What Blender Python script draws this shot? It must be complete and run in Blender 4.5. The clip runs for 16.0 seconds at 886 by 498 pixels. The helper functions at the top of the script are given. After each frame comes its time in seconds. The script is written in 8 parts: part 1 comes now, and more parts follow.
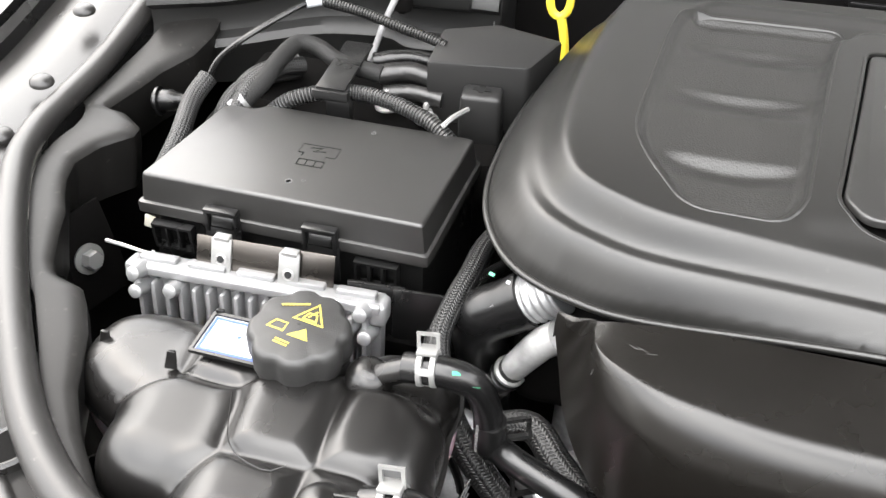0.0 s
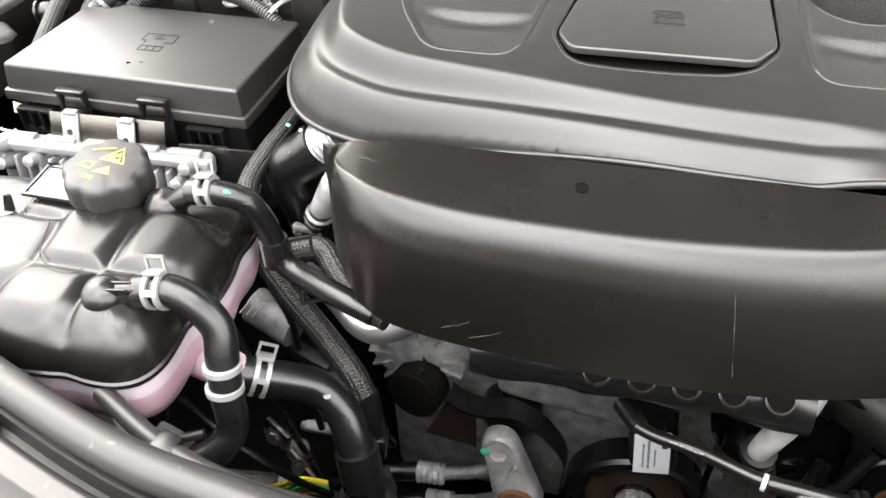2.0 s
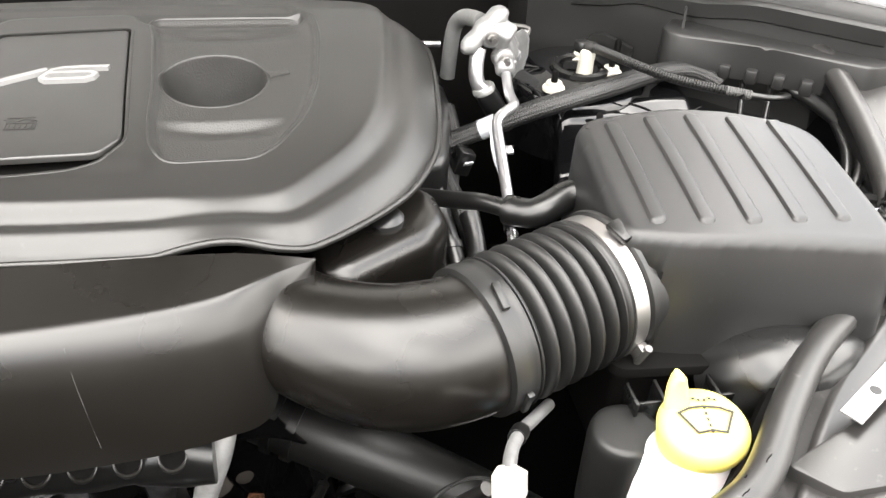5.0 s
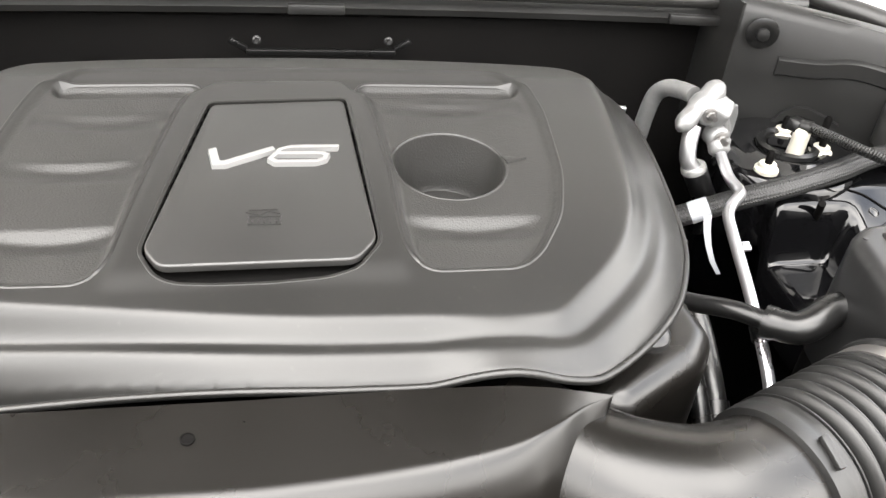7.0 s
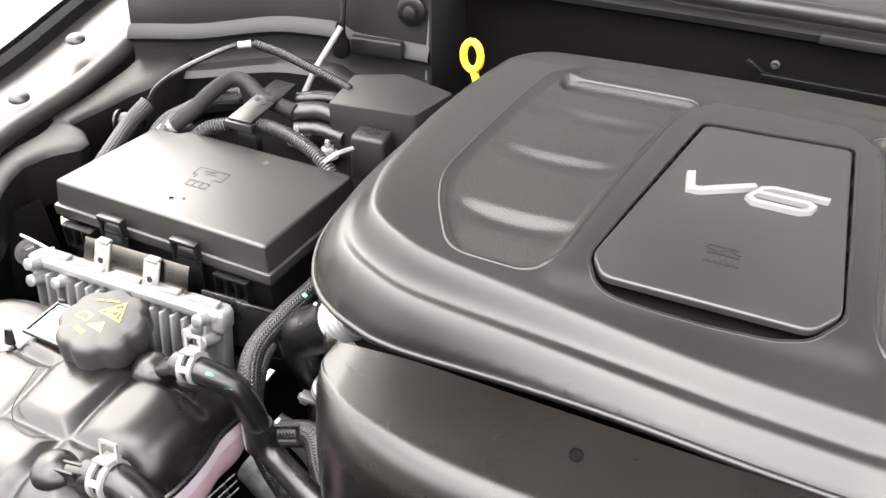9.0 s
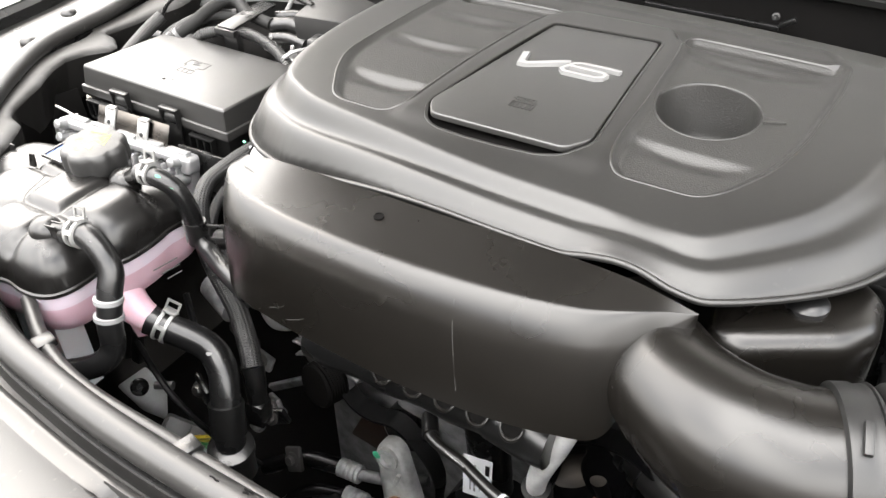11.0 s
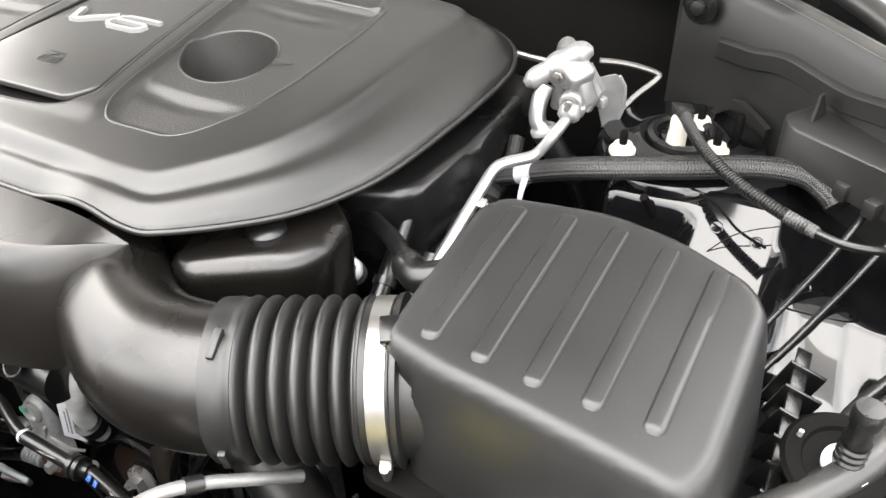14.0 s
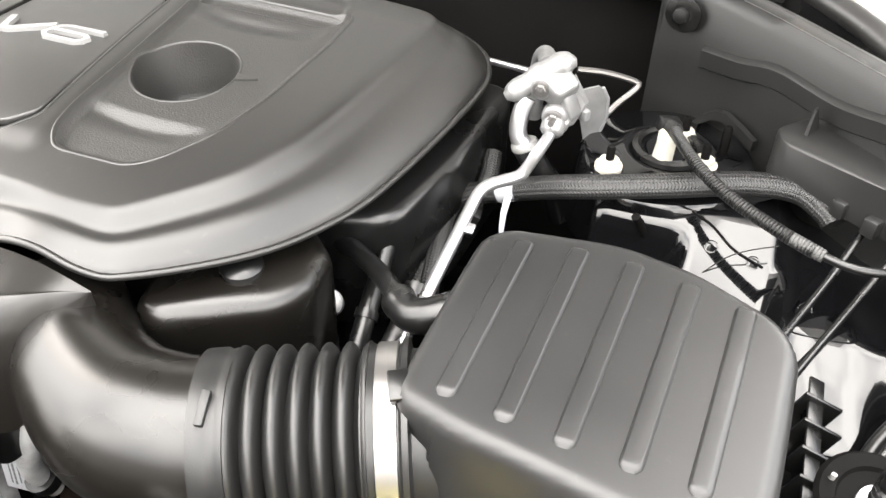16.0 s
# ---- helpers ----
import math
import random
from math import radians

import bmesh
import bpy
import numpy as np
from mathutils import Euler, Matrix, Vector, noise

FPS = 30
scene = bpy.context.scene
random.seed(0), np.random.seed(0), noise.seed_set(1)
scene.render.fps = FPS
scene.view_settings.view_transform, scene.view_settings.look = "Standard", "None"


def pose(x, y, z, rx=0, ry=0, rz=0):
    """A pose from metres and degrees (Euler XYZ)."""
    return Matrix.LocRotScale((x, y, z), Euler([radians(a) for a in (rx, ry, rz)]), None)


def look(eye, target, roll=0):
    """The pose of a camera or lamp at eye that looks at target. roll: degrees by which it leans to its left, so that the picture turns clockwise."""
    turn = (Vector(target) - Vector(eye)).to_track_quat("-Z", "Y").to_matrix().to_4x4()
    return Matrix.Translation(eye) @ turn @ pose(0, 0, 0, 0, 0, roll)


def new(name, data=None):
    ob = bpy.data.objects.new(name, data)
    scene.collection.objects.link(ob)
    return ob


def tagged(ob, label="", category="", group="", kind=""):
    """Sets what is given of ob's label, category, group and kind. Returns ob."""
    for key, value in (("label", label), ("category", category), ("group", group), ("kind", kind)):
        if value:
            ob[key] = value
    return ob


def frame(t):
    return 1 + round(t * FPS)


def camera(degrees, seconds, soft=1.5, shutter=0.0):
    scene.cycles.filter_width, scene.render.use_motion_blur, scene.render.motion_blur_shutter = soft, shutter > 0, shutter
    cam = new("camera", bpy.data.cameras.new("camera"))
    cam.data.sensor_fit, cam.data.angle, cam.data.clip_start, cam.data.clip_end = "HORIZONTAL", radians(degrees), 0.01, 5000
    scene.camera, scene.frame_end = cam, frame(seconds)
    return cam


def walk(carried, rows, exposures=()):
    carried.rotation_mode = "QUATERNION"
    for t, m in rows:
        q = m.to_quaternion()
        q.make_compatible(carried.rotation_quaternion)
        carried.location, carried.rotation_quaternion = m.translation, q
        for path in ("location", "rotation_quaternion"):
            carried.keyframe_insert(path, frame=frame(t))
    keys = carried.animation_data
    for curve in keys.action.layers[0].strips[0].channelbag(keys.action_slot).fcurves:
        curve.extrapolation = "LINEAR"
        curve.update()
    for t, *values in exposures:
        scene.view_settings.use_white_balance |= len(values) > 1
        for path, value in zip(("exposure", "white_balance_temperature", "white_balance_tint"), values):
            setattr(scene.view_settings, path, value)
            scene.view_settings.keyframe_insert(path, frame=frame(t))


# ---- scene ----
cam = camera(54.3, 16.0)
METRES, EYE, TILT, LEAN, TURN = 2.2, 1.50, -38.0, 0.0, 0.0
PATH = [
    (0, (0.077, -0.19, 1.383), (-0.28, 1.301, 0.099), 1.6),
    (0.5, (0.081, -0.218, 1.372), (-0.308, 1.239, 0.059), 0.8),
    (1, (0.131, -0.241, 1.365), (-0.273, 1.203, 0.042), 0.2),
    (1.5, (0.213, -0.266, 1.377), (-0.188, 1.17, 0.043), -0.7),
    (2, (0.3, -0.29, 1.382), (-0.086, 1.129, 0.026), -2.5),
    (2.5, (0.386, -0.315, 1.379), (0.108, 1.113, 0.006), -2.9),
    (3, (0.478, -0.33, 1.375), (0.382, 1.126, 0.007), -2.2),
    (3.5, (0.54, -0.34, 1.384), (0.59, 1.133, 0.032), -1.0),
    (4, (0.565, -0.359, 1.401), (0.743, 1.15, 0.1), 0.9),
    (4.2, (0.581, -0.378, 1.401), (0.779, 1.18, 0.163), 1.1),
    (6.3, (0.38, -0.218, 1.419), (0.95, 1.319, 0.273), 6.0),
    (6.5, (0.362, -0.213, 1.426), (0.885, 1.33, 0.265), 6.2),
    (7, (0.342, -0.185, 1.42), (0.675, 1.397, 0.243), 5.4),
    (7.5, (0.337, -0.158, 1.417), (0.399, 1.444, 0.22), 4.0),
    (8, (0.318, -0.142, 1.437), (0.078, 1.4, 0.186), 2.1),
    (8.5, (0.319, -0.137, 1.418), (-0.18, 1.359, 0.187), 0.8),
    (10.8, (0.62, -0.303, 1.432), (-0.229, 1.048, 0.227), -1.3),
    (11, (0.652, -0.307, 1.436), (-0.199, 1.04, 0.227), -1.4),
    (11.5, (0.744, -0.29, 1.433), (-0.114, 1.04, 0.211), -1.9),
    (12, (0.852, -0.262, 1.439), (-0.009, 1.048, 0.197), -1.9),
    (12.5, (0.945, -0.231, 1.441), (0.106, 1.081, 0.186), -2.3),
    (13, (1.005, -0.193, 1.43), (0.224, 1.147, 0.167), -2.2),
    (13.5, (1.03, -0.173, 1.43), (0.298, 1.194, 0.166), -2.0),
    (14, (1.03, -0.164, 1.432), (0.325, 1.214, 0.165), -1.6),
    (14.5, (1.028, -0.148, 1.428), (0.361, 1.242, 0.154), -1.1),
    (15, (1.024, -0.133, 1.422), (0.397, 1.265, 0.136), -0.2),
    (15.5, (0.99, -0.114, 1.423), (0.412, 1.293, 0.124), 0.9),
    (16, (0.948, -0.128, 1.432), (0.424, 1.299, 0.132), 1.3),
]
walk(cam, [(t, look(eye, target, roll)) for t, eye, target, roll in PATH], [(t, stops, kelvin, 10) for t, stops, kelvin in [(0.0, 2.2, 6450), (1.5, 2.1, 6470), (2.5, 2.82, 6650), (3.2, 2.85, 6720), (4.2, 2.62, 6750), (6.3, 2.52, 6680), (8.7, 2.45, 6650), (10.8, 2.45, 6600), (14.0, 2.5, 6620), (15.5, 2.65, 6680), (16.0, 2.7, 6700)]])


# ---- world, sun, exposure ----
world = bpy.data.worlds.new("sky")
scene.world = world
world.use_nodes = True
wn, wl = world.node_tree.nodes, world.node_tree.links
wn.clear()
w_out = wn.new("ShaderNodeOutputWorld")
w_bg = wn.new("ShaderNodeBackground")
w_sky = wn.new("ShaderNodeTexSky")
w_sky.sky_type = "NISHITA"
w_sky.sun_disc = False
w_sky.sun_elevation = radians(42)
w_sky.sun_rotation = radians(298)
w_sky.air_density = 1.2
w_sky.dust_density = 3.5
w_co = wn.new("ShaderNodeTexCoord")
w_noise = wn.new("ShaderNodeTexNoise")
w_noise.inputs["Scale"].default_value = 2.2
w_noise.inputs["Detail"].default_value = 6
w_ramp = wn.new("ShaderNodeValToRGB")
w_ramp.color_ramp.elements[0].position = 0.30
w_ramp.color_ramp.elements[1].position = 0.56
w_mix = wn.new("ShaderNodeMix")
w_mix.data_type = "RGBA"
# overcast cloud, three times as bright overhead as at the horizon
w_sep = wn.new("ShaderNodeSeparateXYZ")
w_grad = wn.new("ShaderNodeMapRange")
w_grad.inputs[1].default_value, w_grad.inputs[2].default_value = 0.0, 1.0
w_grad.inputs[3].default_value, w_grad.inputs[4].default_value = 6.0, 24.0
w_cloud = wn.new("ShaderNodeVectorMath")
w_cloud.operation = "SCALE"
w_cloud.inputs[0].default_value = (1.0, 0.98, 0.96)
wl.new(w_co.outputs["Generated"], w_sep.inputs[0])
wl.new(w_sep.outputs[2], w_grad.inputs[0])
wl.new(w_grad.outputs[0], w_cloud.inputs["Scale"])
wl.new(w_cloud.outputs[0], w_mix.inputs[7])
wl.new(w_co.outputs["Generated"], w_noise.inputs["Vector"])
wl.new(w_noise.outputs["Fac"], w_ramp.inputs["Fac"])
wl.new(w_ramp.outputs["Color"], w_mix.inputs[0])
wl.new(w_sky.outputs["Color"], w_mix.inputs[6])
wl.new(w_mix.outputs[2], w_bg.inputs["Color"])
w_bg.inputs["Strength"].default_value = 0.15
wl.new(w_bg.outputs["Background"], w_out.inputs["Surface"])

sun = new("sun", bpy.data.lights.new("sun", "SUN"))
sun.data.energy = 0.16
sun.data.angle = radians(25)
sun.data.color = (1.0, 0.96, 0.9)
sun.matrix_world = look((-5.6, 3.4, 6.5), (0.3, 0.3, 0.9))


# ---- materials ----
def mat(name, color, rough=0.5, metal=0.0, grain=0.0, grain_scale=900.0, mottle=0.15, mottle_scale=9.0, rough_var=0.12,
        spec=0.5, coat=0.0, sss=0.0, wear=0.0, trans=0.0):
    """A principled material with fine relief, mottled tone and uneven gloss; wear adds pale rubbed specks."""
    m = bpy.data.materials.new(name)
    m.use_nodes = True
    n, l = m.node_tree.nodes, m.node_tree.links
    p = n["Principled BSDF"]
    co = n.new("ShaderNodeTexCoord")
    big = n.new("ShaderNodeTexNoise")
    big.inputs["Scale"].default_value = mottle_scale
    big.inputs["Detail"].default_value = 5
    l.new(co.outputs["Object"], big.inputs["Vector"])
    cr = n.new("ShaderNodeMapRange")
    cr.inputs[1].default_value, cr.inputs[2].default_value = 0.3, 0.7
    cr.inputs[3].default_value, cr.inputs[4].default_value = 1 - mottle, 1 + mottle
    l.new(big.outputs["Fac"], cr.inputs[0])
    mul = n.new("ShaderNodeVectorMath")
    mul.operation = "SCALE"
    mul.inputs[0].default_value = color
    l.new(cr.outputs[0], mul.inputs["Scale"])
    last = mul.outputs[0]
    if wear:
        dust = n.new("ShaderNodeTexNoise")
        dust.inputs["Scale"].default_value = 140
        dust.inputs["Detail"].default_value = 3
        l.new(co.outputs["Object"], dust.inputs["Vector"])
        dr = n.new("ShaderNodeMapRange")
        dr.inputs[1].default_value, dr.inputs[2].default_value = 0.66, 0.74
        dr.inputs[3].default_value, dr.inputs[4].default_value = 0, wear
        l.new(dust.outputs["Fac"], dr.inputs[0])
        mx = n.new("ShaderNodeMix")
        mx.data_type = "RGBA"
        l.new(dr.outputs[0], mx.inputs[0])
        l.new(last, mx.inputs[6])
        mx.inputs[7].default_value = (0.35, 0.33, 0.3, 1)
        last = mx.outputs[2]
    l.new(last, p.inputs["Base Color"])
    rr = n.new("ShaderNodeMapRange")
    rr.inputs[1].default_value, rr.inputs[2].default_value = 0.3, 0.7
    rr.inputs[3].default_value, rr.inputs[4].default_value = max(rough - rough_var * rough, 0.02), min(rough + rough_var * rough, 1)
    l.new(big.outputs["Fac"], rr.inputs[0])
    l.new(rr.outputs[0], p.inputs["Roughness"])
    p.inputs["Metallic"].default_value = metal
    p.inputs["Specular IOR Level"].default_value = spec
    p.inputs["Coat Weight"].default_value = coat
    p.inputs["Coat Roughness"].default_value = 0.06
    p.inputs["Transmission Weight"].default_value = trans
    if sss:
        p.inputs["Subsurface Weight"].default_value = sss
        p.inputs["Subsurface Radius"].default_value = (0.012, 0.006, 0.006)
        p.inputs["Subsurface Scale"].default_value = 1.0
    if grain:
        fine = n.new("ShaderNodeTexNoise")
        fine.inputs["Scale"].default_value = grain_scale
        fine.inputs["Detail"].default_value = 2
        l.new(co.outputs["Object"], fine.inputs["Vector"])
        b = n.new("ShaderNodeBump")
        b.inputs["Strength"].default_value = grain
        b.inputs["Distance"].default_value = 0.0006
        l.new(fine.outputs["Fac"], b.inputs["Height"])
        l.new(b.outputs["Normal"], p.inputs["Normal"])
    return m


def uv_mat(name, color, rough, kind, per_u, per_v, depth, pale=None):
    """A sleeve material laid along a tube: a woven braid or close rings, as relief and tone."""
    m = mat(name, color, rough, mottle=0.1)
    n, l = m.node_tree.nodes, m.node_tree.links
    p = n["Principled BSDF"]
    uv = n.new("ShaderNodeUVMap")
    uv.uv_map = "along"
    sep = n.new("ShaderNodeSeparateXYZ")
    l.new(uv.outputs["UV"], sep.inputs[0])

    def math_node(op, a, b):
        k = n.new("ShaderNodeMath")
        k.operation = op
        for i, v in enumerate((a, b)):
            if v is None:
                continue
            if isinstance(v, (int, float)):
                k.inputs[i].default_value = v
            else:
                l.new(v, k.inputs[i])
        return k.outputs[0]

    u = math_node("MULTIPLY", sep.outputs[0], 2 * math.pi * per_u)
    v = math_node("MULTIPLY", sep.outputs[1], 2 * math.pi * per_v)
    if kind == "braid":
        # strands slant one way and the other in neighbouring rows
        zig = math_node("PINGPONG", math_node("MULTIPLY", sep.outputs[0], per_u), 1.0)
        strand = math_node("SINE", math_node("ADD", v, math_node("MULTIPLY", zig, 4.5)), None)
        row = math_node("SINE", math_node("MULTIPLY", zig, math.pi), None)
        h = math_node("MULTIPLY", math_node("ADD", math_node("MULTIPLY", strand, 0.5), 0.5), row)
    else:
        h = math_node("SINE", v, None)
    bump = n.new("ShaderNodeBump")
    bump.inputs["Strength"].default_value = 1.0
    bump.inputs["Distance"].default_value = depth
    l.new(h, bump.inputs["Height"])
    l.new(bump.outputs["Normal"], p.inputs["Normal"])
    # groove shading put into the colour: crests paler, hollows darker, by the relief height
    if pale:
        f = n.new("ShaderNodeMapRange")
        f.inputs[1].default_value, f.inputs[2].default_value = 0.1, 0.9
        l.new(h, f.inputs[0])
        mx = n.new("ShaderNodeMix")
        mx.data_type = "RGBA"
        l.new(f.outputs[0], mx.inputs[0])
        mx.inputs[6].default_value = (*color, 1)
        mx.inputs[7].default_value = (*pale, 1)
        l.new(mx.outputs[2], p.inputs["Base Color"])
    return m


M_COVER = mat("satin_black_plastic", (0.0088, 0.0086, 0.0080), 0.36, grain=0.10, grain_scale=1400, mottle=0.10, rough_var=0.10, wear=0.02, spec=0.55)
M_GRAIN = mat("grained_black_plastic", (0.0130, 0.0127, 0.0118), 0.44, grain=0.7, grain_scale=560, mottle=0.08)
M_DUCT = mat("smooth_black_plastic", (0.0044, 0.0039, 0.0033), 0.28, grain=0.06, grain_scale=1600, mottle=0.14)
M_BOX = mat("grey_black_plastic", (0.0072, 0.0072, 0.0073), 0.41, grain=0.12, grain_scale=1300, mottle=0.10, wear=0.015, spec=0.5)
M_CAP = mat("fine_grained_cap_plastic", (0.0150, 0.0148, 0.0145), 0.48, grain=0.35, grain_scale=1100, mottle=0.12)
M_LID = mat("fuse_lid_plastic", (0.0110, 0.0107, 0.0102), 0.38, grain=0.18, grain_scale=1500, mottle=0.08, spec=0.75)
M_BLACK = mat("black_moulded_plastic", (0.0042, 0.0042, 0.0042), 0.28, grain=0.1, mottle=0.2)
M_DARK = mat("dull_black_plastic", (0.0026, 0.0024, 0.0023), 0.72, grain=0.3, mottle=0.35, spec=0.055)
M_GREY = mat("dark_grey_plastic", (0.007, 0.0069, 0.0067), 0.45, grain=0.2, mottle=0.15)
M_SIDE = mat("dull_side_panel_plastic", (0.0072, 0.0072, 0.0070), 0.43, grain=0.25, mottle=0.18, spec=0.36)
M_RUBBER = mat("black_rubber", (0.0042, 0.0042, 0.0043), 0.27, grain=0.12, mottle=0.2, wear=0.05)
M_FABRIC = mat("dull_fabric_hose", (0.0075, 0.0075, 0.0073), 0.7, grain=0.9, grain_scale=500, mottle=0.15, spec=0.3)
M_BELLOW = mat("bellows_rubber", (0.0055, 0.0055, 0.0054), 0.40, grain=0.15, mottle=0.15)
M_SEAL = mat("seal_rubber", (0.014, 0.0135, 0.013), 0.38, grain=0.15, mottle=0.25, wear=0.12)
M_PAINT = mat("gloss_black_paint", (0.0025, 0.0025, 0.0028), 0.05, mottle=0.1)
M_SHELF = mat("dark_shelf_plastic", (0.0085, 0.0082, 0.0078), 0.40, grain=0.12, mottle=0.2, wear=0.05, spec=0.2)
M_PANEL = mat("satin_panel_plastic", (0.013, 0.0125, 0.012), 0.30, grain=0.12, mottle=0.2, wear=0.08)
M_WHITE_PAINT = mat("white_car_paint", (0.80, 0.80, 0.79), 0.15, mottle=0.02, coat=1.0)
M_ALU = mat("cast_aluminium", (0.28, 0.282, 0.285), 0.42, metal=0.6, grain=0.5, grain_scale=500, mottle=0.15)
M_ALU_BLOCK = mat("cast_valve_block", (0.19, 0.19, 0.19), 0.42, metal=0.55, grain=0.5, grain_scale=500, mottle=0.2, mottle_scale=40)
M_ALU_DULL = mat("dull_engine_alloy", (0.165, 0.165, 0.167), 0.55, metal=0.35, grain=1.0, grain_scale=240, mottle=0.55, mottle_scale=45, wear=0.2)
M_CAST = mat("sandcast_alloy", (0.30, 0.30, 0.297), 0.5, metal=0.25, grain=0.7, grain_scale=300, mottle=0.40, mottle_scale=38)
M_PIPE = mat("aluminium_pipe", (0.46, 0.46, 0.47), 0.30, metal=0.9, grain=0.1, mottle=0.1)
M_STEEL = mat("bright_steel", (0.36, 0.355, 0.35), 0.28, metal=0.6, grain=0.15, mottle=0.15)
M_WARMPIPE = mat("heat_tinted_steel_pipe", (0.20, 0.175, 0.15), 0.30, metal=0.9, grain=0.15, mottle=0.3, mottle_scale=30)
M_STRIP = mat("brushed_dark_steel", (0.12, 0.11, 0.10), 0.28, metal=1.0, grain=0.1, mottle=0.25)
M_BOLT = mat("dark_plated_bolt", (0.16, 0.155, 0.15), 0.4, metal=0.9, mottle=0.2)
M_CLAMP = mat("white_zinc_clamp", (0.24, 0.24, 0.235), 0.36, metal=0.5, grain=0.1, mottle=0.08)
M_RUST = mat("rusty_steel", (0.13, 0.055, 0.026), 0.75, metal=0.2, grain=0.6, grain_scale=400, mottle=0.5, mottle_scale=60)
M_RUSTY_BLACK = mat("stained_black_steel", (0.022, 0.013, 0.009), 0.6, metal=0.2, grain=0.4, grain_scale=400, mottle=0.5, mottle_scale=60)
M_PINK = mat("coolant_in_translucent_tank", (0.37, 0.245, 0.285), 0.32, grain=0.1, mottle=0.15, sss=0.25)
M_MILKY = mat("milky_plastic", (0.72, 0.72, 0.71), 0.35, grain=0.1, mottle=0.06, sss=0.3)
M_TANK = mat("tank_black_plastic", (0.0048, 0.0045, 0.0043), 0.29, grain=0.05, mottle=0.12)
M_YELLOW = mat("yellow_plastic", (0.78, 0.60, 0.05), 0.35, mottle=0.06, sss=0.1)
M_CAPYELLOW = mat("pale_yellow_translucent_plastic", (0.64, 0.55, 0.14), 0.35, mottle=0.06, sss=0.25)
M_FLUID = mat("pale_blue_washer_fluid", (0.42, 0.60, 0.72), 0.35, mottle=0.1, sss=0.2)
M_YPAINT = mat("yellow_print", (0.36, 0.29, 0.04), 0.5, mottle=0.1)
M_WHITE = mat("white_label", (0.42, 0.43, 0.45), 0.45, mottle=0.04)
M_BLUE = mat("blue_print", (0.02, 0.06, 0.26), 0.45, mottle=0.1)
M_INK = mat("black_print", (0.0015, 0.0015, 0.0015), 0.5, mottle=0.1)
M_GREYPRINT = mat("pale_print", (0.10, 0.10, 0.10), 0.5, mottle=0.2)
M_FAINT = mat("faint_print", (0.035, 0.035, 0.034), 0.55, mottle=0.3)
M_GREEN = mat("green_paint_dab", (0.05, 0.32, 0.18), 0.4)
M_ORANGE = mat("orange_sticker", (0.85, 0.38, 0.03), 0.5)
M_CREAM = mat("cream_plastic", (0.38, 0.365, 0.315), 0.4, mottle=0.1)
M_TAPE = mat("white_tape", (0.30, 0.31, 0.33), 0.5, mottle=0.1)
M_FOIL = mat("shiny_crinkled_tape", (0.008, 0.0078, 0.0076), 0.34, metal=0.0, grain=1.0, grain_scale=130, mottle=0.6, mottle_scale=50, spec=0.6)
M_CHROME = mat("brushed_silver_badge", (0.24, 0.24, 0.238), 0.34, metal=0.45, mottle=0.04)
M_BAND = mat("rolled_steel_band", (0.34, 0.33, 0.32), 0.34, metal=0.95, grain=0.15, mottle=0.15)
M_LILAC = mat("milky_lilac_plastic", (0.42, 0.36, 0.41), 0.34, grain=0.1, mottle=0.1, sss=0.25)
M_FOOT = mat("grey_milky_plastic", (0.44, 0.44, 0.45), 0.4, grain=0.1, mottle=0.08, sss=0.2)
M_SCUFF = mat("pale_scuff", (0.028, 0.027, 0.025), 0.6, mottle=0.4, mottle_scale=200)
M_LINER = mat("hood_liner", (0.018, 0.0175, 0.017), 0.85, mottle=0.2)
M_GROUND = mat("gravelly_concrete_ground", (0.38, 0.365, 0.34), 0.9, grain=1.0, grain_scale=120, mottle=0.4, mottle_scale=20)
M_UNSEEN_WALL = mat("unseen_dark_wall", (0.11, 0.105, 0.10), 0.9, grain=0.8, grain_scale=60, mottle=0.25, mottle_scale=3)
M_WIRE_R = mat("red_wire", (0.5, 0.05, 0.03), 0.4)
M_WIRE_G = mat("green_wire", (0.04, 0.25, 0.08), 0.4)
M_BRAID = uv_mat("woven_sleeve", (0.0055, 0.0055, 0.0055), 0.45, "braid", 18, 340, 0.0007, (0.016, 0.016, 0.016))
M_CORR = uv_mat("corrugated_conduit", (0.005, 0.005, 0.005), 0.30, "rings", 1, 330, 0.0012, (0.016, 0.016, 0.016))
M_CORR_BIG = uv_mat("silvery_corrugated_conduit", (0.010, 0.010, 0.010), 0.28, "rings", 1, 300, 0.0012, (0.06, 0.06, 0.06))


# ---- building helpers ----
BASE = {}


def thing(name, at, label, category, group=""):
    ob = new(name)
    ob.location = at
    ob.empty_display_size = 0.02
    BASE[ob] = Vector(at)
    return tagged(ob, label, category, group)


def finish(me, smooth):
    if smooth:
        me.shade_smooth()
        me.set_sharp_from_angle(angle=radians(smooth))


def part(name, bm, material, parent, label="", smooth=38):
    """A bmesh in world metres as one mesh under a thing or part."""
    me = bpy.data.meshes.new(name)
    off = BASE[parent]
    bmesh.ops.translate(bm, verts=bm.verts, vec=-off)
    bmesh.ops.recalc_face_normals(bm, faces=bm.faces)
    bm.to_mesh(me)
    bm.free()
    finish(me, smooth)
    for m in material if isinstance(material, (list, tuple)) else [material]:
        me.materials.append(m)
    ob = new(name, me)
    ob.parent = parent
    BASE[ob] = off
    if label:
        tagged(ob, label)
    return ob


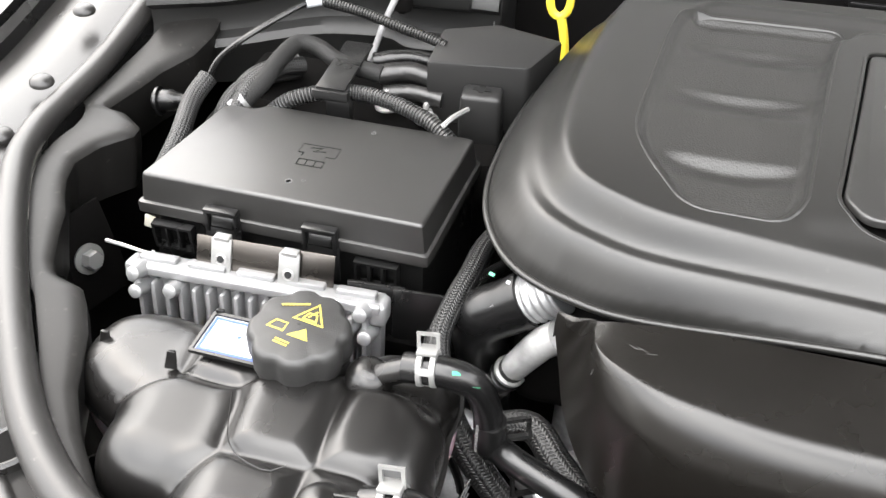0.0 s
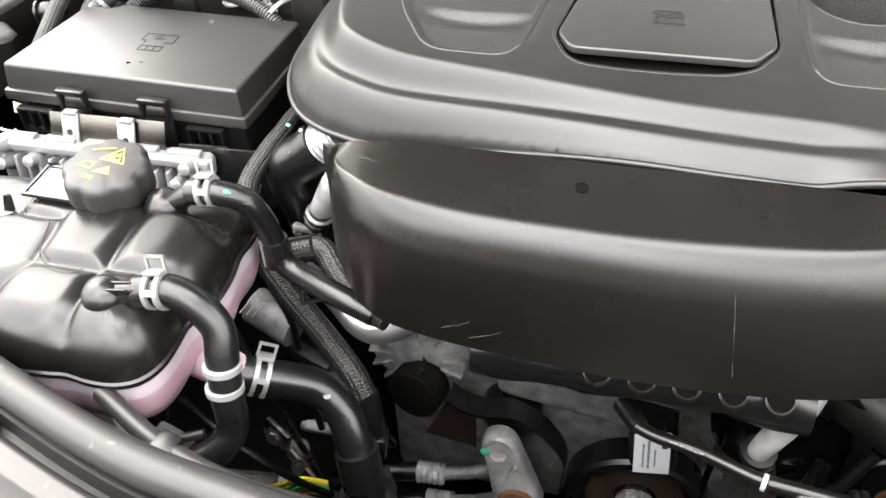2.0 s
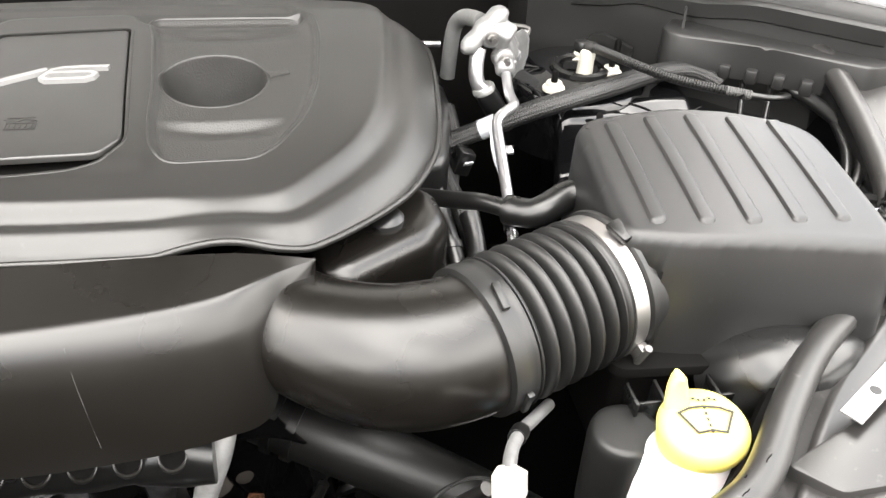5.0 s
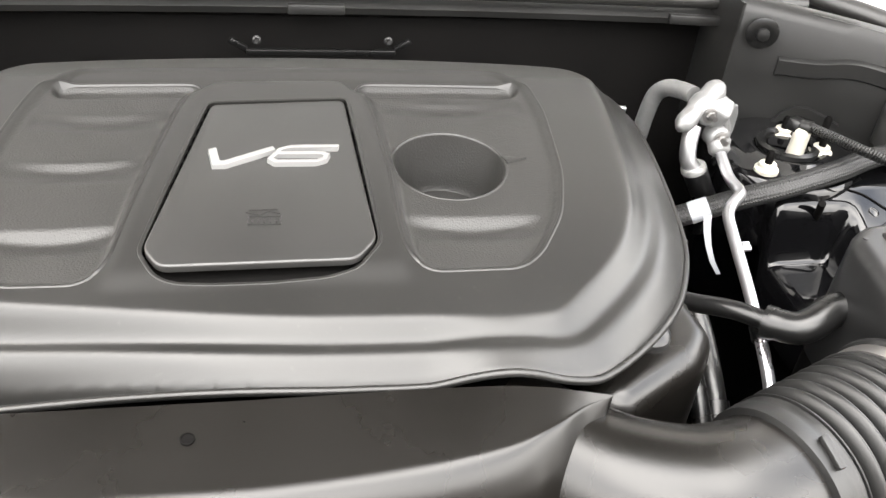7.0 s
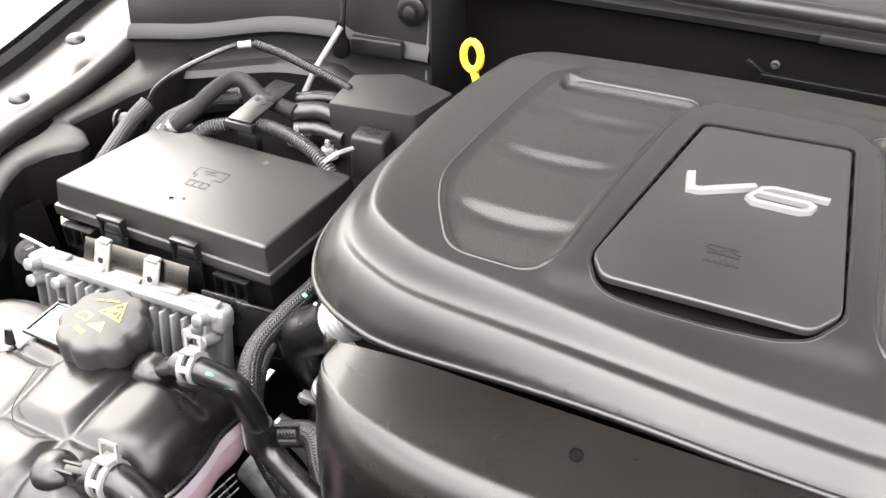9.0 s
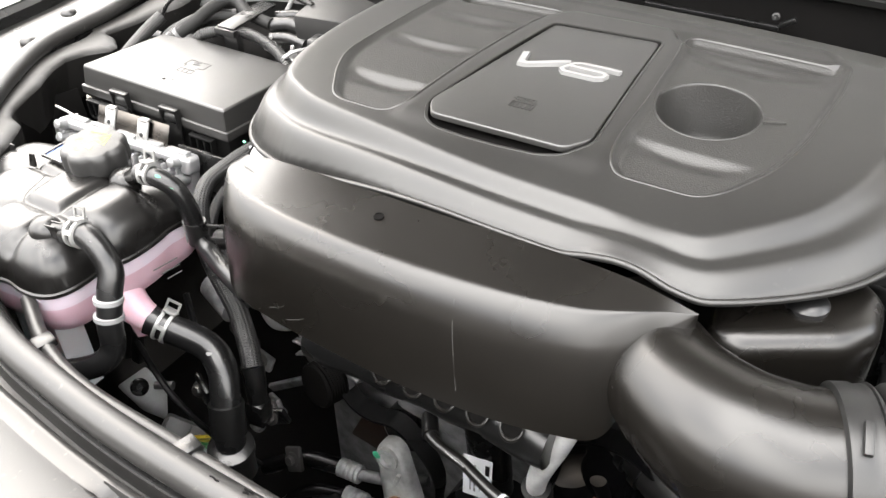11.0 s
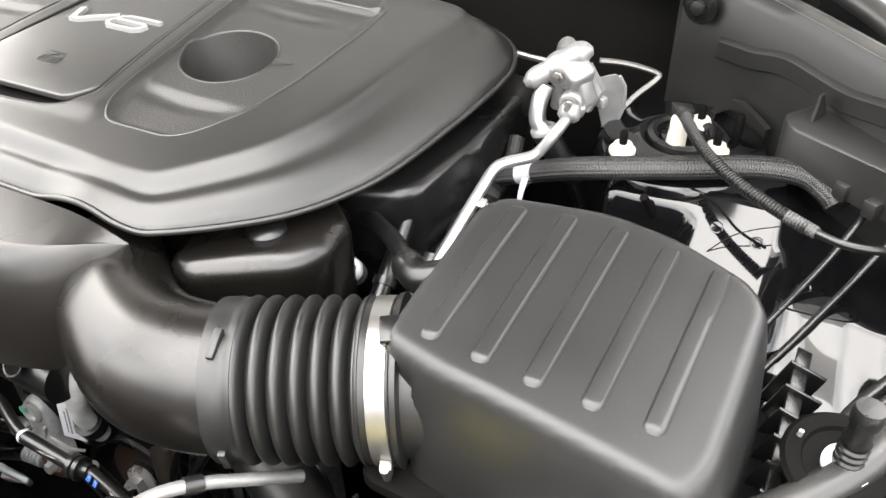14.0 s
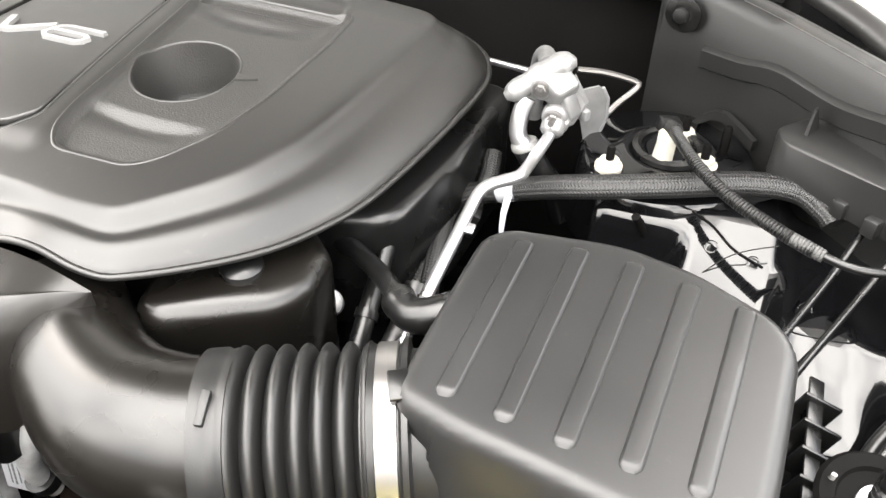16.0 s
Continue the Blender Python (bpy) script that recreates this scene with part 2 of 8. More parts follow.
def solo(name, bm, material, at, label, category, group="", kind="", smooth=38):
    """A thing that is one mesh."""
    me = bpy.data.meshes.new(name)
    bmesh.ops.translate(bm, verts=bm.verts, vec=-Vector(at))
    bmesh.ops.recalc_face_normals(bm, faces=bm.faces)
    bm.to_mesh(me)
    bm.free()
    finish(me, smooth)
    for m in material if isinstance(material, (list, tuple)) else [material]:
        me.materials.append(m)
    ob = new(name, me)
    ob.location = at
    BASE[ob] = Vector(at)
    return tagged(ob, label, category, group, kind)


def join(*bms):
    out = bms[0]
    for b in bms[1:]:
        me = bpy.data.meshes.new("tmp")
        b.to_mesh(me)
        out.from_mesh(me)
        bpy.data.meshes.remove(me)
        b.free()
    return out


def xform(bm, m):
    bmesh.ops.transform(bm, matrix=m, verts=bm.verts)
    return bm


def rbox(size, at=(0, 0, 0), rot=(0, 0, 0), bevel=0.003, segs=2, taper=0.0):
    """A rounded box; taper narrows its top."""
    bm = bmesh.new()
    bmesh.ops.create_cube(bm, size=1)
    for v in bm.verts:
        k = 1 - taper if v.co.z > 0 else 1
        v.co = Vector((v.co.x * size[0] * k, v.co.y * size[1] * k, v.co.z * size[2]))
    if bevel:
        bmesh.ops.bevel(bm, geom=bm.edges[:], offset=min(bevel, 0.45 * min(size)), segments=segs, profile=0.5, affect="EDGES")
    return xform(bm, pose(*at, *rot))


def prism(poly, z0, z1, bevel=0.0, segs=2, top_only=True):
    """A plan polygon raised from z0 to z1, with rounded top edges."""
    bm = bmesh.new()
    vs = [bm.verts.new((x, y, z0)) for x, y in poly]
    f = bm.faces.new(vs)
    bmesh.ops.recalc_face_normals(bm, faces=[f])
    if f.normal.z > 0:
        f.normal_flip()
    r = bmesh.ops.extrude_face_region(bm, geom=[f])
    up = [g for g in r["geom"] if isinstance(g, bmesh.types.BMVert)]
    for v in up:
        v.co.z = z1
    if bevel:
        es = [e for e in bm.edges if all(abs(v.co.z - z1) < 1e-6 for v in e.verts)] if top_only else bm.edges[:]
        bmesh.ops.bevel(bm, geom=es, offset=bevel, segments=segs, profile=0.5, affect="EDGES")
    return bm


def loft(rings, closed=True, cap=True):
    """Skin a row of rings of equally many points."""
    bm = bmesh.new()
    rows = [[bm.verts.new(p) for p in r] for r in rings]
    n = len(rows[0])
    for a, b in zip(rows, rows[1:]):
        for i in range(n if closed else n - 1):
            j = (i + 1) % n
            bm.faces.new((a[i], a[j], b[j], b[i]))
    if cap and closed:
        bm.faces.new(rows[0][::-1])
        bm.faces.new(rows[-1])
    return bm


def curve_pts(pts, step=0.004):
    """A smooth line through control points, evenly sampled."""
    p = np.array(pts, float)
    p = np.vstack([2 * p[0] - p[1], p, 2 * p[-1] - p[-2]])
    out = []
    for i in range(1, len(p) - 2):
        a, b, c, d = p[i - 1 : i + 3]
        n = max(3, int(np.linalg.norm(c - b) / step))
        for t in np.linspace(0, 1, n, endpoint=False):
            out.append(0.5 * (2 * b + (c - a) * t + (2 * a - 5 * b + 4 * c - d) * t * t + (3 * b - a - 3 * c + d) * t ** 3))
    out.append(p[-2])
    return np.array(out)


def tube(pts, r, n=14, step=0.004, smooth=True, cap=True, squash=1.0):
    """A round tube along a line; r is metres or a function of the share and the length run."""
    c = curve_pts(pts, step) if smooth else np.array(pts, float)
    seg = np.linalg.norm(np.diff(c, axis=0), axis=1)
    run = np.concatenate([[0], np.cumsum(seg)])
    tan = np.gradient(c, axis=0)
    tan /= np.linalg.norm(tan, axis=1)[:, None] + 1e-12
    up = np.array([0.0, 0.0, 1.0]) if abs(tan[0][2]) < 0.9 else np.array([0.0, 1.0, 0.0])
    bm = bmesh.new()
    uv = bm.loops.layers.uv.new("along")
    rows = []
    for i in range(len(c)):
        side = np.cross(tan[i], up)
        side /= np.linalg.norm(side) + 1e-12
        up = np.cross(side, tan[i])
        rad = r(run[i] / run[-1], run[i]) if callable(r) else r
        rows.append([bm.verts.new(c[i] + rad * (math.cos(2 * math.pi * k / n) * side + squash * math.sin(2 * math.pi * k / n) * up)) for k in range(n)])
    for i in range(len(rows) - 1):
        for k in range(n):
            j = (k + 1) % n
            f = bm.faces.new((rows[i][k], rows[i][j], rows[i + 1][j], rows[i + 1][k]))
            for loop, (uu, vv) in zip(f.loops, ((k / n, run[i]), ((k + 1) / n, run[i]), ((k + 1) / n, run[i + 1]), (k / n, run[i + 1]))):
                loop[uv].uv = (uu, vv)
    if cap:
        bm.faces.new(rows[0][::-1])
        bm.faces.new(rows[-1])
    return bm


def axis_pose(at, along, spin=0):
    """A pose whose z runs along a way."""
    q = Vector(along).to_track_quat("Z", "Y")
    return Matrix.Translation(at) @ q.to_matrix().to_4x4() @ pose(0, 0, 0, 0, 0, spin)


def lathe(profile, at, along=(0, 0, 1), n=28, spin=0, wob=None):
    """Turn a profile of (radius, height) round a way."""
    rings = []
    for r, h in profile:
        rings.append([((r if wob is None else r * wob(2 * math.pi * k / n, h)) * math.cos(2 * math.pi * k / n),
                       (r if wob is None else r * wob(2 * math.pi * k / n, h)) * math.sin(2 * math.pi * k / n), h) for k in range(n)])
    return xform(loft(rings), axis_pose(at, along, spin))


def hexnut(r, h, at, along=(0, 0, 1), washer=True):
    b = lathe([(r * 0.92, 0), (r, h * 0.15), (r, h * 0.8), (r * 0.82, h)], at, along, 6)
    if washer:
        b = join(b, lathe([(r * 1.5, -0.0015), (r * 1.5, 0.0005), (r * 1.2, 0.0012)], at, along, 20))
    return b


def ribbon(path, w, h, m=None, closed=False, taper=0.8):
    """A flat raised stroke of width w and height h along a plan line."""
    p = np.array(path, float)
    rings = []
    n = len(p)
    for i in range(n):
        a = p[(i - 1) % n] if (i > 0 or closed) else p[i]
        b = p[(i + 1) % n] if (i < n - 1 or closed) else p[i]
        d1 = p[i] - a if (i > 0 or closed) else b - p[i]
        d2 = b - p[i] if (i < n - 1 or closed) else p[i] - a
        d1, d2 = d1 / (np.linalg.norm(d1) + 1e-12), d2 / (np.linalg.norm(d2) + 1e-12)
        t = d1 + d2
        t /= np.linalg.norm(t) + 1e-12
        nn = np.array([-t[1], t[0]])
        k = 1 / max(0.45, abs(nn @ np.array([-d1[1], d1[0]])))
        o = nn * w / 2 * k
        q = o * taper
        rings.append([(*(p[i] - o), 0), (*(p[i] + o), 0), (*(p[i] + q), h), (*(p[i] - q), h)])
    if closed:
        rings.append(rings[0])
    bm = loft(rings, cap=not closed)
    bmesh.ops.remove_doubles(bm, verts=bm.verts, dist=1e-7)
    return xform(bm, m) if m is not None else bm


def clamp_at(name, at, along, r, parent, width=0.012, ear=(0, 0, 1), material=None):
    """A spring hose clamp: a band with two lugs that stand up as an open loop towards the way ear."""
    z = Vector(along).normalized()
    e = width * 0.30

    def ring(h0):
        return lathe([(r, h0), (r + 0.0013, h0 + 0.0003), (r + 0.0013, h0 + e - 0.0003), (r, h0 + e)], (0, 0, 0), n=28)

    m = axis_pose(at, along)
    if ear:
        band = join(ring(-width / 2), ring(width / 2 - e), *[xform(rbox((0.0012, 0.005, width - e), (r + 0.0005, 0, 0), bevel=0), Matrix.Rotation(radians(g), 4, "Z")) for g in (75, 180, 285)])
        x = Vector(ear)
        x = (x - z * x.dot(z)).normalized()
        m = Matrix.Translation(at) @ Matrix((x, z.cross(x), z)).transposed().to_4x4()
        q = width * 0.50
        loop = ribbon([(r, -q), (r + 0.0125, -q), (r + 0.0125, q), (r, q)], 0.0024, 0.0022, pose(0, -0.0011, 0, 90, 0, 0))
        lug = rbox((0.0030, 0.013, width * 1.05), (r + 0.0016, 0, 0), bevel=0.0008)
        band = join(band, loop, lug)
    else:
        band = lathe([(r, 0), (r + 0.0013, 0.0004), (r + 0.0013, width - 0.0004), (r, width)], (0, 0, -width / 2), n=28)
    return part(name, xform(band, m), material or M_CLAMP, parent, "pale zinc spring clamp" if ear else "pale metal crimp ring")


def bars(m, rows, w, h, parent, material, name="print", gap=0.4, seed=1):
    """Rows of short raised bars in place of small writing."""
    rnd = random.Random(seed)
    bm = bmesh.new()
    for j in range(rows):
        x = 0.0
        while x < w:
            k = min(w - x, rnd.uniform(0.06, 0.2) * w)
            b = rbox((k * 0.85, h / rows * (1 - gap), 0.0003), (x + k / 2 - w / 2, h / 2 - (j + 0.5) * h / rows, 0.0001), bevel=0)
            bm = join(bm, b)
            x += k
    return part(name, xform(bm, m), material, parent, smooth=0)


def plan_dist(px, py, poly, values=None):
    """For points: distance inside a closed plan polygon (outside: minus), and a value spread along its edge."""
    pts = np.stack([px, py], -1)
    best = np.full(px.shape, 1e9)
    val = np.zeros(px.shape)
    near = np.zeros(pts.shape)
    inside = np.zeros(px.shape, bool)
    n = len(poly)
    for i in range(n):
        a, b = np.array(poly[i], float), np.array(poly[(i + 1) % n], float)
        ab = b - a
        t = np.clip(((pts - a) @ ab) / (ab @ ab + 1e-12), 0, 1)
        c = a + t[..., None] * ab
        d = np.linalg.norm(pts - c, axis=-1)
        m = d < best
        best = np.where(m, d, best)
        near = np.where(m[..., None], c, near)
        if values is not None:
            val = np.where(m, values[i] * (1 - t) + values[(i + 1) % n] * t, val)
        cond = (a[1] > pts[..., 1]) != (b[1] > pts[..., 1])
        with np.errstate(divide="ignore", invalid="ignore"):
            xc = (b[0] - a[0]) * (pts[..., 1] - a[1]) / (b[1] - a[1] + 1e-12) + a[0]
        inside ^= cond & (pts[..., 0] < xc)
    return np.where(inside, best, -best), val, near


def round_poly(poly, r, n=6):
    """A polygon with rounded corners (one radius, or one per corner)."""
    out = []
    m = len(poly)
    for i in range(m):
        p0, p1, p2 = (np.array(poly[(i + k) % m], float) for k in (-1, 0, 1))
        rr = r[i] if isinstance(r, (list, tuple)) else r
        d0, d2 = p0 - p1, p2 - p1
        k = min(rr, 0.48 * np.linalg.norm(d0), 0.48 * np.linalg.norm(d2))
        a, b = p1 + d0 / np.linalg.norm(d0) * k, p1 + d2 / np.linalg.norm(d2) * k
        for t in np.linspace(0, 1, n):
            out.append(tuple((1 - t) ** 2 * a + 2 * t * (1 - t) * p1 + t * t * b))
    return out


def sstep(x, a, b):
    t = np.clip((x - a) / (b - a), 0, 1)
    return t * t * (3 - 2 * t)


def height_sheet(poly, step, zfun, thick, snap=()):
    """A moulded sheet over a plan outline: zfun gives the height; edges follow the outline."""
    p = np.array(poly)
    xs = np.arange(p[:, 0].min() - step, p[:, 0].max() + 2 * step, step)
    ys = np.arange(p[:, 1].min() - step, p[:, 1].max() + 2 * step, step)
    gx, gy = np.meshgrid(xs, ys, indexing="ij")
    d, _, near = plan_dist(gx, gy, poly)
    keep = d > -0.55 * step
    edge = (d < 0.55 * step) & keep
    gx, gy = np.where(edge, near[..., 0], gx), np.where(edge, near[..., 1], gy)
    for line in snap:
        # pull the mesh onto inner outlines, so that their edges run clean
        ds, _, ns = plan_dist(gx, gy, line)
        on = (np.abs(ds) < 0.5 * step) & ~edge
        gx, gy = np.where(on, ns[..., 0], gx), np.where(on, ns[..., 1], gy)
    z = zfun(gx, gy)
    ids = -np.ones(gx.shape, int)
    ids[keep] = np.arange(keep.sum())
    verts = np.stack([gx, gy, z], -1)[keep]
    a, b, c, e = ids[:-1, :-1], ids[1:, :-1], ids[1:, 1:], ids[:-1, 1:]
    ok = (a >= 0) & (b >= 0) & (c >= 0) & (e >= 0)
    faces = np.stack([a[ok], b[ok], c[ok], e[ok]], -1)
    extra = []
    for trio in ((a, b, c, e), (b, c, e, a), (c, e, a, b), (e, a, b, c)):
        m = (trio[0] >= 0) & (trio[1] >= 0) & (trio[2] >= 0) & (trio[3] < 0)
        extra += np.stack([trio[0][m], trio[1][m], trio[2][m]], -1).tolist()
    me = bpy.data.meshes.new("sheet")
    me.from_pydata(verts.tolist(), [], faces.tolist() + extra)
    bm = bmesh.new()
    bm.from_mesh(me)
    bpy.data.meshes.remove(me)
    bmesh.ops.remove_doubles(bm, verts=bm.verts, dist=0.0002)
    if thick:
        rim = [e for e in bm.edges if e.is_boundary]
        r = bmesh.ops.extrude_edge_only(bm, edges=rim)
        for v in (g for g in r["geom"] if isinstance(g, bmesh.types.BMVert)):
            v.co.z -= thick
    return bm


# ---- ground and body ----
solo("ground", rbox((60, 60, 0.2), (0, 0, -0.1), bevel=0), M_GROUND, (0, 0, 0), "grey gravelly concrete ground under the car", "ground", kind="structure")

# an unseen plain wall added in front of the car to darken forward reflections
solo("wall_unseen", rbox((16, 0.3, 3.0), (0.35, -6.0, 1.5), bevel=0.01), M_UNSEEN_WALL, (0.35, -6.0, 0), "plain dark unseen wall, added to darken reflections from the front", "wall", kind="structure")

# line of the hood seal: left rear, round the front, right rear
SEAL = [(-0.455, 0.86, 1.00), (-0.487, 0.74, 0.965), (-0.490, 0.56, 0.925), (-0.480, 0.41, 0.92), (-0.438, 0.315, 0.92), (-0.33, 0.165, 0.92),
        (-0.245, 0.075, 0.92), (-0.15, 0.022, 0.92), (0.0, -0.032, 0.92), (0.107, -0.051, 0.92), (0.21, -0.061, 0.92), (0.34, -0.064, 0.92),
        (0.5, -0.068, 0.925), (0.63, -0.064, 0.93), (0.72, -0.047, 0.93), (0.785, -0.026, 0.93), (0.842, 0.005, 0.93), (0.90, 0.07, 0.93),
        (0.955, 0.125, 0.93), (1.05, 0.20, 0.935), (1.13, 0.30, 0.95), (1.17, 0.45, 0.98), (1.16, 0.58, 1.02), (1.09, 0.70, 1.055), (1.00, 0.79, 1.07), (0.93, 0.86, 1.08)]


def side_of(c, k):
    """Plan way to the outside of the seal line at a sample."""
    a, b = c[max(k - 1, 0)], c[min(k + 1, len(c) - 1)]
    d = (b - a)[:2]
    d /= np.linalg.norm(d)
    return np.array([d[1], -d[0]])


def sheet_along(c, profile, wave=None):
    """A sheet along a line: profile of (outward, up) steps; wave adds to the outward step."""
    rings = []
    for k in range(len(c)):
        o = side_of(c, k)
        row = []
        for q, (s, h) in enumerate(profile):
            s2 = s + (wave(k, q) if wave else 0)
            row.append((c[k][0] + o[0] * s2, c[k][1] + o[1] * s2, c[k][2] + h))
        rings.append(row)
    return loft(rings, closed=False)


seal_line = curve_pts(SEAL, 0.012)
n_seal = len(seal_line)
front_a = int(np.argmin(np.linalg.norm(seal_line - np.array([-0.43, 0.315, 0.92]), axis=1)))
front_b = int(np.argmin(np.linalg.norm(seal_line - np.array([1.05, 0.20, 0.935]), axis=1)))

# outer deck between the seal and the edge of the body
left_deck = thing("fender_deck", (-0.6, 0.4, 0.9), "satin black plastic deck along the top of the fender", "car panel")
part("panel", sheet_along(seal_line[: front_a + 1], [(0.0, -0.012), (0.02, -0.004), (0.05, 0.002), (0.085, 0.0), (0.11, -0.012), (0.125, -0.012)]), M_PANEL, left_deck)
part("edge_moulding", sheet_along(seal_line[: front_a + 1], [(0.125, -0.02), (0.126, 0.004), (0.134, 0.012), (0.142, 0.004), (0.144, -0.015), (0.152, -0.015), (0.156, 0.006), (0.166, 0.002), (0.168, -0.05)]), M_BLACK, left_deck, "black rubber edge moulding")
front_deck = thing("front_deck", (0.3, -0.2, 0.9), "satin black plastic sight shield over the radiator support", "car panel")
deck_rows = []
for k in range(front_a, front_b + 1):
    px, o = seal_line[k], side_of(seal_line, k)
    # a deep joint beside the seal on the front, and a second channel past the left corner
    g1 = 0.018 * float(sstep(np.array(px[0]), -0.20, -0.15)) * (1 - float(sstep(np.array(px[0]), 0.62, 0.70)))
    g2 = 0.011 * float(sstep(np.array(px[0]), 0.215, 0.232)) * (1 - float(sstep(np.array(px[0]), 0.62, 0.70)))
    deck_rows.append([(px[0] + o[0] * s, px[1] + o[1] * s, px[2] + h) for s, h in (
        (0.0, -0.018), (0.013, -0.018), (0.0145, -0.0175 - g1), (0.0225, -0.0175 - g1), (0.024, -0.0165), (0.026, -0.0145), (0.031, -0.0140), (0.0325, -0.0145 - g2),
        (0.043, -0.0140 - g2), (0.0445, -0.0140), (0.047, -0.0125), (0.10, -0.010), (0.17, -0.014), (0.26, -0.03), (0.34, -0.07))])
part("panel", loft(deck_rows, closed=False), M_PANEL, front_deck, smooth=40)
stop_r = int(np.argmin(np.linalg.norm(seal_line - np.array([1.10, 0.69, 1.05]), axis=1)))
right_deck = thing("fender_deck", (1.2, 0.4, 0.9), "satin black plastic deck along the top of the fender", "car panel")
part("panel", sheet_along(seal_line[front_b:stop_r], [(0.0, -0.012), (0.02, -0.004), (0.05, 0.002), (0.085, 0.0), (0.11, -0.012), (0.125, -0.012)]), M_PANEL, right_deck)
part("edge_moulding", sheet_along(seal_line[front_b:stop_r], [(0.125, -0.02), (0.126, 0.004), (0.134, 0.012), (0.142, 0.004), (0.144, -0.05)]), M_BLACK, right_deck, "black rubber edge moulding")
fender_l = solo("fender", sheet_along(seal_line[: front_a + 1], [(0.170, -0.03), (0.18, 0.0), (0.24, -0.005), (0.32, -0.04), (0.37, -0.12), (0.40, -0.4), (0.40, -0.75)]), M_WHITE_PAINT, (-0.75, 0.4, 0.6), "glossy white painted front fender", "car fender", "fenders")
fender_r = solo("fender", sheet_along(seal_line[front_b:], [(0.146, -0.03), (0.156, 0.0), (0.24, -0.005), (0.32, -0.04), (0.37, -0.12), (0.40, -0.4), (0.40, -0.75)]), M_WHITE_PAINT, (1.5, 0.4, 0.6), "glossy white painted front fender", "car fender", "fenders")
bumper = solo("bumper_cover", sheet_along(seal_line[front_a: front_b + 1], [(0.342, -0.05), (0.35, -0.035), (0.40, -0.06), (0.44, -0.14), (0.46, -0.4), (0.44, -0.7)]), M_WHITE_PAINT, (0.3, -0.5, 0.5), "glossy white painted front bumper cover", "car bumper")

for x, y, z in ((-0.512, 0.476, 0.934), (-0.505, 0.393, 0.921), (-0.535, 0.60, 0.955)):
    rv = part("dome_rivet", lathe([(0.0125, 0), (0.0120, 0.003), (0.009, 0.006), (0.005, 0.0078), (0.0, 0.008)], (x, y, z), (0.1, -0.1, 1), 22), M_PANEL, left_deck, "domed black plastic rivet")
sl = part("oval_slot", xform(join(lathe([(0.031, -0.008), (0.031, 0.0005), (0.027, 0.0025), (0.022, 0.0012)], (0, 0, 0), n=40)), pose(-0.279, 0.085, 0.9100, 2, -2, 52) @ Matrix.Diagonal((1, 0.55, 1, 1))), M_PANEL, front_deck, "raised rim of an oval slot")
part("slot_well", xform(lathe([(0.0235, 0), (0.022, 0.0012), (0.0, 0.0012)], (0, 0, 0), n=36), pose(-0.279, 0.085, 0.9104, 2, -2, 52) @ Matrix.Diagonal((1, 0.55, 1, 1))), M_DARK, front_deck, "dark oval opening")
bump_l = thing("hood_bump_stop", (-0.392, 0.19, 0.90), "black rubber hood stop screwed into the deck", "hood stop")
part("cap", lathe([(0.014, 0.004), (0.0195, 0.011), (0.0215, 0.015), (0.0205, 0.021), (0.014, 0.0255), (0.0, 0.027)], (-0.392, 0.190, 0.905), (0.05, -0.1, 1), 10), M_SEAL, bump_l)
part("threaded_neck", lathe([(0.020, -0.004), (0.020, 0.0)] + [(0.0165 + 0.0015 * (k % 2), 0.001 * k) for k in range(14)], (-0.392, 0.190, 0.903), (0.05, -0.1, 1), 24), M_BLACK, bump_l)

# the seal itself: a hollow bulb on a narrower foot
seal = thing("hood_seal", (0.3, -0.06, 0.92), "thick black rubber hood seal running round the engine bay", "rubber seal")
part("bulb", tube(SEAL, 0.0135, 14, 0.008), M_SEAL, seal)
part("foot", sheet_along(seal_line, [(-0.012, -0.03), (-0.011, -0.006), (0.011, -0.006), (0.012, -0.03)]), M_RUBBER, seal)


rs = random.Random(8)
for x0 in [0.30 + 0.019 * q + rs.uniform(-0.008, 0.008) for q in range(30)]:
    k = int(np.argmin(np.abs(seal_line[:, 0] - x0) + 9 * (seal_line[:, 1] > 0.2)))
    c, o = seal_line[k], side_of(seal_line, k)
    t = np.array([-o[1], o[0]])
    off, run = rs.uniform(-0.008, 0.004), rs.choice((0.0010, 0.0016, 0.0030))
    pts = []
    for q in range(4):
        w = off + rs.uniform(-0.0008, 0.0008)
        p = c[:2] + o * w + t * (q - 1.5) * run
        pts.append((p[0], p[1], c[2] + math.sqrt(max(0.0134 ** 2 - w * w, 0))))
    part("scuff", tube(pts, rs.uniform(0.0004, 0.0011), 5, 0.001), M_DARK, seal, "black rubbed mark")


# inner shelf with a scalloped edge on the left, then the dark walls of the bay
EDGE = [(-0.415, 0.90), (-0.408, 0.70), (-0.400, 0.640), (-0.408, 0.603), (-0.430, 0.566), (-0.448, 0.502), (-0.451, 0.485), (-0.424, 0.482), (-0.400, 0.464), (-0.398, 0.448), (-0.420, 0.421), (-0.4286, 0.392), (-0.420, 0.365), (-0.406, 0.340), (-0.392, 0.320), (-0.382, 0.296), (-0.362, 0.256),
        (-0.350, 0.243), (-0.322, 0.236), (-0.310, 0.222), (-0.290, 0.193), (-0.266, 0.140), (-0.243, 0.108), (-0.205, 0.068), (-0.10, 0.018)]


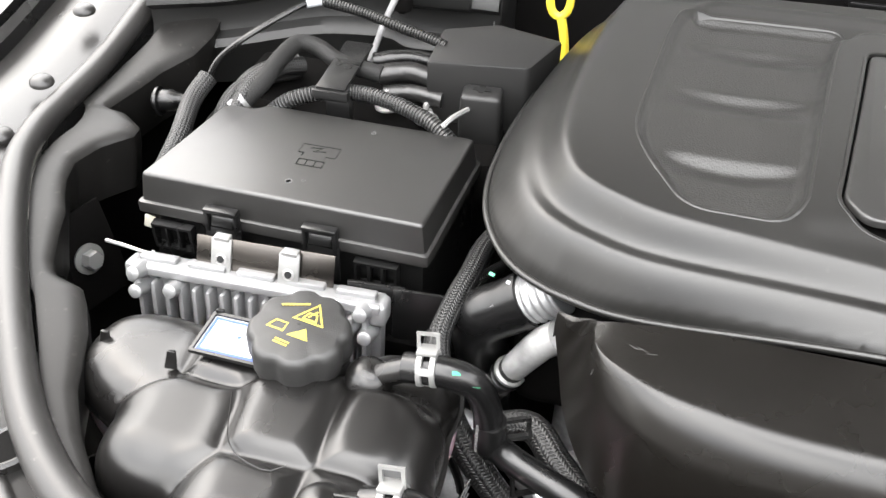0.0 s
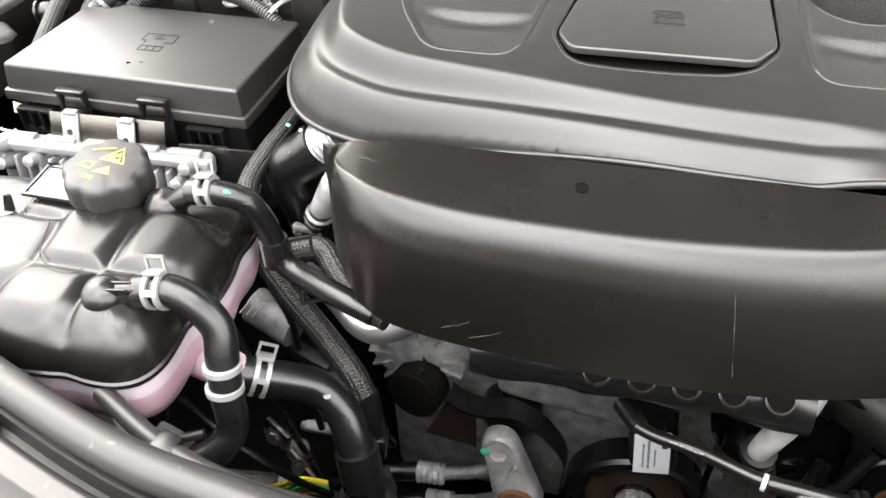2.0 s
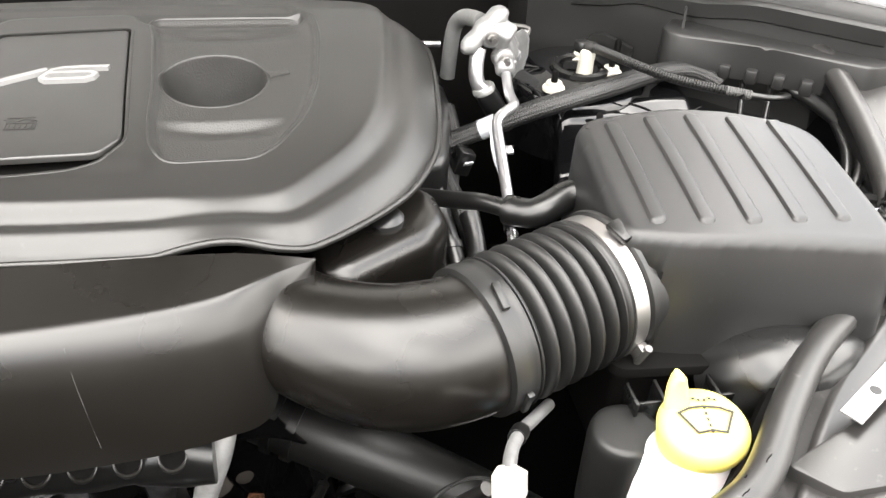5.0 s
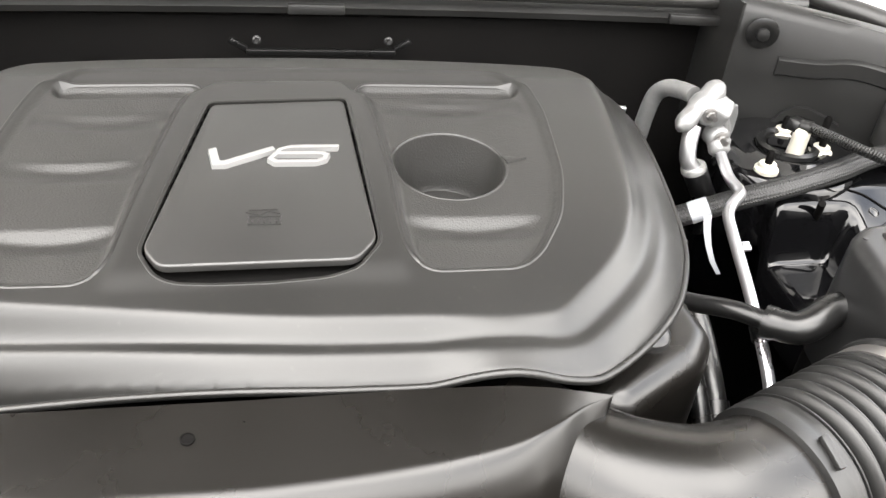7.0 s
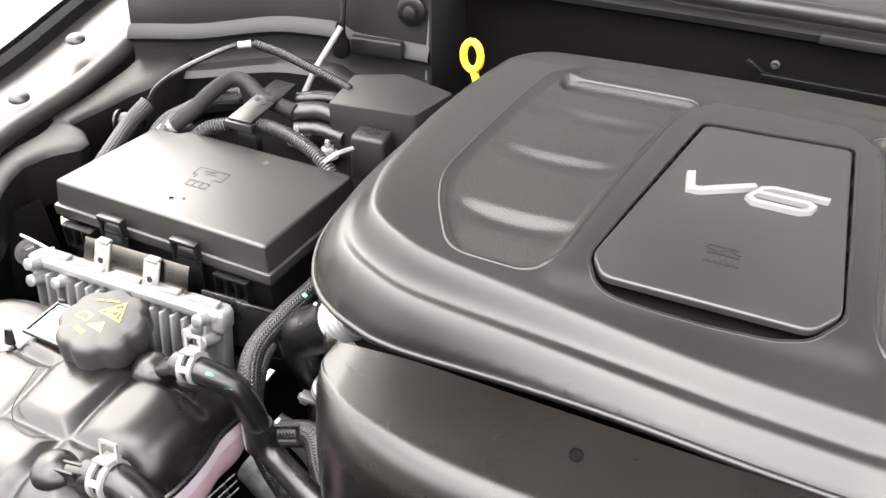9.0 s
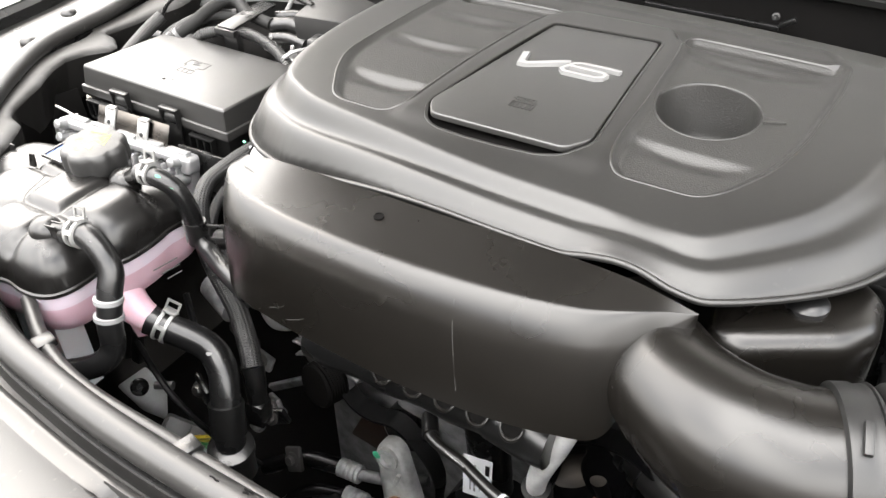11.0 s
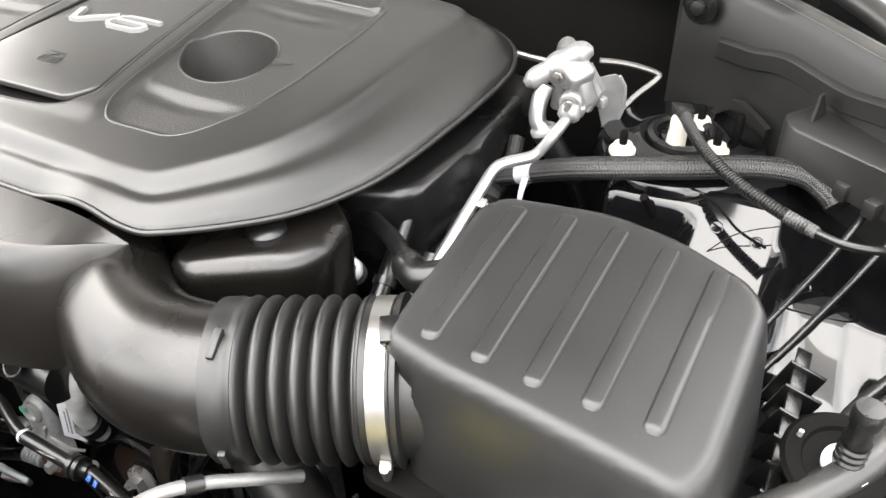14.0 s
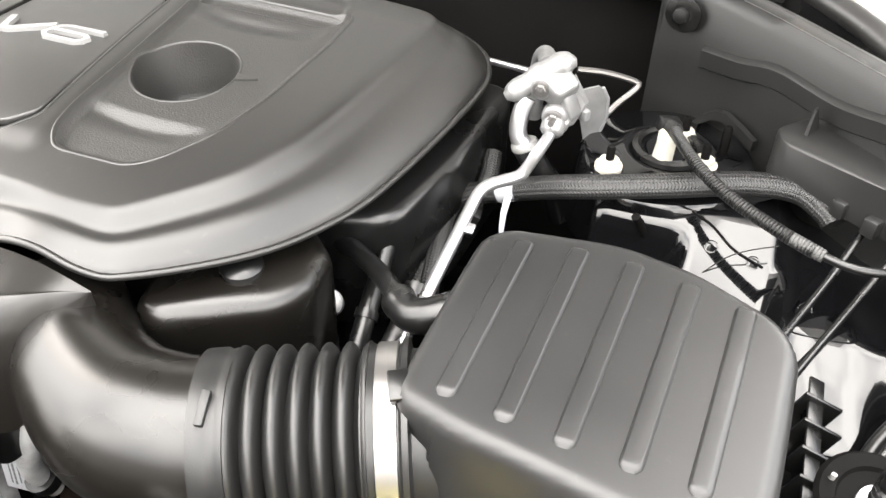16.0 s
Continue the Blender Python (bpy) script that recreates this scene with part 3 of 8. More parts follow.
def shelf_width(k):
    """How far the inner edge lies from the seal line, straight across."""
    o, c = side_of(seal_line, k), seal_line[k][:2]
    best = 0.09
    for p0, p1 in zip(EDGE[:-1], EDGE[1:]):
        p0, e = np.array(p0), np.array(p1) - np.array(p0)
        m = np.array([[-o[0], -e[0]], [-o[1], -e[1]]])
        if abs(np.linalg.det(m)) < 1e-9:
            continue
        w, f = np.linalg.solve(m, p0 - c)
        if 0 <= f <= 1 and 0.004 < w < best:
            best = float(w)
    return best


def shelf_row(k, q):
    w = shelf_width(k)
    return -w * (0.3, 0.7, 0.93, 1.0)[q] if q < 4 else -w


shelf_l = thing("inner_fender_shelf", (-0.4, 0.4, 0.9), "satin black plastic shelf with a toothed inner edge", "car panel")
fine_l = curve_pts(SEAL, 0.004)
seal_keep, seal_line = seal_line, fine_l
n_l = int(np.argmin(np.linalg.norm(fine_l - np.array([-0.2, 0.05, 0.92]), axis=1)))
part("ledge", sheet_along(fine_l[:n_l], [(0, -0.008), (0, -0.008), (0, -0.010), (0, -0.014)], shelf_row), M_SHELF, shelf_l, smooth=50)
part("drop_edge", sheet_along(fine_l[:n_l], [(0, -0.0141)] * 3 + [(0, -0.0141), (0.001, -0.030), (0.012, -0.078)], shelf_row), M_SHELF, shelf_l, "satin black turned-down edge", smooth=50)
seal_line = seal_keep
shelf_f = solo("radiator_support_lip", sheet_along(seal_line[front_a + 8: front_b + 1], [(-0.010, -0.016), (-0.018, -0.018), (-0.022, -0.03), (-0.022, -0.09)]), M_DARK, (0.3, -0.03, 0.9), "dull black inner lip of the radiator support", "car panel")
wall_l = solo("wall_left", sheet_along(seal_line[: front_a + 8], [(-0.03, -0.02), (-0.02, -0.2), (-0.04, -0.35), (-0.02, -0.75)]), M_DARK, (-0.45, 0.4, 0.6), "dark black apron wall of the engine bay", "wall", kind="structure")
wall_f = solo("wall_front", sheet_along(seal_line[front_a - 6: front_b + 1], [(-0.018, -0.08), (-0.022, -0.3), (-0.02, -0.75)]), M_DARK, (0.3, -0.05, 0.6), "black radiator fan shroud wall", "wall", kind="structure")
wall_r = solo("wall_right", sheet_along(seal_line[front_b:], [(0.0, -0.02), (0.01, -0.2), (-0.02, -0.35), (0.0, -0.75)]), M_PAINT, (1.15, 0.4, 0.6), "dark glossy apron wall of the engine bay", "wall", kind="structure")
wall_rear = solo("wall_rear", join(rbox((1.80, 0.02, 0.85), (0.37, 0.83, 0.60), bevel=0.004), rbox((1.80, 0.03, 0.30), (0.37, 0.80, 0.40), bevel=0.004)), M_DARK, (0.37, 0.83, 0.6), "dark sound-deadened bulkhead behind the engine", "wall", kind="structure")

# cowl along the top of the bulkhead, with its clips and a pull bar
cowl = thing("windscreen_cowl", (0.37, 0.86, 1.05), "dark grey plastic cowl along the bulkhead top", "car panel")
cowl_rows = []
for k in range(41):
    x = -0.52 + 1.50 * k / 40
    bow = 0.055 * ((x - 0.37) / 0.9) ** 2
    cowl_rows.append([(x, 0.818 - bow, 1.030), (x, 0.804 - bow, 1.034), (x, 0.802 - bow, 1.042), (x, 0.812 - bow, 1.048), (x, 0.86 - bow, 1.050), (x, 0.90 - bow, 1.056), (x, 1.06, 1.06), (x, 1.13, 1.075), (x, 1.24, 1.20), (x, 1.30, 1.27)])
part("panel", loft(cowl_rows, closed=False), M_GREY, cowl)
part("seal_strip", tube([(x, 0.812 - 0.055 * ((x - 0.37) / 0.9) ** 2, 1.062) for x in np.linspace(-0.52, 0.98, 15)], 0.010, 10, 0.02), M_SEAL, cowl, "grey rubber cowl seal strip")
for x in (0.372, 0.835):
    bow = 0.055 * ((x - 0.37) / 0.9) ** 2
    part("clip", rbox((0.066, 0.010, 0.012), (x, 0.796 - bow, 1.043), (0, 0, -6 if x > 0.5 else 0), 0.002), M_GREY, cowl, "grey plastic retaining clip")
pull = thing("bulkhead_bracket", (0.37, 0.79, 1.0), "thin black wire bracket on the dark bulkhead", "bracket")
part("bar", join(rbox((0.176, 0.006, 0.007), (0.378, 0.790, 0.992), bevel=0.0015), rbox((0.022, 0.006, 0.007), (0.281, 0.795, 0.999), (0, 32, 0), 0.0015), rbox((0.022, 0.006, 0.007), (0.475, 0.795, 0.999), (0, -32, 0), 0.0015)), M_BLACK, pull)
for x in (0.302, 0.458):
    part("bolt", hexnut(0.0035, 0.008, (x, 0.800, 1.002), (0, -1, 0.2)), M_GREY, pull, "small dark bolt")

# the raised hood: a white pressed shell with a dark liner set into it
HOOD_LOW, HOOD_TOP = np.array([0.965, 1.11]), np.array([0.41, 2.27])
hood = thing("hood", (0.37, 1.0, 1.15), "raised white hood with a dark felt lining", "car hood")


def hood_at(x, t, off):
    """A place on the hood's underside: t up along it, off towards the engine."""
    d = HOOD_TOP - HOOD_LOW
    n = np.array([-d[1], d[0]]) / np.linalg.norm(d)
    p = HOOD_LOW + d * t + n * (off + 0.05 * math.sin(math.pi * t))
    return (x, p[0], p[1])


def hood_sheet(x0, x1, t0, t1, off, thick):
    rows = []
    for k in range(13):
        x = x0 + (x1 - x0) * k / 12
        face = [hood_at(x, t0 + (t1 - t0) * q / 8, off) for q in range(9)]
        back = [hood_at(x, t0 + (t1 - t0) * q / 8, off - thick) for q in range(8, -1, -1)]
        rows.append(face + back)
    return loft(rows)


part("shell", hood_sheet(-0.54, 1.23, 0.0, 1.0, 0.0, 0.035), M_WHITE_PAINT, hood, "white painted shell")
part("liner", hood_sheet(-0.33, 1.00, 0.29, 0.95, 0.012, 0.010), M_LINER, hood, "dark felt liner")

# moulded left rear panel below the hood hinge, with the strut rod in front of it
lpan = thing("cowl_side_panel", (-0.25, 0.70, 0.95), "dark grey moulded plastic side panel with stepped ledges", "car panel", "side panels")
lrows = []
for k in range(31):
    t = k / 30
    x = -0.083 - 0.39 * t
    f = -0.085 * t ** 2.2
    dip = 0.012 * sstep(t, 0.25, 0.32) - 0.020 * sstep(t, 0.45, 0.85)
    lrows.append([(x, 0.705 + f, 0.86), (x, 0.700 + f, 0.905), (x, 0.694 + f, 0.918 + dip), (x, 0.700 + f, 0.926 + dip), (x, 0.716 + f, 0.930 + dip), (x, 0.720 + f, 0.940 + dip), (x, 0.720 + f, 0.958 + dip), (x, 0.712 + f, 0.966 + dip), (x, 0.716 + f, 0.976 + dip), (x, 0.724 + f, 0.982 + dip), (x, 0.728 + f, 1.03 - 0.02 * t), (x, 0.735 + f, 1.062 - 0.045 * t), (x, 0.76 + f, 1.072 - 0.05 * t), (x - 0.01, 0.80 + f, 1.07 - 0.05 * t)])
part("panel", loft(lrows, closed=False), M_SIDE, lpan, smooth=40)
part("return_edge", rbox((0.004, 0.11, 0.22), (-0.082, 0.775, 0.965), bevel=0.001), M_SIDE, lpan)
part("raised_ledge", xform(rbox((0.072, 0.012, 0.022), bevel=0.003, segs=3), pose(-0.150, 0.712, 0.973, 0, -3, 0)), M_SIDE, lpan)
gl = part("grommet", lathe([(0.018, 0), (0.018, 0.003), (0.013, 0.005), (0.009, 0.0052)], (-0.108, 0.724, 1.022), (0.1, -1, 0.1), 24), M_BLACK, lpan, "round black plastic fastener")
part("screw", lathe([(0.008, 0.004), (0.0075, 0.010), (0.004, 0.011)], (-0.108, 0.724, 1.022), (0.1, -1, 0.1), 10), M_INK, gl)
part("seam_line", tube([(-0.088, 0.718, 0.88), (-0.088, 0.722, 0.96), (-0.086, 0.728, 1.02)], 0.0016, 6, 0.01), M_GREYPRINT, lpan)
strut = thing("hood_strut", (-0.188, 0.69, 0.98), "slim black gas strut on a ball joint", "gas strut")
part("rod", tube([(-0.187, 0.690, 0.985), (-0.184, 0.70, 1.05), (-0.190, 0.80, 1.30)], 0.0035, 10, smooth=False), M_BLACK, strut)
part("ball_joint", lathe([(0.004, -0.012), (0.010, -0.008), (0.0115, 0.0), (0.010, 0.010), (0.006, 0.016), (0.006, 0.030), (0.0045, 0.032)], (-0.187, 0.688, 0.974), (0, 0.05, 1), 16), M_DARK, strut)
stay = thing("steel_stay", (-0.19, 0.65, 0.97), "thin pale steel stay rod", "rod")
part("rod", tube([(-0.184, 0.685, 1.003), (-0.196, 0.640, 0.965), (-0.203, 0.615, 0.935)], 0.0036, 10, smooth=False), M_ALU_DULL, stay)


# ---- engine cover ----
COVER_RIM = [(0.045, 0.284, 0.052), (0.10, 0.263, 0.050), (0.20, 0.249, 0.048), (0.33, 0.2335, 0.048), (0.441, 0.229, 0.048), (0.50, 0.226, 0.050), (0.548, 0.228, 0.055), (0.592, 0.257, 0.060),
             (0.640, 0.308, 0.062), (0.670, 0.362, 0.064), (0.686, 0.41, 0.066), (0.700, 0.49, 0.066), (0.712, 0.60, 0.066), (0.706, 0.655, 0.064), (0.675, 0.700, 0.06), (0.60, 0.722, 0.055),
             (0.34, 0.735, 0.055), (0.10, 0.722, 0.055), (0.045, 0.705, 0.06), (0.012, 0.665, 0.062), (-0.012, 0.57, 0.064), (-0.026, 0.46, 0.066), (-0.024, 0.39, 0.064), (-0.010, 0.342, 0.060), (0.014, 0.306, 0.055)]
rim_line = curve_pts([(x, y, w) for x, y, w in COVER_RIM] + [COVER_RIM[0]], 0.01)[:-1]
rim_poly, rim_w = [tuple(p[:2]) for p in rim_line], [p[2] for p in rim_line]
DOOR = [(0.2315, 0.342), (0.2445, 0.3205), (0.3850, 0.3225), (0.4020, 0.346), (0.3895, 0.557), (0.2685, 0.549)]
SLOT = [(0.2290, 0.342), (0.2415, 0.3185), (0.256, 0.3115), (0.284, 0.3095), (0.324, 0.3095), (0.364, 0.3125), (0.3870, 0.3205), (0.4045, 0.346), (0.3920, 0.5595), (0.2660, 0.5515)]
SPINE = [(0.203, 0.30), (0.428, 0.296), (0.420, 0.46), (0.414, 0.545), (0.396, 0.604), (0.260, 0.600), (0.239, 0.545), (0.220, 0.43)]
POCKET_L = [(0.085, 0.402), (0.097, 0.368), (0.128, 0.317), (0.192, 0.3150), (0.207, 0.335), (0.219, 0.423), (0.240, 0.550), (0.258, 0.612), (0.112, 0.612), (0.103, 0.566)]
POCKET_R = [(0.4220, 0.369), (0.426, 0.336), (0.440, 0.3165), (0.511, 0.3180), (0.530, 0.335), (0.557, 0.381), (0.572, 0.439), (0.581, 0.547), (0.577, 0.612), (0.402, 0.612), (0.415, 0.545), (0.422, 0.439)]
pocket_l, pocket_r = round_poly(POCKET_L, 0.018), round_poly(POCKET_R, 0.018)
door_poly, slot_poly, spine_poly = round_poly(DOOR, 0.008), round_poly(SLOT, 0.008), round_poly(SPINE, 0.02)
CUP = (0.4755, 0.4575, 0.0500)
TROUGH = round_poly([(0.118, 0.600), (0.128, 0.577), (0.560, 0.577), (0.571, 0.600), (0.556, 0.642), (0.133, 0.642)], 0.020)


def plateau(x, y):
    return 1.022 + 0.135 * (y - 0.27) - 0.21 * (y - 0.27) ** 2 - 0.15 * np.maximum(y - 0.62, 0) - 0.05 * (x - 0.34) ** 2


RIDGES_L = [(0.106, 0.213, 0.384, 0.013, 0.0068), (0.104, 0.227, 0.470, 0.016, 0.0052), (0.114, 0.247, 0.548, 0.016, 0.0045)]
RIDGES_R = [(0.424, 0.543, 0.387, 0.013, 0.0068), (0.412, 0.563, 0.572, 0.024, 0.0050)]


def louver(x, y, ridges, length):
    """Scoops: each dips below a bowed lip and climbs back towards the front."""
    z = np.zeros_like(x)
    for x0, x1, y0, sag, deep in ridges:
        t = np.clip((x - x0) / (x1 - x0), 0, 1)
        bow = y0 - 0.35 * sag * np.sin(np.pi * t)
        win = np.sin(np.pi * t) ** 0.6 * ((x > x0) & (x < x1))
        s = bow - y
        z -= deep * win * sstep(s, -0.004, 0.008) * (1 - sstep(s, 0.008, length))
    return z


def cover_z(x, y):
    d, w, near = plan_dist(x, y, rim_poly, rim_w)
    s = np.clip(d / np.maximum(w, 1e-3), 0, 1)
    if s.ndim == 2:
        # ease the mitres where two sides meet
        soft, mask = s.copy(), (d > 0).astype(float)
        for _ in range(16):
            num, den = soft * mask, mask.copy()
            for ax in (0, 1):
                num = num + np.roll(soft * mask, 1, ax) + np.roll(soft * mask, -1, ax)
                den = den + np.roll(mask, 1, ax) + np.roll(mask, -1, ax)
            soft = num / np.maximum(den, 1)
        k = sstep(d, 0.012, 0.035)
        s = s * (1 - k) + soft * k
    arch = np.clip((x - 0.425) / 0.12, 0, 1)
    rim = 0.953 + 0.042 * sstep(x, 0.0, 0.34) - 0.012 * sstep(x, 0.55, 0.70) + 0.013 * np.sin(np.pi * arch) ** 1.5 * (y < 0.28)
    # the stepped profile belongs to the sides that face forwards
    out = (near[..., 1] - y) / np.maximum(np.abs(d), 1e-4)
    front = 0.30 + 0.70 * sstep(-out, 0.0, 0.9) * (y < 0.5)
    if front.ndim == 2:
        for _ in range(60):
            front = (front + np.roll(front, 1, 0) + np.roll(front, -1, 0) + np.roll(front, 1, 1) + np.roll(front, -1, 1)) / 5
    two = 0.10 * sstep(s, 0.0, 0.04) + 0.54 * np.sin(np.clip(s / 0.44, 0, 1) * np.pi / 2) ** 1.1 + 0.02 * sstep(s, 0.42, 0.60) + 0.34 * sstep(s, 0.56, 0.92)
    one = 0.07 * sstep(s, 0.0, 0.04) + 0.85 * np.clip(s / 0.86, 0, 1) + 0.08 * sstep(s, 0.78, 1.0)
    rise = two * front + one * (1 - front)
    z = rim + (plateau(x, y) - rim) * rise
    # groove at the foot of the upper step
    z -= 0.0012 * np.exp(-(((s - 0.55) / 0.10) ** 2)) * front + 0.0010 * np.exp(-(((s - 0.80) / 0.04) ** 2)) * (1 - front)
    pl, _, _ = plan_dist(x, y, pocket_l)
    pr, _, _ = plan_dist(x, y, pocket_r)
    sp, _, _ = plan_dist(x, y, spine_poly)
    in_l, in_r = sstep(pl, 0.0, 0.0085), sstep(pr, 0.0, 0.0085)
    deep = 0.0040 + 0.0030 * (1 - sstep(y, 0.34, 0.46))
    z -= deep * (in_l + in_r)
    z += in_l * louver(x, y, RIDGES_L, 0.030)
    z += in_r * louver(x, y, RIDGES_R, 0.030)
    z += 0.0035 * sstep(sp, -0.010, 0.010) * (1 - sstep(-(y - 0.33), 0, 0.03))
    # one long trough across the rear, deepest along its front, with rounded ends
    tr, _, _ = plan_dist(x, y, TROUGH)
    z -= (0.0012 + 0.0140 * np.clip((0.642 - y) / 0.062, 0, 1)) * sstep(tr, -0.0005, 0.0060) * (1 - sstep(sp, -0.004, 0.006))
    cup = np.hypot(x - CUP[0], y - CUP[1])
    z = np.where(cup < CUP[2] - 0.0002, z - 0.075, z)
    sl, _, _ = plan_dist(x, y, slot_poly)
    z -= 0.010 * sstep(sl, 0.0003, 0.0022)
    return z


def cover_at(x, y):
    return float(cover_z(np.array([x]), np.array([y]))[0])


cover = thing("engine_cover", (0.34, 0.46, 0.95), "satin black moulded plastic engine cover with silver lettering", "engine cover")
cup_ring = [(CUP[0] + CUP[2] * math.cos(a), CUP[1] + CUP[2] * math.sin(a)) for a in np.linspace(0, 2 * math.pi, 72, endpoint=False)]
cv = height_sheet(rim_poly, 0.0024, cover_z, 0, (pocket_l, pocket_r, cup_ring, slot_poly))
cv.faces.ensure_lookup_table()
cx = np.array([f.calc_center_median()[:2] for f in cv.faces])
dl, dr = plan_dist(cx[:, 0], cx[:, 1], pocket_l)[0], plan_dist(cx[:, 0], cx[:, 1], pocket_r)[0]
dsp = plan_dist(cx[:, 0], cx[:, 1], slot_poly)[0]
for f, a, b, s in zip(cv.faces, dl, dr, dsp):
    f.material_index = 2 if s > 0.001 else 1 if max(a, b) > 0.004 else 0
shell = part("shell", cv, [M_COVER, M_GRAIN, M_DARK], cover, smooth=60)

def grown(poly, d):
    """The outline moved outwards by d."""
    p = np.array(poly)
    t = np.roll(p, -1, 0) - np.roll(p, 1, 0)
    t /= np.linalg.norm(t, axis=1)[:, None] + 1e-9
    area = np.sum(p[:, 0] * np.roll(p[:, 1], -1) - np.roll(p[:, 0], -1) * p[:, 1])
    return p + np.stack([t[:, 1], -t[:, 0]], 1) * d * (1 if area > 0 else -1)


def dense(poly, step=0.004):
    out = []
    for a, b in zip(poly, poly[1:] + poly[:1]):
        n = max(1, int(math.hypot(b[0] - a[0], b[1] - a[1]) / step))
        out += [(a[0] + (b[0] - a[0]) * k / n, a[1] + (b[1] - a[1]) * k / n) for k in range(n)]
    return out


def edge_ring(poly, steps):
    """A thin moulded line that follows an outline on the cover: steps of (outwards, up)."""
    p = dense([tuple(q) for q in poly])
    base = grown(p, 0.0030)
    zs = cover_z(base[:, 0], base[:, 1])
    for _ in range(3):
        zs = (np.roll(zs, 1) + zs + np.roll(zs, -1)) / 3
    rings = []
    for d, h in steps:
        g = grown(p, d)
        rings.append([(g[i, 0], g[i, 1], zs[i] + h) for i in range(len(p))])
    return loft(rings, cap=False)


lip = [(g[0], g[1], cover_at(x, y) - 0.0004) for (x, y), g in list(zip(rim_poly, grown(rim_poly, 0.0014)))[::2]]
part("edge_lip", tube(lip + [lip[0]], 0.0031, 10, 0.004), M_COVER, cover, smooth=60)
part("slot_wall", edge_ring(slot_poly, [(0.0030, -0.0006), (0.0022, 0.0006), (0.0006, 0.0008), (-0.0006, 0.0001), (-0.0012, -0.015)]), M_COVER, cover, smooth=40)
for name, poly in (("pocket_bead", pocket_l), ("pocket_bead", pocket_r)):
    part(name, edge_ring(poly, [(0.0030, -0.0004), (0.0020, 0.0007), (0.0008, 0.0009), (-0.0004, 0.0002), (-0.0034, -0.0062)]), M_COVER, cover, smooth=50)

door_tilt = 0.045


def door_slab(poly, top, thick, edge):
    b = prism(poly, -thick, 0, edge, 3)
    for v in b.verts:
        v.co.z += top + door_tilt * (v.co.y - 0.27)
    return b


oil_door = part("oil_filler_door", door_slab(round_poly(DOOR, 0.008), 1.0337, 0.0060, 0.0020), M_LID, cover, "flat satin black flap, slightly lifted")
DOOR_M = Matrix.Translation((0, 0, 1.0339 - door_tilt * 0.27)) @ Matrix(((1, 0, 0, 0), (0, 1, 0, 0), (0, door_tilt, 1, 0), (0, 0, 0, 1)))


def on_door(x, y, rot=0, sx=1.0, sy=1.0):
    return DOOR_M @ pose(x, y, 0, 0, 0, rot) @ Matrix.Diagonal((sx, sy, 1, 1))


# the silver letters: a broad V and a broad 6, leaning
SHEAR = Matrix(((1, 0.22, 0, 0), (0, 1, 0, 0), (0, 0, 1, 0), (0, 0, 0, 1)))
vee = ribbon([(-0.0240, 0.0125), (-0.0150, -0.0095), (-0.0080, -0.0095), (0.0270, 0.0125)], 0.0074, 0.0042, on_door(0.2955, 0.4550) @ SHEAR, taper=0.86)
part("letter_v", vee, M_CHROME, oil_door, "raised brushed silver letter V")
six_path = [(0.0295, 0.0125), (-0.0105, 0.0125), (-0.0190, 0.0085), (-0.0240, -0.0055), (-0.0185, -0.0102), (0.0150, -0.0102), (0.0210, -0.0065), (0.0220, -0.0008), (0.0170, 0.0024), (-0.0195, 0.0024)]
part("letter_six", ribbon(six_path, 0.0050, 0.0042, on_door(0.3475, 0.4570) @ SHEAR, taper=0.86), M_CHROME, oil_door, "raised brushed silver numeral 6")
# raised oil-can mark
can = join(ribbon([(-0.012, -0.008), (0.012, -0.008), (0.012, 0.002), (-0.012, 0.002)], 0.0012, 0.0007, closed=True),
           *[ribbon([(-0.009 + 0.0045 * k, -0.006), (-0.009 + 0.0045 * k, 0.0)], 0.0012, 0.0007) for k in range(5)],
           ribbon([(-0.014, 0.008), (-0.004, 0.004), (0.003, 0.009), (0.012, 0.005)], 0.0012, 0.0007), ribbon([(-0.012, 0.0105), (0.010, 0.0105)], 0.001, 0.0007))
part("oil_can_mark", xform(can, on_door(0.318, 0.374)), M_LID, oil_door)
for x in (0.276, 0.309, 0.329, 0.371):
    part("hinge_tab", rbox((0.007, 0.004, 0.010), (x, 0.3165, 1.014), (20, 0, 0), 0.0008), M_BLACK, cover)
cup_rows = []
for r, h in ((CUP[2] + 0.0024, -0.0010), (CUP[2] + 0.0018, 0.0004), (CUP[2] + 0.0008, 0.0008), (CUP[2] - 0.0002, 0.0003), (CUP[2] - 0.0010, -0.002), (CUP[2] - 0.0035, -0.052), (CUP[2] - 0.007, -0.058), (0.004, -0.059)):
    cup_rows.append([(CUP[0] + r * math.cos(a), CUP[1] + r * math.sin(a), cover_at(CUP[0] + (CUP[2] + 0.0012) * math.cos(a), CUP[1] + (CUP[2] + 0.0012) * math.sin(a)) + h) for a in np.linspace(0, 2 * math.pi, 64, endpoint=False)])
part("cup_well", loft(cup_rows, cap=False), M_GRAIN, cover, "round open well with a rolled lip", smooth=50)
part("cup_stub", rbox((0.006, 0.004, 0.012), (0.4765, 0.4165, 0.974), bevel=0.001), M_GRAIN, cover)
part("notch_wedge", prism([(0.524, 0.468), (0.547, 0.465), (0.528, 0.457)], cover_at(0.54, 0.47) - 0.004, cover_at(0.54, 0.47) + 0.002, 0.001), M_GRAIN, cover)
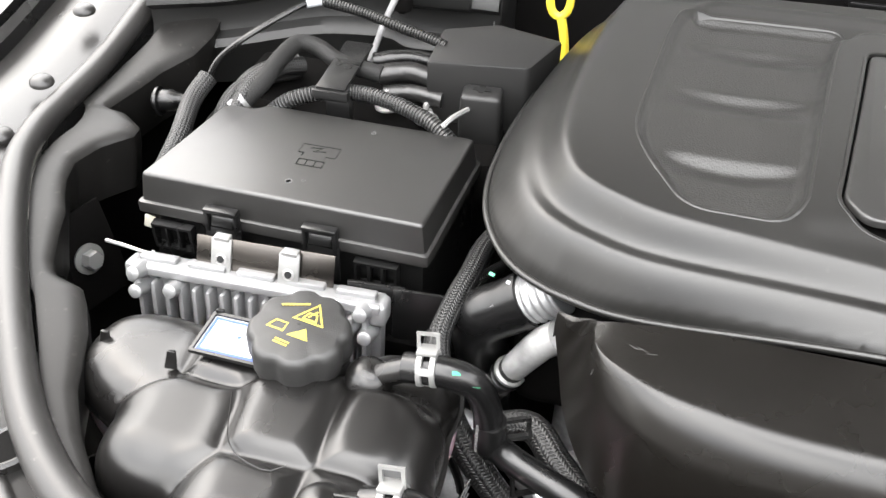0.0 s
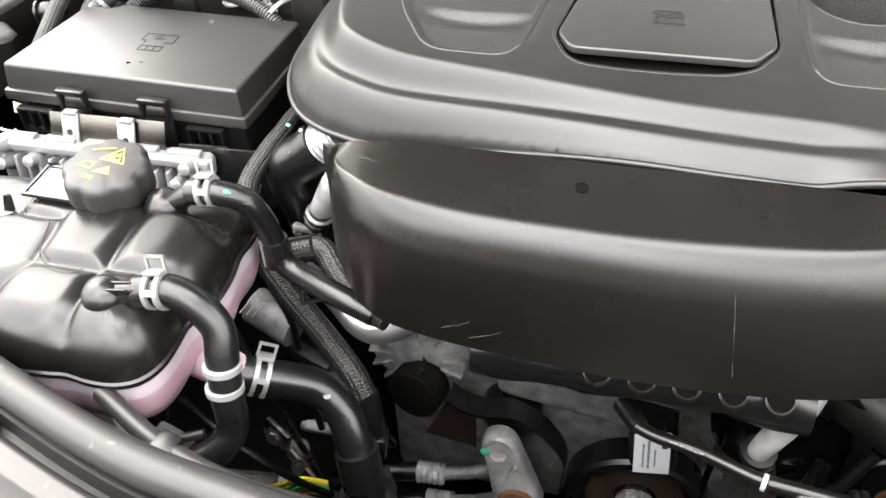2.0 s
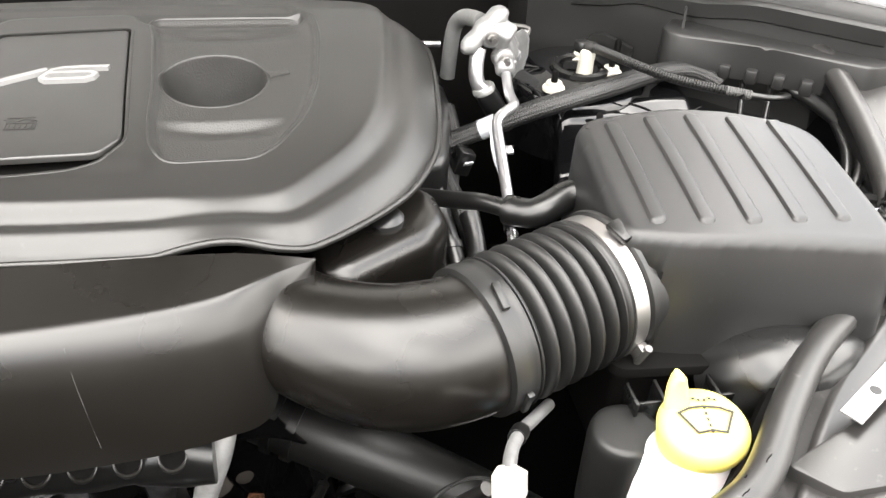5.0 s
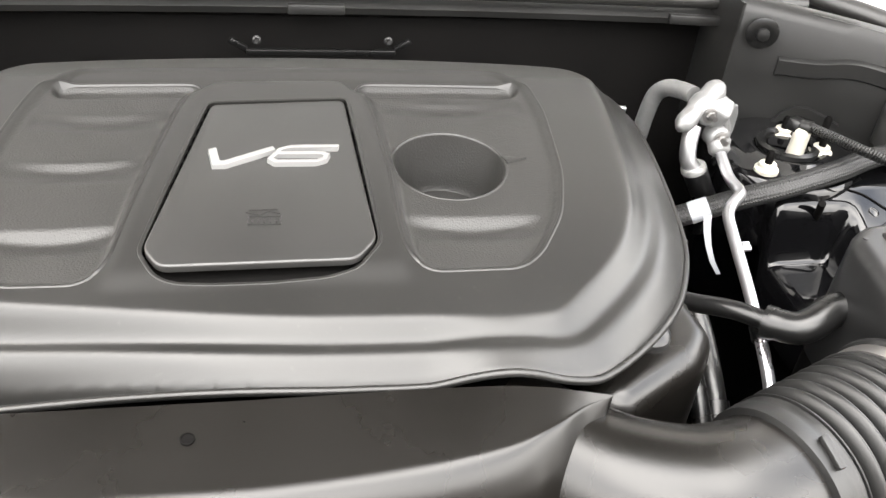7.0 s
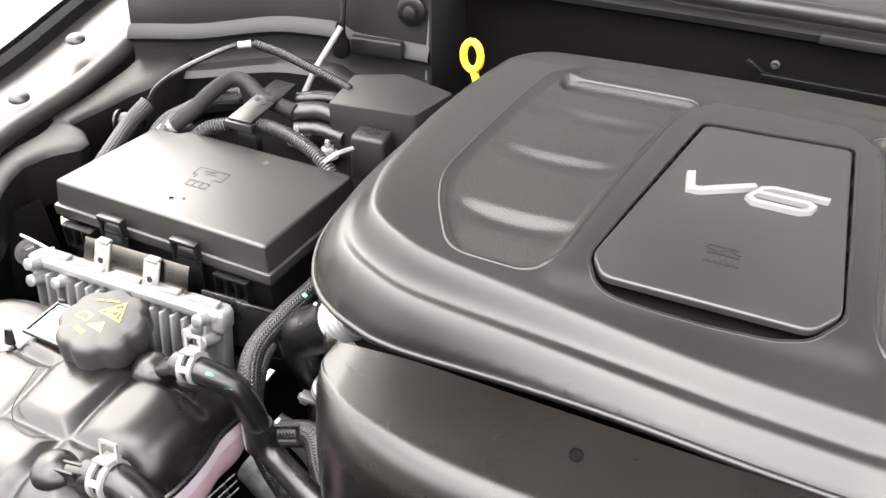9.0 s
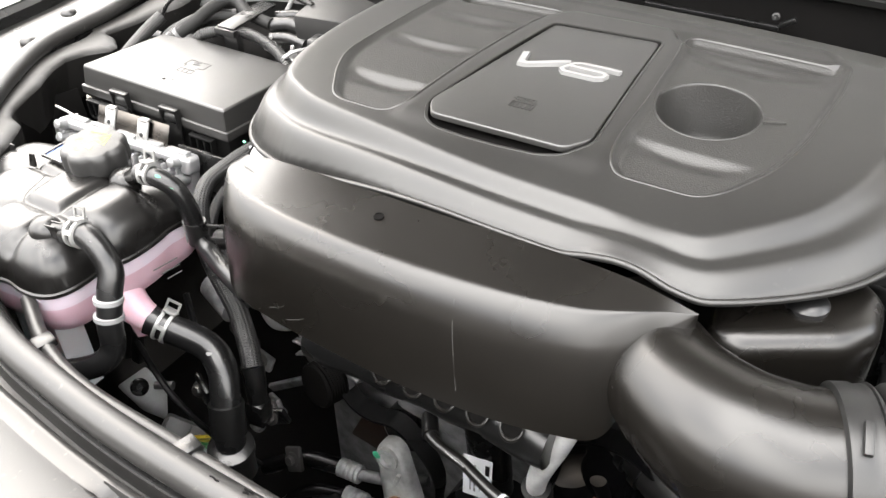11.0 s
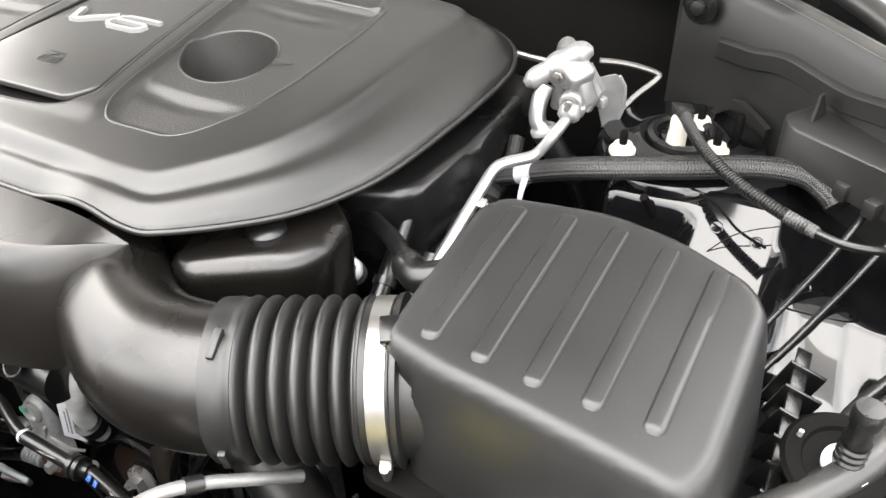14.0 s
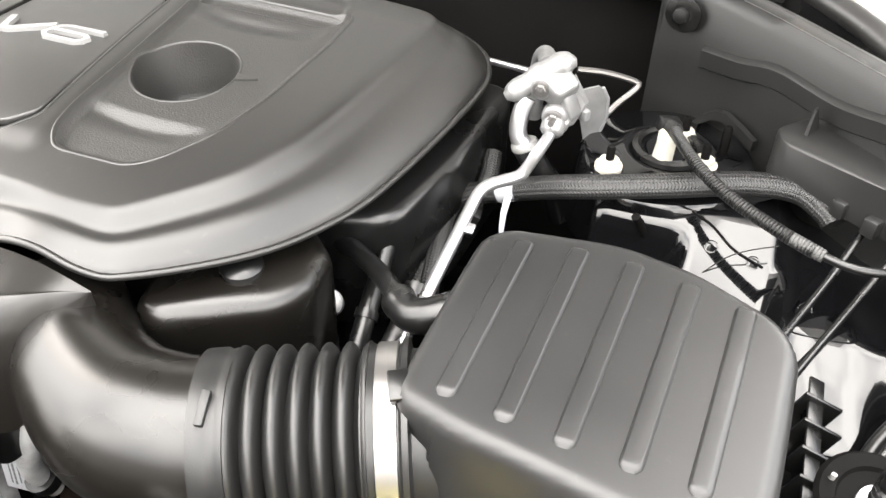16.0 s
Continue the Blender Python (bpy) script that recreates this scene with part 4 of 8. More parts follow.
for x, y, z in ((0.619, 0.300, 0.984),):
    part("mount_grommet", lathe([(0.018, 0), (0.018, 0.004), (0.014, 0.008), (0.006, 0.010), (0.0, 0.010)], (x, y, z - 0.018), n=24), M_RUBBER, cover, "round black rubber mount")

# lower plastic bodies under the right edge of the cover
plenum = thing("intake_plenum", (0.63, 0.3, 0.9), "black plastic intake plenum under the cover edge", "intake plenum")
part("front_chamber", prism(round_poly([(0.556, 0.236), (0.582, 0.226), (0.662, 0.274), (0.680, 0.302), (0.676, 0.350), (0.62, 0.40), (0.54, 0.33)], 0.012, 4), 0.83, 0.966, 0.020, 6), M_DUCT, plenum, smooth=60)
part("side_chamber", prism(round_poly([(0.640, 0.400), (0.700, 0.415), (0.724, 0.52), (0.732, 0.68), (0.60, 0.70), (0.55, 0.42)], 0.02, 4), 0.82, 0.955, 0.012, 4), M_BLACK, plenum, smooth=60)
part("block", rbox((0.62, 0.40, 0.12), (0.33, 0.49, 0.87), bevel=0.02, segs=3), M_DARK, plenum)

# ---- front resonator duct ----
duct = thing("intake_resonator", (0.30, 0.17, 0.9), "wide bowed satin black plastic intake resonator with scuffs", "air duct")
DUCT_BACK = [(0.056, 0.2505, 0.9665), (0.068, 0.24, 0.974), (0.079, 0.23, 0.985), (0.084, 0.2235, 0.99), (0.094, 0.2205, 0.995), (0.115, 0.219, 0.999), (0.15, 0.219, 1.0018), (0.2, 0.219, 1.0018), (0.26, 0.219, 1.0018), (0.33, 0.219, 1.0018), (0.415, 0.22, 1.0018), (0.475, 0.219, 1.0018), (0.508, 0.216, 1.001), (0.532, 0.212, 0.9995), (0.5537, 0.2085, 0.9976)]
DUCT_RIDGE = [(0.055, 0.2495, 0.966), (0.066, 0.237, 0.9715), (0.079, 0.2275, 0.984), (0.083, 0.201, 0.987), (0.095, 0.183, 0.987), (0.12, 0.1635, 0.988), (0.155, 0.1515, 0.989), (0.2, 0.144, 0.99), (0.26, 0.141, 0.991), (0.33, 0.1415, 0.991), (0.415, 0.1495, 0.991), (0.475, 0.1615, 0.992), (0.508, 0.1785, 0.994), (0.532, 0.198, 0.994), (0.5537, 0.208, 0.9972)]
DUCT_LIP = [(0.054, 0.2480, 0.9560), (0.057, 0.2420, 0.9450), (0.062, 0.2320, 0.930), (0.070, 0.2100, 0.912), (0.084, 0.1830, 0.902), (0.104, 0.1560, 0.895), (0.130, 0.1370, 0.891), (0.18, 0.1270, 0.889), (0.25, 0.1215, 0.888), (0.33, 0.1180, 0.888), (0.415, 0.1210, 0.890), (0.475, 0.1290, 0.894), (0.512, 0.1440, 0.899), (0.527, 0.1730, 0.945), (0.5533, 0.2085, 0.9955)]
N_U, N_T = 120, 40
duct_rows = []


def spread(points, share):
    """A place on a smooth line through evenly numbered points."""
    p = np.vstack([2 * np.array(points[0]) - points[1], points, 2 * np.array(points[-1]) - points[-2]])
    g = share * (len(points) - 1)
    i = min(int(g), len(points) - 2)
    t = g - i
    a, b, c, d = p[i], p[i + 1], p[i + 2], p[i + 3]
    return 0.5 * (2 * b + (c - a) * t + (2 * a - 5 * b + 4 * c - d) * t * t + (3 * b - a - 3 * c + d) * t ** 3)


def duct_point(u, th, off=0.0):
    """u: along, -1 to 1; th: 0 at the top rear edge to 1 at the lower lip."""
    v = (u + 1) / 2
    r, k, low = spread(DUCT_BACK, v), spread(DUCT_RIDGE, v), spread(DUCT_LIP, v)
    # flat top, a tight rounded ridge, then a gently bowed front
    size = min(1.0, float(np.linalg.norm(r - k)) / 0.05)
    way = np.array([k[0] - r[0], k[1] - r[1], 0.0])
    way /= np.linalg.norm(way) + 1e-9
    a = k + (r - k) * 0.20 + np.array([0, 0, 0.0042 * size])
    b = k + (low - k) * 0.20 + way * 0.0070 * size
    c = 2 * k - (a + b) / 2
    if th < 0.32:
        p = r + (a - r) * (th / 0.32)
    elif th < 0.68:
        t = (th - 0.32) / 0.36
        p = a * (1 - t) ** 2 + c * 2 * t * (1 - t) + b * t * t
    else:
        t = (th - 0.68) / 0.32
        m = (b + low) / 2 + way * 0.0050 * size
        p = b * (1 - t) ** 2 + m * 2 * t * (1 - t) + low * t * t
    return tuple(p + (way * th + np.array([0, 0, 1 - th])) * off)


for i in range(N_U + 1):
    duct_rows.append([duct_point(2 * i / N_U - 1, k / N_T) for k in range(N_T + 1)])
db = loft(duct_rows, closed=False)
bmesh.ops.remove_doubles(db, verts=db.verts, dist=0.0001)
# turn the lip in, and close the back
rim = [e for e in db.edges if e.is_boundary]
r = bmesh.ops.extrude_edge_only(db, edges=rim)
for v in (g for g in r["geom"] if isinstance(g, bmesh.types.BMVert)):
    v.co += Vector((0, 0.0006, -0.014)) if v.co.z > 0.955 else Vector((0.010 * (0.30 - v.co.x) / 0.25, 0.006, -0.0015))
part("shell", db, M_DUCT, duct, smooth=60)
part("inner_body", rbox((0.40, 0.09, 0.09), (0.30, 0.205, 0.925), bevel=0.02, segs=3), M_DARK, duct)
part("plug_hole", lathe([(0.0046, -0.002), (0.0046, 0.0006), (0.0038, 0.0010), (0.0036, 0.0002), (0.0, 0.0)], (0.272, 0.190, 1.0008), (0, -0.12, 1), n=20), M_DARK, duct, "small dark hole with a moulded rim")


def skim(points, w, parent, base_fn, material=M_SCUFF, name="scuff"):
    """A thin scratch laid on the duct by its own two coordinates."""
    pts = [base_fn(*p, 0.0004) for p in points]
    return part(name, tube(pts, w, 4, 0.003), material, parent, "thin pale scratch")


skim([(0.365, 0.55), (0.372, 0.72), (0.385, 0.93)], 0.00035, duct, duct_point)
for k, (u, th) in enumerate([(-0.36, 0.15), (-0.345, 0.165), (-0.33, 0.145), (-0.30, 0.17)]):
    skim([(u, th), (u + 0.035, th + 0.012 * (-1) ** k)], 0.00022, duct, duct_point)
for u, th in ((0.0, 0.94), (0.05, 0.955)):
    skim([(u, th), (u + 0.03, th - 0.03), (u + 0.045, th - 0.05)], 0.00018, duct, duct_point)
skim([(-0.52, 0.62), (-0.52, 0.66)], 0.0005, duct, duct_point)

# ---- elbow, bellows and clamp band ----
AX = Vector((0.925, 0.372, 0.055)).normalized()
COL = Vector((0.673, 0.1665, 0.934))
hose = thing("intake_hose", tuple(COL), "black plastic intake elbow with a ribbed rubber bellows", "intake hose")
elbow_pts = [(0.487, 0.236, 0.936), (0.523, 0.207, 0.937), (0.560, 0.177, 0.937), (0.606, 0.157, 0.936), (0.645, 0.1575, 0.935), tuple(COL + AX * 0.002)]
part("elbow", tube(elbow_pts, lambda s, l: 0.0495 + 0.0090 * float(sstep(np.array(s), 0.25, 0.80)), 48, 0.004), M_DUCT, hose, "smooth satin black elbow", smooth=60)
seam = []
for p, q in zip(curve_pts(elbow_pts, 0.01)[4:-1], curve_pts(elbow_pts, 0.01)[5:]):
    t = Vector(q - p).normalized()
    out = Vector((t.y, -t.x, 0)).normalized()
    seam.append(tuple(Vector(p) + (out * 0.87 + Vector((0, 0, -0.49))) * (0.0493 + 0.0095 * float(sstep(np.array(len(seam) / 16.0), 0.15, 0.85)))))
part("seam", tube(seam, 0.0009, 5, 0.006), M_DUCT, hose)
part("collar", lathe([(0.0575, -0.004), (0.0640, -0.002), (0.0645, 0.010), (0.0625, 0.014), (0.0635, 0.017), (0.0635, 0.021), (0.0575, 0.024)], COL, AX, 48), M_BELLOW, hose, smooth=50)
prof = []
L_BEL = 0.090
for k in range(113):
    s = k / 112
    w = (0.5 + 0.5 * math.cos(2 * math.pi * 6 * s)) ** 0.45
    prof.append((0.0535 + 0.0115 * w, 0.022 + L_BEL * s))
part("bellows", lathe([(0.05, 0.02)] + prof + [(0.05, 0.114)], COL, AX, 64), M_BELLOW, hose, "ribbed black rubber bellows", smooth=70)
part("cuff", lathe([(0.055, 0.104), (0.0630, 0.108), (0.0635, 0.113), (0.0622, 0.116), (0.0622, 0.133), (0.066, 0.135), (0.0665, 0.139), (0.058, 0.141)], COL, AX, 56), M_BELLOW, hose, smooth=50)
part("clamp_band", lathe([(0.0624, 0.1170), (0.0640, 0.1175), (0.0640, 0.1315), (0.0624, 0.132)], COL, AX, 56), M_BAND, hose, "bright steel clamp band")


def round_axis(ang, r, h):
    """A place beside the bellows' axis: ang degrees from its upward side towards the front."""
    side = AX.cross(Vector((0, 0, 1))).normalized()
    up = side.cross(AX)
    return COL + AX * h + side * (r * math.sin(radians(ang))) + up * (r * math.cos(radians(ang))), (side * math.sin(radians(ang)) + up * math.cos(radians(ang)))


for ang in (20, 105):
    p, o = round_axis(ang, 0.0655, 0.009)
    part("collar_tab", xform(rbox((0.006, 0.024, 0.005), bevel=0.001), axis_pose(p, o, 0)), M_BELLOW, hose)
p, o = round_axis(12, 0.068, 0.134)
part("cuff_tab", xform(rbox((0.014, 0.022, 0.006), bevel=0.0015), axis_pose(p, o, 20)), M_BLACK, hose)
p, o = round_axis(112, 0.0675, 0.127)
part("clamp_screw", xform(join(rbox((0.009, 0.016, 0.008), bevel=0.001), tube([(0, -0.012, 0.004), (0, 0.012, 0.004)], 0.0035, 8, smooth=False)), axis_pose(p, o, 0)), M_BOLT, hose, "small steel worm screw")

# ---- air filter box ----
box = thing("air_filter_box", (0.92, 0.27, 0.9), "dark grey plastic air filter box with five raised ribs", "air filter box")
TOP = [(0.798, 0.190), (0.845, 0.176), (0.95, 0.160), (1.020, 0.150), (1.032, 0.180), (1.036, 0.315), (1.020, 0.338), (0.96, 0.362), (0.905, 0.371), (0.82, 0.362), (0.803, 0.345), (0.797, 0.22)]
top_poly = round_poly(TOP, 0.014, 5)


def box_top(x, y):
    return 1.0172 + 0.085 * (y - 0.19) - 0.30 * (x - 0.915) ** 2 - 0.20 * (y - 0.27) ** 2


def box_z(x, y):
    d, _, _ = plan_dist(x, y, top_poly)
    s = np.clip(d / 0.011, 0, 1)
    return box_top(x, y) - 0.010 * (1 - np.sqrt(np.clip(1 - (1 - s) ** 2, 0, 1)))


lid_bm = height_sheet(top_poly, 0.003, box_z, 0)
sk = [e for e in lid_bm.edges if e.is_boundary]
for h, g in ((0.020, 0.004), (0.050, 0.006), (0.045, 0.005)):
    r = bmesh.ops.extrude_edge_only(lid_bm, edges=sk)
    vs = [q for q in r["geom"] if isinstance(q, bmesh.types.BMVert)]
    for v in vs:
        dirn = Vector((v.co.x - 0.915, v.co.y - 0.265, 0)).normalized()
        v.co += dirn * (g if v.co.x > 0.83 else g * 0.15) + Vector((0, 0, -h))
    sk = [q for q in r["geom"] if isinstance(q, bmesh.types.BMEdge)]
part("lid", lid_bm, M_BOX, box, smooth=50)
for (xa, ya), (xb, yb) in zip(((0.830, 0.198), (0.870, 0.192), (0.909, 0.187), (0.949, 0.185), (0.989, 0.184)), ((0.838, 0.349), (0.878, 0.353), (0.918, 0.352), (0.958, 0.346), (0.997, 0.338))):
    rows = []
    span = math.hypot(xb - xa, yb - ya)
    for k in range(41):
        t = 0.5 - 0.5 * math.cos(math.pi * k / 40)
        x, y = xa + (xb - xa) * t, ya + (yb - ya) * t
        end = min(t, 1 - t) * span / 0.0066
        hw = 0.0066 * (math.sqrt(max(1 - (1 - end) ** 2, 0.004)) if end < 1 else 1)
        row = []
        for c in (-1.12, -0.98, -0.82, -0.4, 0, 0.4, 0.82, 0.98, 1.12):
            q = (0.0002, 0.0020, 0.0029, 0.0031)[min(int((1.12 - abs(c)) / 0.14 + 0.01), 3)]
            xx = x + hw * c
            row.append((xx, y, float(box_z(np.array([xx]), np.array([y]))[0]) - 0.0006 + (q + 0.0004) * min(end * 1.5, 1)))
        rows.append(row)
    part("rib", loft(rows, closed=False), M_BOX, box, smooth=35)
part("pin_hole", lathe([(0.0024, 0), (0.0022, 0.0006), (0.001, 0.0007)], (0.8143, 0.3420, float(box_z(np.array([0.8143]), np.array([0.3420]))[0]) - 0.0001), n=12), M_INK, box)
# inlet neck that widens from the clamp into the lid
neck_rows = []
C0 = COL + AX * 0.138
side = AX.cross(Vector((0, 0, 1))).normalized()
upv = side.cross(AX)
for k in range(15):
    t = k / 14
    c = C0 + AX * (0.085 * t)
    rr = 0.0585
    neck_rows.append([tuple(c + side * (rr * (1 + 0.06 * t) * math.cos(a)) + upv * (rr * (1 - 0.05 * t) * math.sin(a)) ) for a in np.linspace(0, 2 * math.pi, 40, endpoint=False)])
part("neck", loft(neck_rows), M_BOX, box, "round inlet neck", smooth=60)
part("base", rbox((0.235, 0.190, 0.14), (0.92, 0.258, 0.835), bevel=0.012, segs=3), M_DARK, box)
part("flange", prism(round_poly([(0.790, 0.150), (1.055, 0.132), (1.062, 0.325), (1.02, 0.365), (0.81, 0.365)], 0.02), 0.893, 0.903, 0.002), M_DARK, box)
for k in range(9):
    y = 0.160 + 0.026 * k
    part("bracket_rib", join(rbox((0.030, 0.003, 0.050), (1.066, y, 0.905), (0, 18, 0), 0.0006), rbox((0.012, 0.024, 0.003), (1.068, y + 0.012, 0.925), (0, 18, 0), 0.0006)), M_BLACK, box)
for k in range(6):
    x = 0.80 + 0.024 * k
    part("bracket_rib", join(rbox((0.003, 0.026, 0.030), (x, 0.125, 0.885), bevel=0.0006), rbox((0.024, 0.003, 0.022), (x + 0.012, 0.118, 0.885), bevel=0.0006)), M_BLACK, box)


# ---- fuse box ----
fuse = thing("fuse_box", (-0.19, 0.42, 0.87), "black plastic fuse box with a satin clip-on lid", "fuse box")
LID = [(-0.326, 0.348), (-0.068, 0.343), (-0.056, 0.484), (-0.266, 0.487), (-0.272, 0.479), (-0.306, 0.476)]
lid_r = round_poly(LID, [0.004, 0.004, 0.006, 0.004, 0.004, 0.006], 3)


def offset_poly(poly, d, c=(-0.19, 0.415)):
    return [(x + d * (1 if x > c[0] else -1), y + d * (1 if y > c[1] else -1)) for x, y in poly]


lid_part = prism(lid_r, 0.916, 0.944, 0.0035, 3)
for v in lid_part.verts:
    if v.co.z < 0.93:
        v.co.x += 0.003 * (1 if v.co.x > -0.19 else -1)
        v.co.y += 0.003 * (1 if v.co.y > 0.415 else -1)
lid_ob = part("lid", lid_part, M_LID, fuse)
part("lid_step", prism(round_poly([(-0.316, 0.474), (-0.268, 0.484), (-0.262, 0.519), (-0.300, 0.528), (-0.328, 0.502)], 0.004, 3), 0.900, 0.9255, 0.003, 3), M_LID, fuse)
part("lid_lip", prism(offset_poly(lid_r, 0.0065), 0.9055, 0.9165, 0.0025, 2), M_LID, fuse)
part("base", prism(offset_poly(lid_r, 0.001), 0.79, 0.9060), M_BLACK, fuse)
for x in (-0.246, -0.156):
    la = part("latch", join(rbox((0.034, 0.003, 0.034), (x, 0.3335, 0.893), (-4, 0, 0), 0.0012), rbox((0.004, 0.008, 0.022), (x - 0.0135, 0.3355, 0.916), bevel=0.0012), rbox((0.004, 0.008, 0.022), (x + 0.0135, 0.3355, 0.916), bevel=0.0012),
                            rbox((0.031, 0.009, 0.0045), (x, 0.3355, 0.9275), bevel=0.0014)), M_BLACK, fuse, "glossy black plastic latch")
    part("latch_tongue", rbox((0.021, 0.006, 0.010), (x, 0.3365, 0.9155), (-20, 0, 0), 0.0012), M_BLACK, la)
for x in (-0.297, -0.107):
    sc = part("side_clip", ribbon([(-0.018, -0.012), (0.018, -0.012), (0.018, 0.012), (-0.018, 0.012)], 0.003, 0.008, pose(x, 0.340, 0.888, 90, 0, 0), closed=True), M_BLACK, fuse)
    for d in (-0.006, 0.006):
        part("clip_bar", rbox((0.003, 0.008, 0.022), (x + d, 0.336, 0.888), bevel=0.0008), M_BLACK, sc)
part("white_tab", rbox((0.010, 0.002, 0.014), (-0.325, 0.344, 0.893), (0, 15, 0), 0.0006), M_CREAM, fuse, "cream plastic tab")
# sunk marks on the lid
mk = join(ribbon([(-0.017, 0.006), (-0.017, -0.008), (-0.012, -0.008), (-0.012, -0.013)], 0.0011, 0.0006), ribbon([(-0.017, 0.006), (0.019, 0.006), (0.019, -0.010), (0.010, -0.010), (0.010, -0.014)], 0.0011, 0.0006),
          ribbon([(-0.008, 0.001), (0.003, 0.003), (-0.003, -0.004), (0.008, -0.002)], 0.0012, 0.0006), ribbon([(-0.012, -0.018), (0.012, -0.018), (0.012, -0.027), (-0.012, -0.027)], 0.0011, 0.0006, closed=True),
          ribbon([(-0.004, -0.018), (-0.004, -0.027)], 0.0011, 0.0006), ribbon([(0.004, -0.018), (0.004, -0.027)], 0.0011, 0.0006))
part("lid_mark", xform(mk, pose(-0.189, 0.425, 0.9439)), M_BLACK, lid_ob)
for x, y, r0 in ((-0.197, 0.372, 0.0034), (-0.185, 0.376, 0.002), (-0.150, 0.466, 0.0026)):
    part("lid_pip", lathe([(r0, 0), (r0, 0.0004), (r0 * 0.7, 0.0004), (r0 * 0.65, 0.0001)], (x, y, 0.9439), n=16), M_GREYPRINT, lid_ob)
part("tray", rbox((0.30, 0.17, 0.02), (-0.18, 0.42, 0.80), bevel=0.004), M_DARK, fuse)

# ---- finned control module ----
ecu = thing("engine_control_module", (-0.20, 0.285, 0.86), "finned cast aluminium control module standing on edge", "control module")
EM = pose(-0.2, 0.288, 0.860, -10, 0, 1.5)


def em(b):
    return xform(b, EM)


part("body", em(rbox((0.222, 0.016, 0.075), (0, 0.008, -0.004), bevel=0.004)), M_ALU, ecu)
part("top_rail", em(join(rbox((0.224, 0.024, 0.010), (0, 0.002, 0.032), bevel=0.003, segs=3), *[rbox((0.034, 0.010, 0.006), (-0.088 + 0.044 * k, 0.004, 0.038), bevel=0.002) for k in range(5)])), M_ALU, ecu)
for k in range(17):
    x = -0.100 + 0.0125 * k
    part("fin", em(rbox((0.0042, 0.016, 0.055), (x, -0.006, -0.004), (0, 0, 0), 0.0016)), M_ALU, ecu)
for x, z in ((-0.100, 0.030), (-0.100, 0.012), (-0.068, 0.018), (0.098, 0.028), (0.086, 0.010), (0.102, 0.006)):
    part("post", em(lathe([(0.0075, 0), (0.0075, 0.012), (0.006, 0.016), (0.006, 0.022), (0.0045, 0.023)], (x, 0.0, z), (0, -1, 0.25), 14)), M_ALU, ecu)
for x in (-0.108, 0.108):
    part("corner_lug", em(rbox((0.016, 0.022, 0.022), (x, 0.002, 0.026), bevel=0.005, segs=3)), M_ALU, ecu)
part("label", em(rbox((0.026, 0.0012, 0.010), (0.005, -0.0155, -0.022), bevel=0)), M_TAPE, ecu, "small pale sticker")
part("yellow_label", em(rbox((0.03, 0.0012, 0.008), (-0.03, -0.0155, -0.026), bevel=0)), M_YELLOW, ecu, "small yellow sticker")

plate = thing("mounting_plate", (-0.195, 0.305, 0.9), "brushed steel strip with two pale spring nuts", "bracket")
part("strip", rbox((0.122, 0.002, 0.028), (-0.195, 0.3065, 0.9075), (-24, 0, 2), 0.0006), M_STRIP, plate)
for x, y in ((-0.233, 0.3075), (-0.171, 0.3045)):
    n1 = part("spring_nut", join(rbox((0.018, 0.003, 0.034), (x, y - 0.005, 0.9055), (-24, 0, 2), 0.001), rbox((0.014, 0.008, 0.004), (x, y + 0.003, 0.921), bevel=0.001)), M_CLAMP, plate, "pale zinc spring nut")
    part("nut_hole", lathe([(0.0052, 0), (0.0052, 0.001), (0.0034, 0.0014), (0.003, 0.0002)], (x, y - 0.0062, 0.9045), (0, -1, 0.44), 16), M_STEEL, n1)
    part("nut_bore", lathe([(0.0031, 0), (0.003, 0.0012)], (x, y - 0.0066, 0.9047), (0, -1, 0.44), 12), M_INK, n1)
part("edge_bracket", tube([(-0.345, 0.305, 0.897), (-0.325, 0.302, 0.898), (-0.300, 0.300, 0.896), (-0.296, 0.300, 0.900)], 0.0016, 6, 0.004), M_STEEL, plate)
for x, h in ((-0.10, 0.02), (-0.06, 0.03)):
    part("black_bracket", rbox((0.05, 0.004, 0.05), (x, 0.312, 0.872), (-8, 0, 3), 0.001), M_BLACK, plate)

# ---- coolant tank ----
tank = thing("coolant_tank", (-0.12, 0.12, 0.80), "lobed coolant tank, black above and translucent pink below", "coolant tank")
LOBES = [(-0.242, 0.190, 0.052, 0.048, 0.914), (-0.160, 0.196, 0.044, 0.044, 0.928), (-0.178, 0.120, 0.054, 0.050, 0.930), (-0.103, 0.140, 0.050, 0.058, 0.942),
         (-0.046, 0.142, 0.046, 0.054, 0.944), (-0.107, 0.073, 0.054, 0.043, 0.939), (-0.052, 0.073, 0.041, 0.043, 0.941), (-0.042, 0.200, 0.041, 0.034, 0.928)]


def tank_rim(x, y):
    return 0.899 - 0.10 * np.clip(-0.10 - x, 0, 1) + 0.0 * y


def tank_field(x, y):
    """How far inside the nearest lobe a place lies, the crease to its neighbour, and the tops blended."""
    x, y = np.asarray(x, float), np.asarray(y, float)
    near, second = np.full(x.shape, 9.0), np.full(x.shape, 9.0)
    tops, wsum = np.zeros(x.shape), np.zeros(x.shape)
    for cx, cy, rx, ry, top in LOBES:
        k = (np.abs((x - cx) / rx) ** 2.7 + np.abs((y - cy) / ry) ** 2.7) ** (1 / 2.7)
        second = np.minimum(second, np.maximum(near, k))
        near = np.minimum(near, k)
        w = np.exp(-((k / 0.55) ** 2))
        tops, wsum = tops + top * w, wsum + w
    return 1 - near, (second - near) * 0.025, tops / wsum


